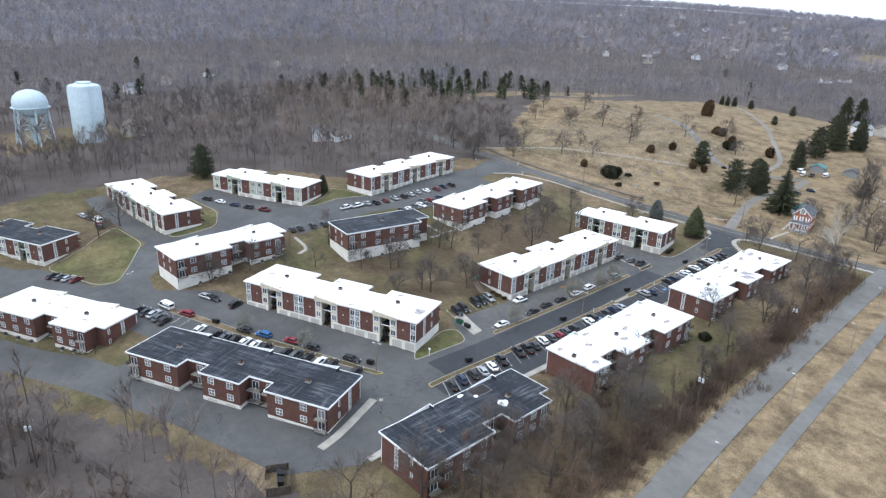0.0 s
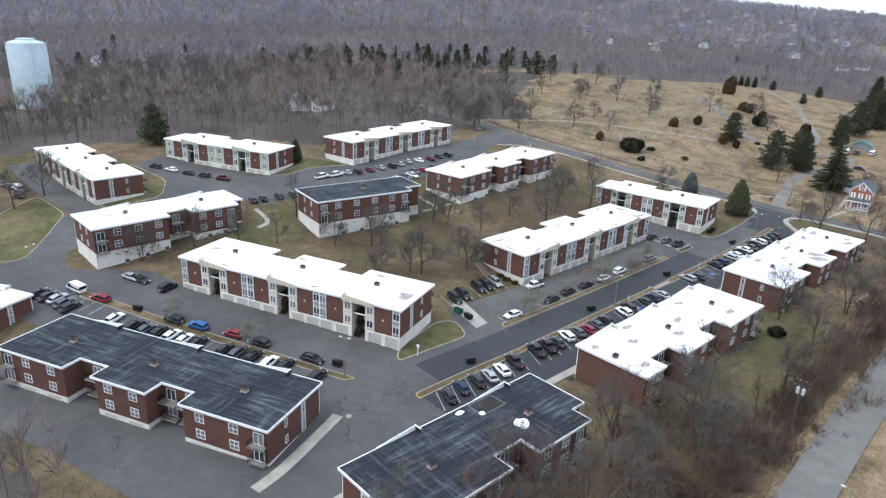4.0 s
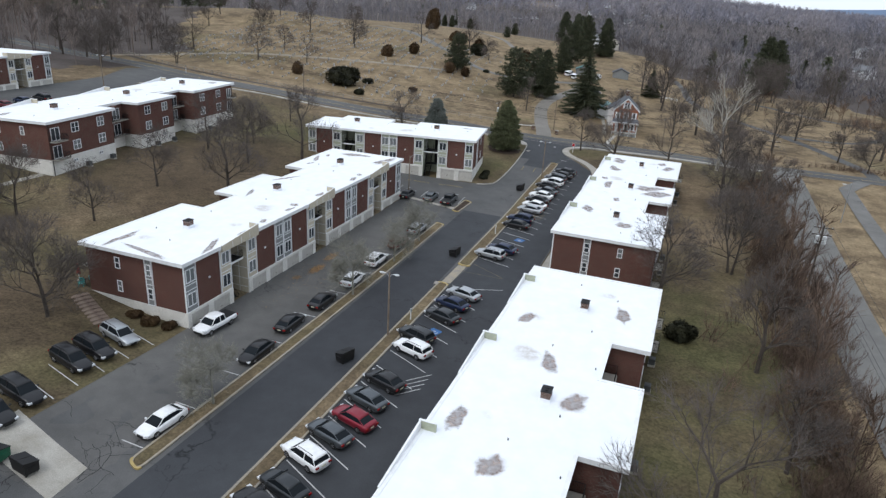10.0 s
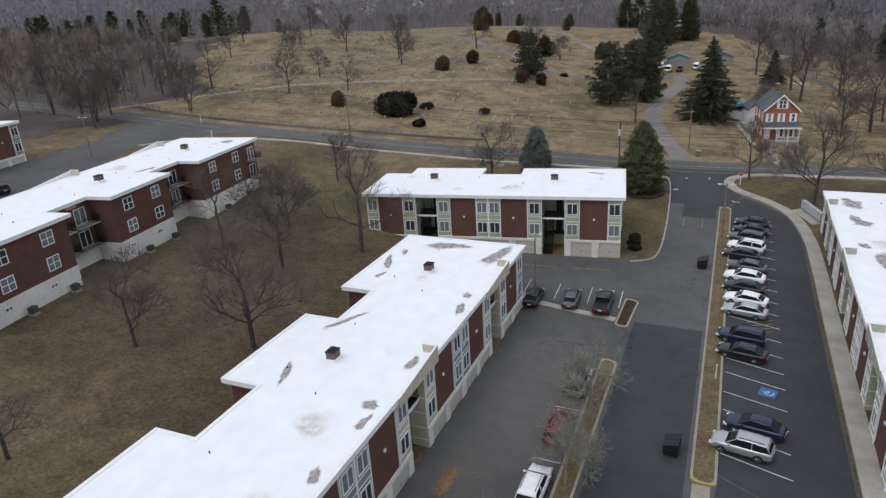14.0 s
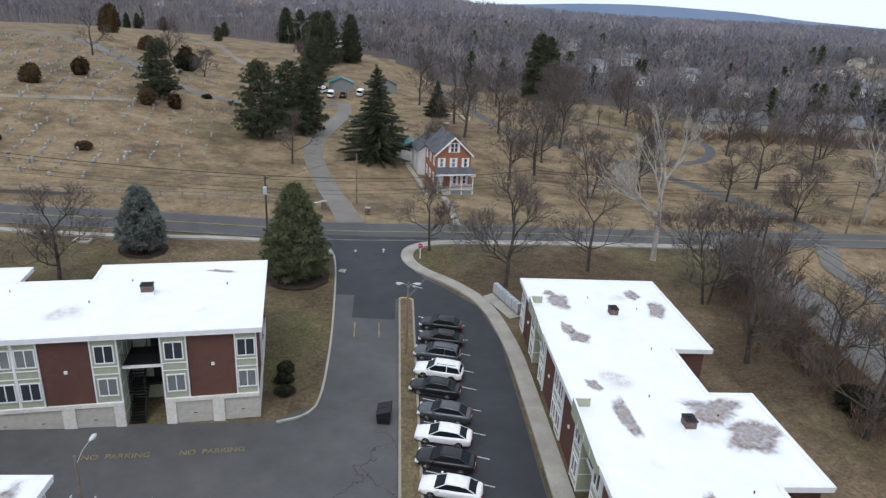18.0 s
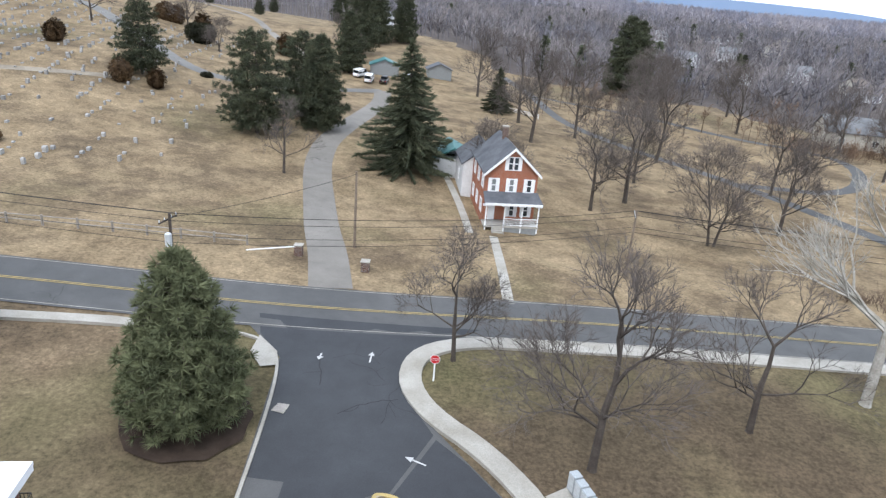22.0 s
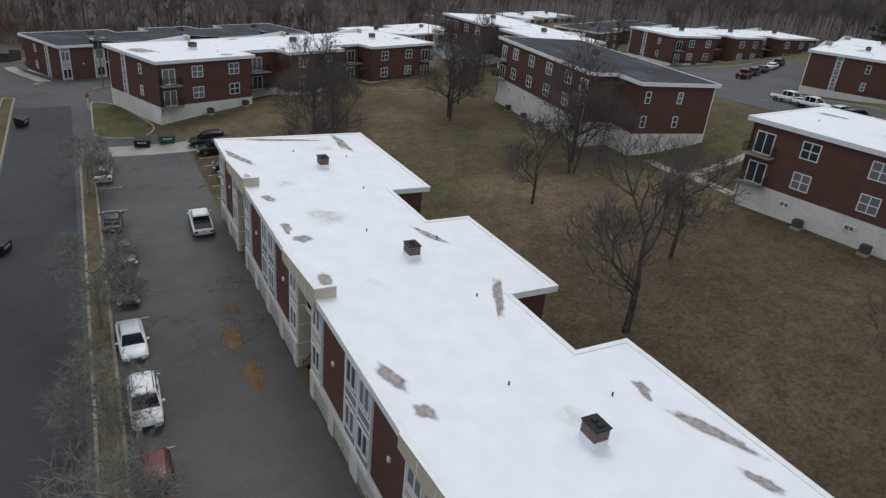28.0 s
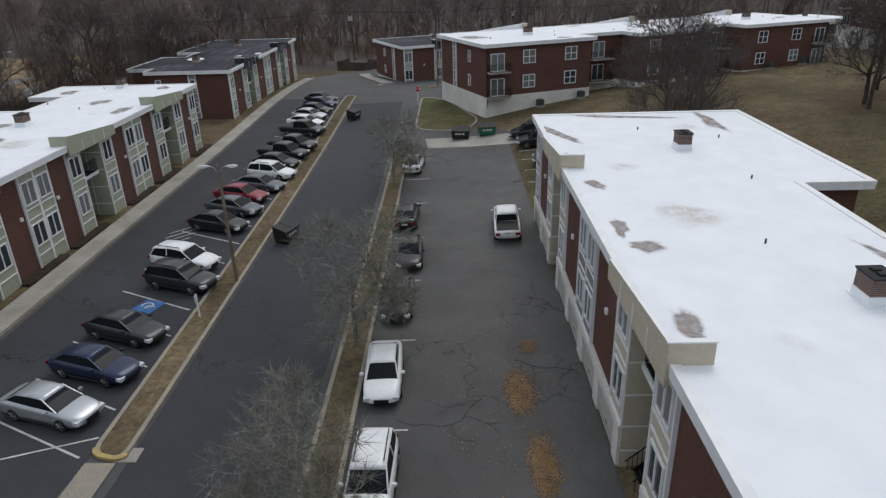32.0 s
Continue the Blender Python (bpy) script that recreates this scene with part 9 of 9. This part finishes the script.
ty = np.r_[rng.uniform(40, 250, 90), rng.uniform(50, 130, 60), fy[keep][:110], rng.normal(400, 9, 90)]
saplings = list(zip(tx, ty, ground(tx, ty), rng.uniform(5.5, 11, len(tx))))
scatter("saplings", rich, saplings, UNDER, "thin bare saplings along hedges and banks", "saplings")
scatter("brush", [brush_proto(k) for k in range(6)], brush, UNDER, "tangled brown brush and saplings of a hedge", "brush")
# far hills covered with bare woods
def apart(px, py):
    """Clear of the distant houses."""
    ok = np.ones(len(px), bool)
    for hx_, hy_ in spots:
        ok &= np.hypot(px - hx_, py - hy_) > 15
    return ok


places = []
for lo, hi, n, s0, s1 in ((330, 900, 13000, 11, 19), (900, 2600, 34000, 15, 25)):
    r = np.sqrt(rng.uniform(lo ** 2, hi ** 2, n))
    a = rng.uniform(-2.3, 1.0, n)
    fx, fy = -120 + r * np.sin(a), 150 + r * np.cos(a)
    ok = wooded(fx, fy) & apart(fx, fy)
    ok &= ~((fx > -480) & (fx < -30) & (fy > -120) & (fy < 330))
    places.append(list(zip(fx[ok], fy[ok], sheet_height(fx[ok], fy[ok]) - 0.8, rng.uniform(s0, s1, ok.sum()))))
r = np.sqrt(rng.uniform(230 ** 2, 1500 ** 2, 11000))
a = rng.uniform(-0.1, 1.0, 11000)
fx, fy = -120 + r * np.sin(a), 150 + r * np.cos(a)
ok = wooded(fx, fy)
ok &= apart(fx, fy)
valley = list(zip(fx[ok], fy[ok], sheet_height(fx[ok], fy[ok]) - 0.5, rng.uniform(9, 15, ok.sum())))
scatter("far_woodland", poor, places[0], HAZED_FAR_WOOD, "grey bare woods round the fields, distance haze painted pale", "woods")
scatter("hill_woodland", [crown_proto(k) for k in range(5)], places[1], HAZED_HILL_WOOD, "distant bare woods over the hills, haze painted blue-grey", "woods")
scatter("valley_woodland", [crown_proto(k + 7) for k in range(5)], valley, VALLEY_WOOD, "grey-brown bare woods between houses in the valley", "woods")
con = []
for cx, cy, sx, sy, n, s0, s1 in ((-452, 300, 34, 34, 12, 10, 17), (-428, 338, 34, 34, 14, 10, 17), (-404, 368, 34, 32, 16, 10, 18), (-368, 402, 34, 30, 16, 10, 17), (-340, 428, 28, 26, 12, 9, 15), (-560, 230, 120, 90, 14, 11, 15), (60, 520, 90, 60, 14, 12, 16), (120, 800, 300, 200, 40, 12, 18)):
    for _ in range(n):
        p, q = rng.normal(cx, sx), rng.normal(cy, sy)
        if wooded(np.array([p]), np.array([q]))[0] and not (-300 < p < 0 and q < 330):
            con.append((p, q, far_height(p, q), rng.uniform(s0, s1)))


def cone_proto(seed):
    r = random.Random(seed)
    bm = bmesh.new()
    for i in range(260):
        u = r.random()
        a = r.uniform(0, 6.283)
        w = (0.17 + 0.12 * math.sin(3 * a + seed) + 0.05 * math.sin(9 * u + seed)) * min(1.0, 0.5 + 2.2 * u) * (1 - u) ** 0.5 + 0.02
        rad = w * r.uniform(0.45, 1.0)
        p = Vector((math.cos(a) * rad, math.sin(a) * rad, 0.1 + 0.86 * u))
        d = Vector((math.cos(a), math.sin(a), r.uniform(-0.3, 0.8))).normalized()
        s = d.orthogonal().normalized() * 0.032
        bm.faces.new([bm.verts.new(v) for v in (p - s - d * 0.05, p + s - d * 0.05, p + d * 0.08)])
    bm.verts.index_update()
    out = np.array([v.co[:] for v in bm.verts]), np.array([[v.index for v in f.verts] for f in bm.faces])
    bm.free()
    return out


scatter("far_conifers", [cone_proto(k) for k in range(4)], con, NEEDLE, "distant dark green pines among bare woods", "woods")
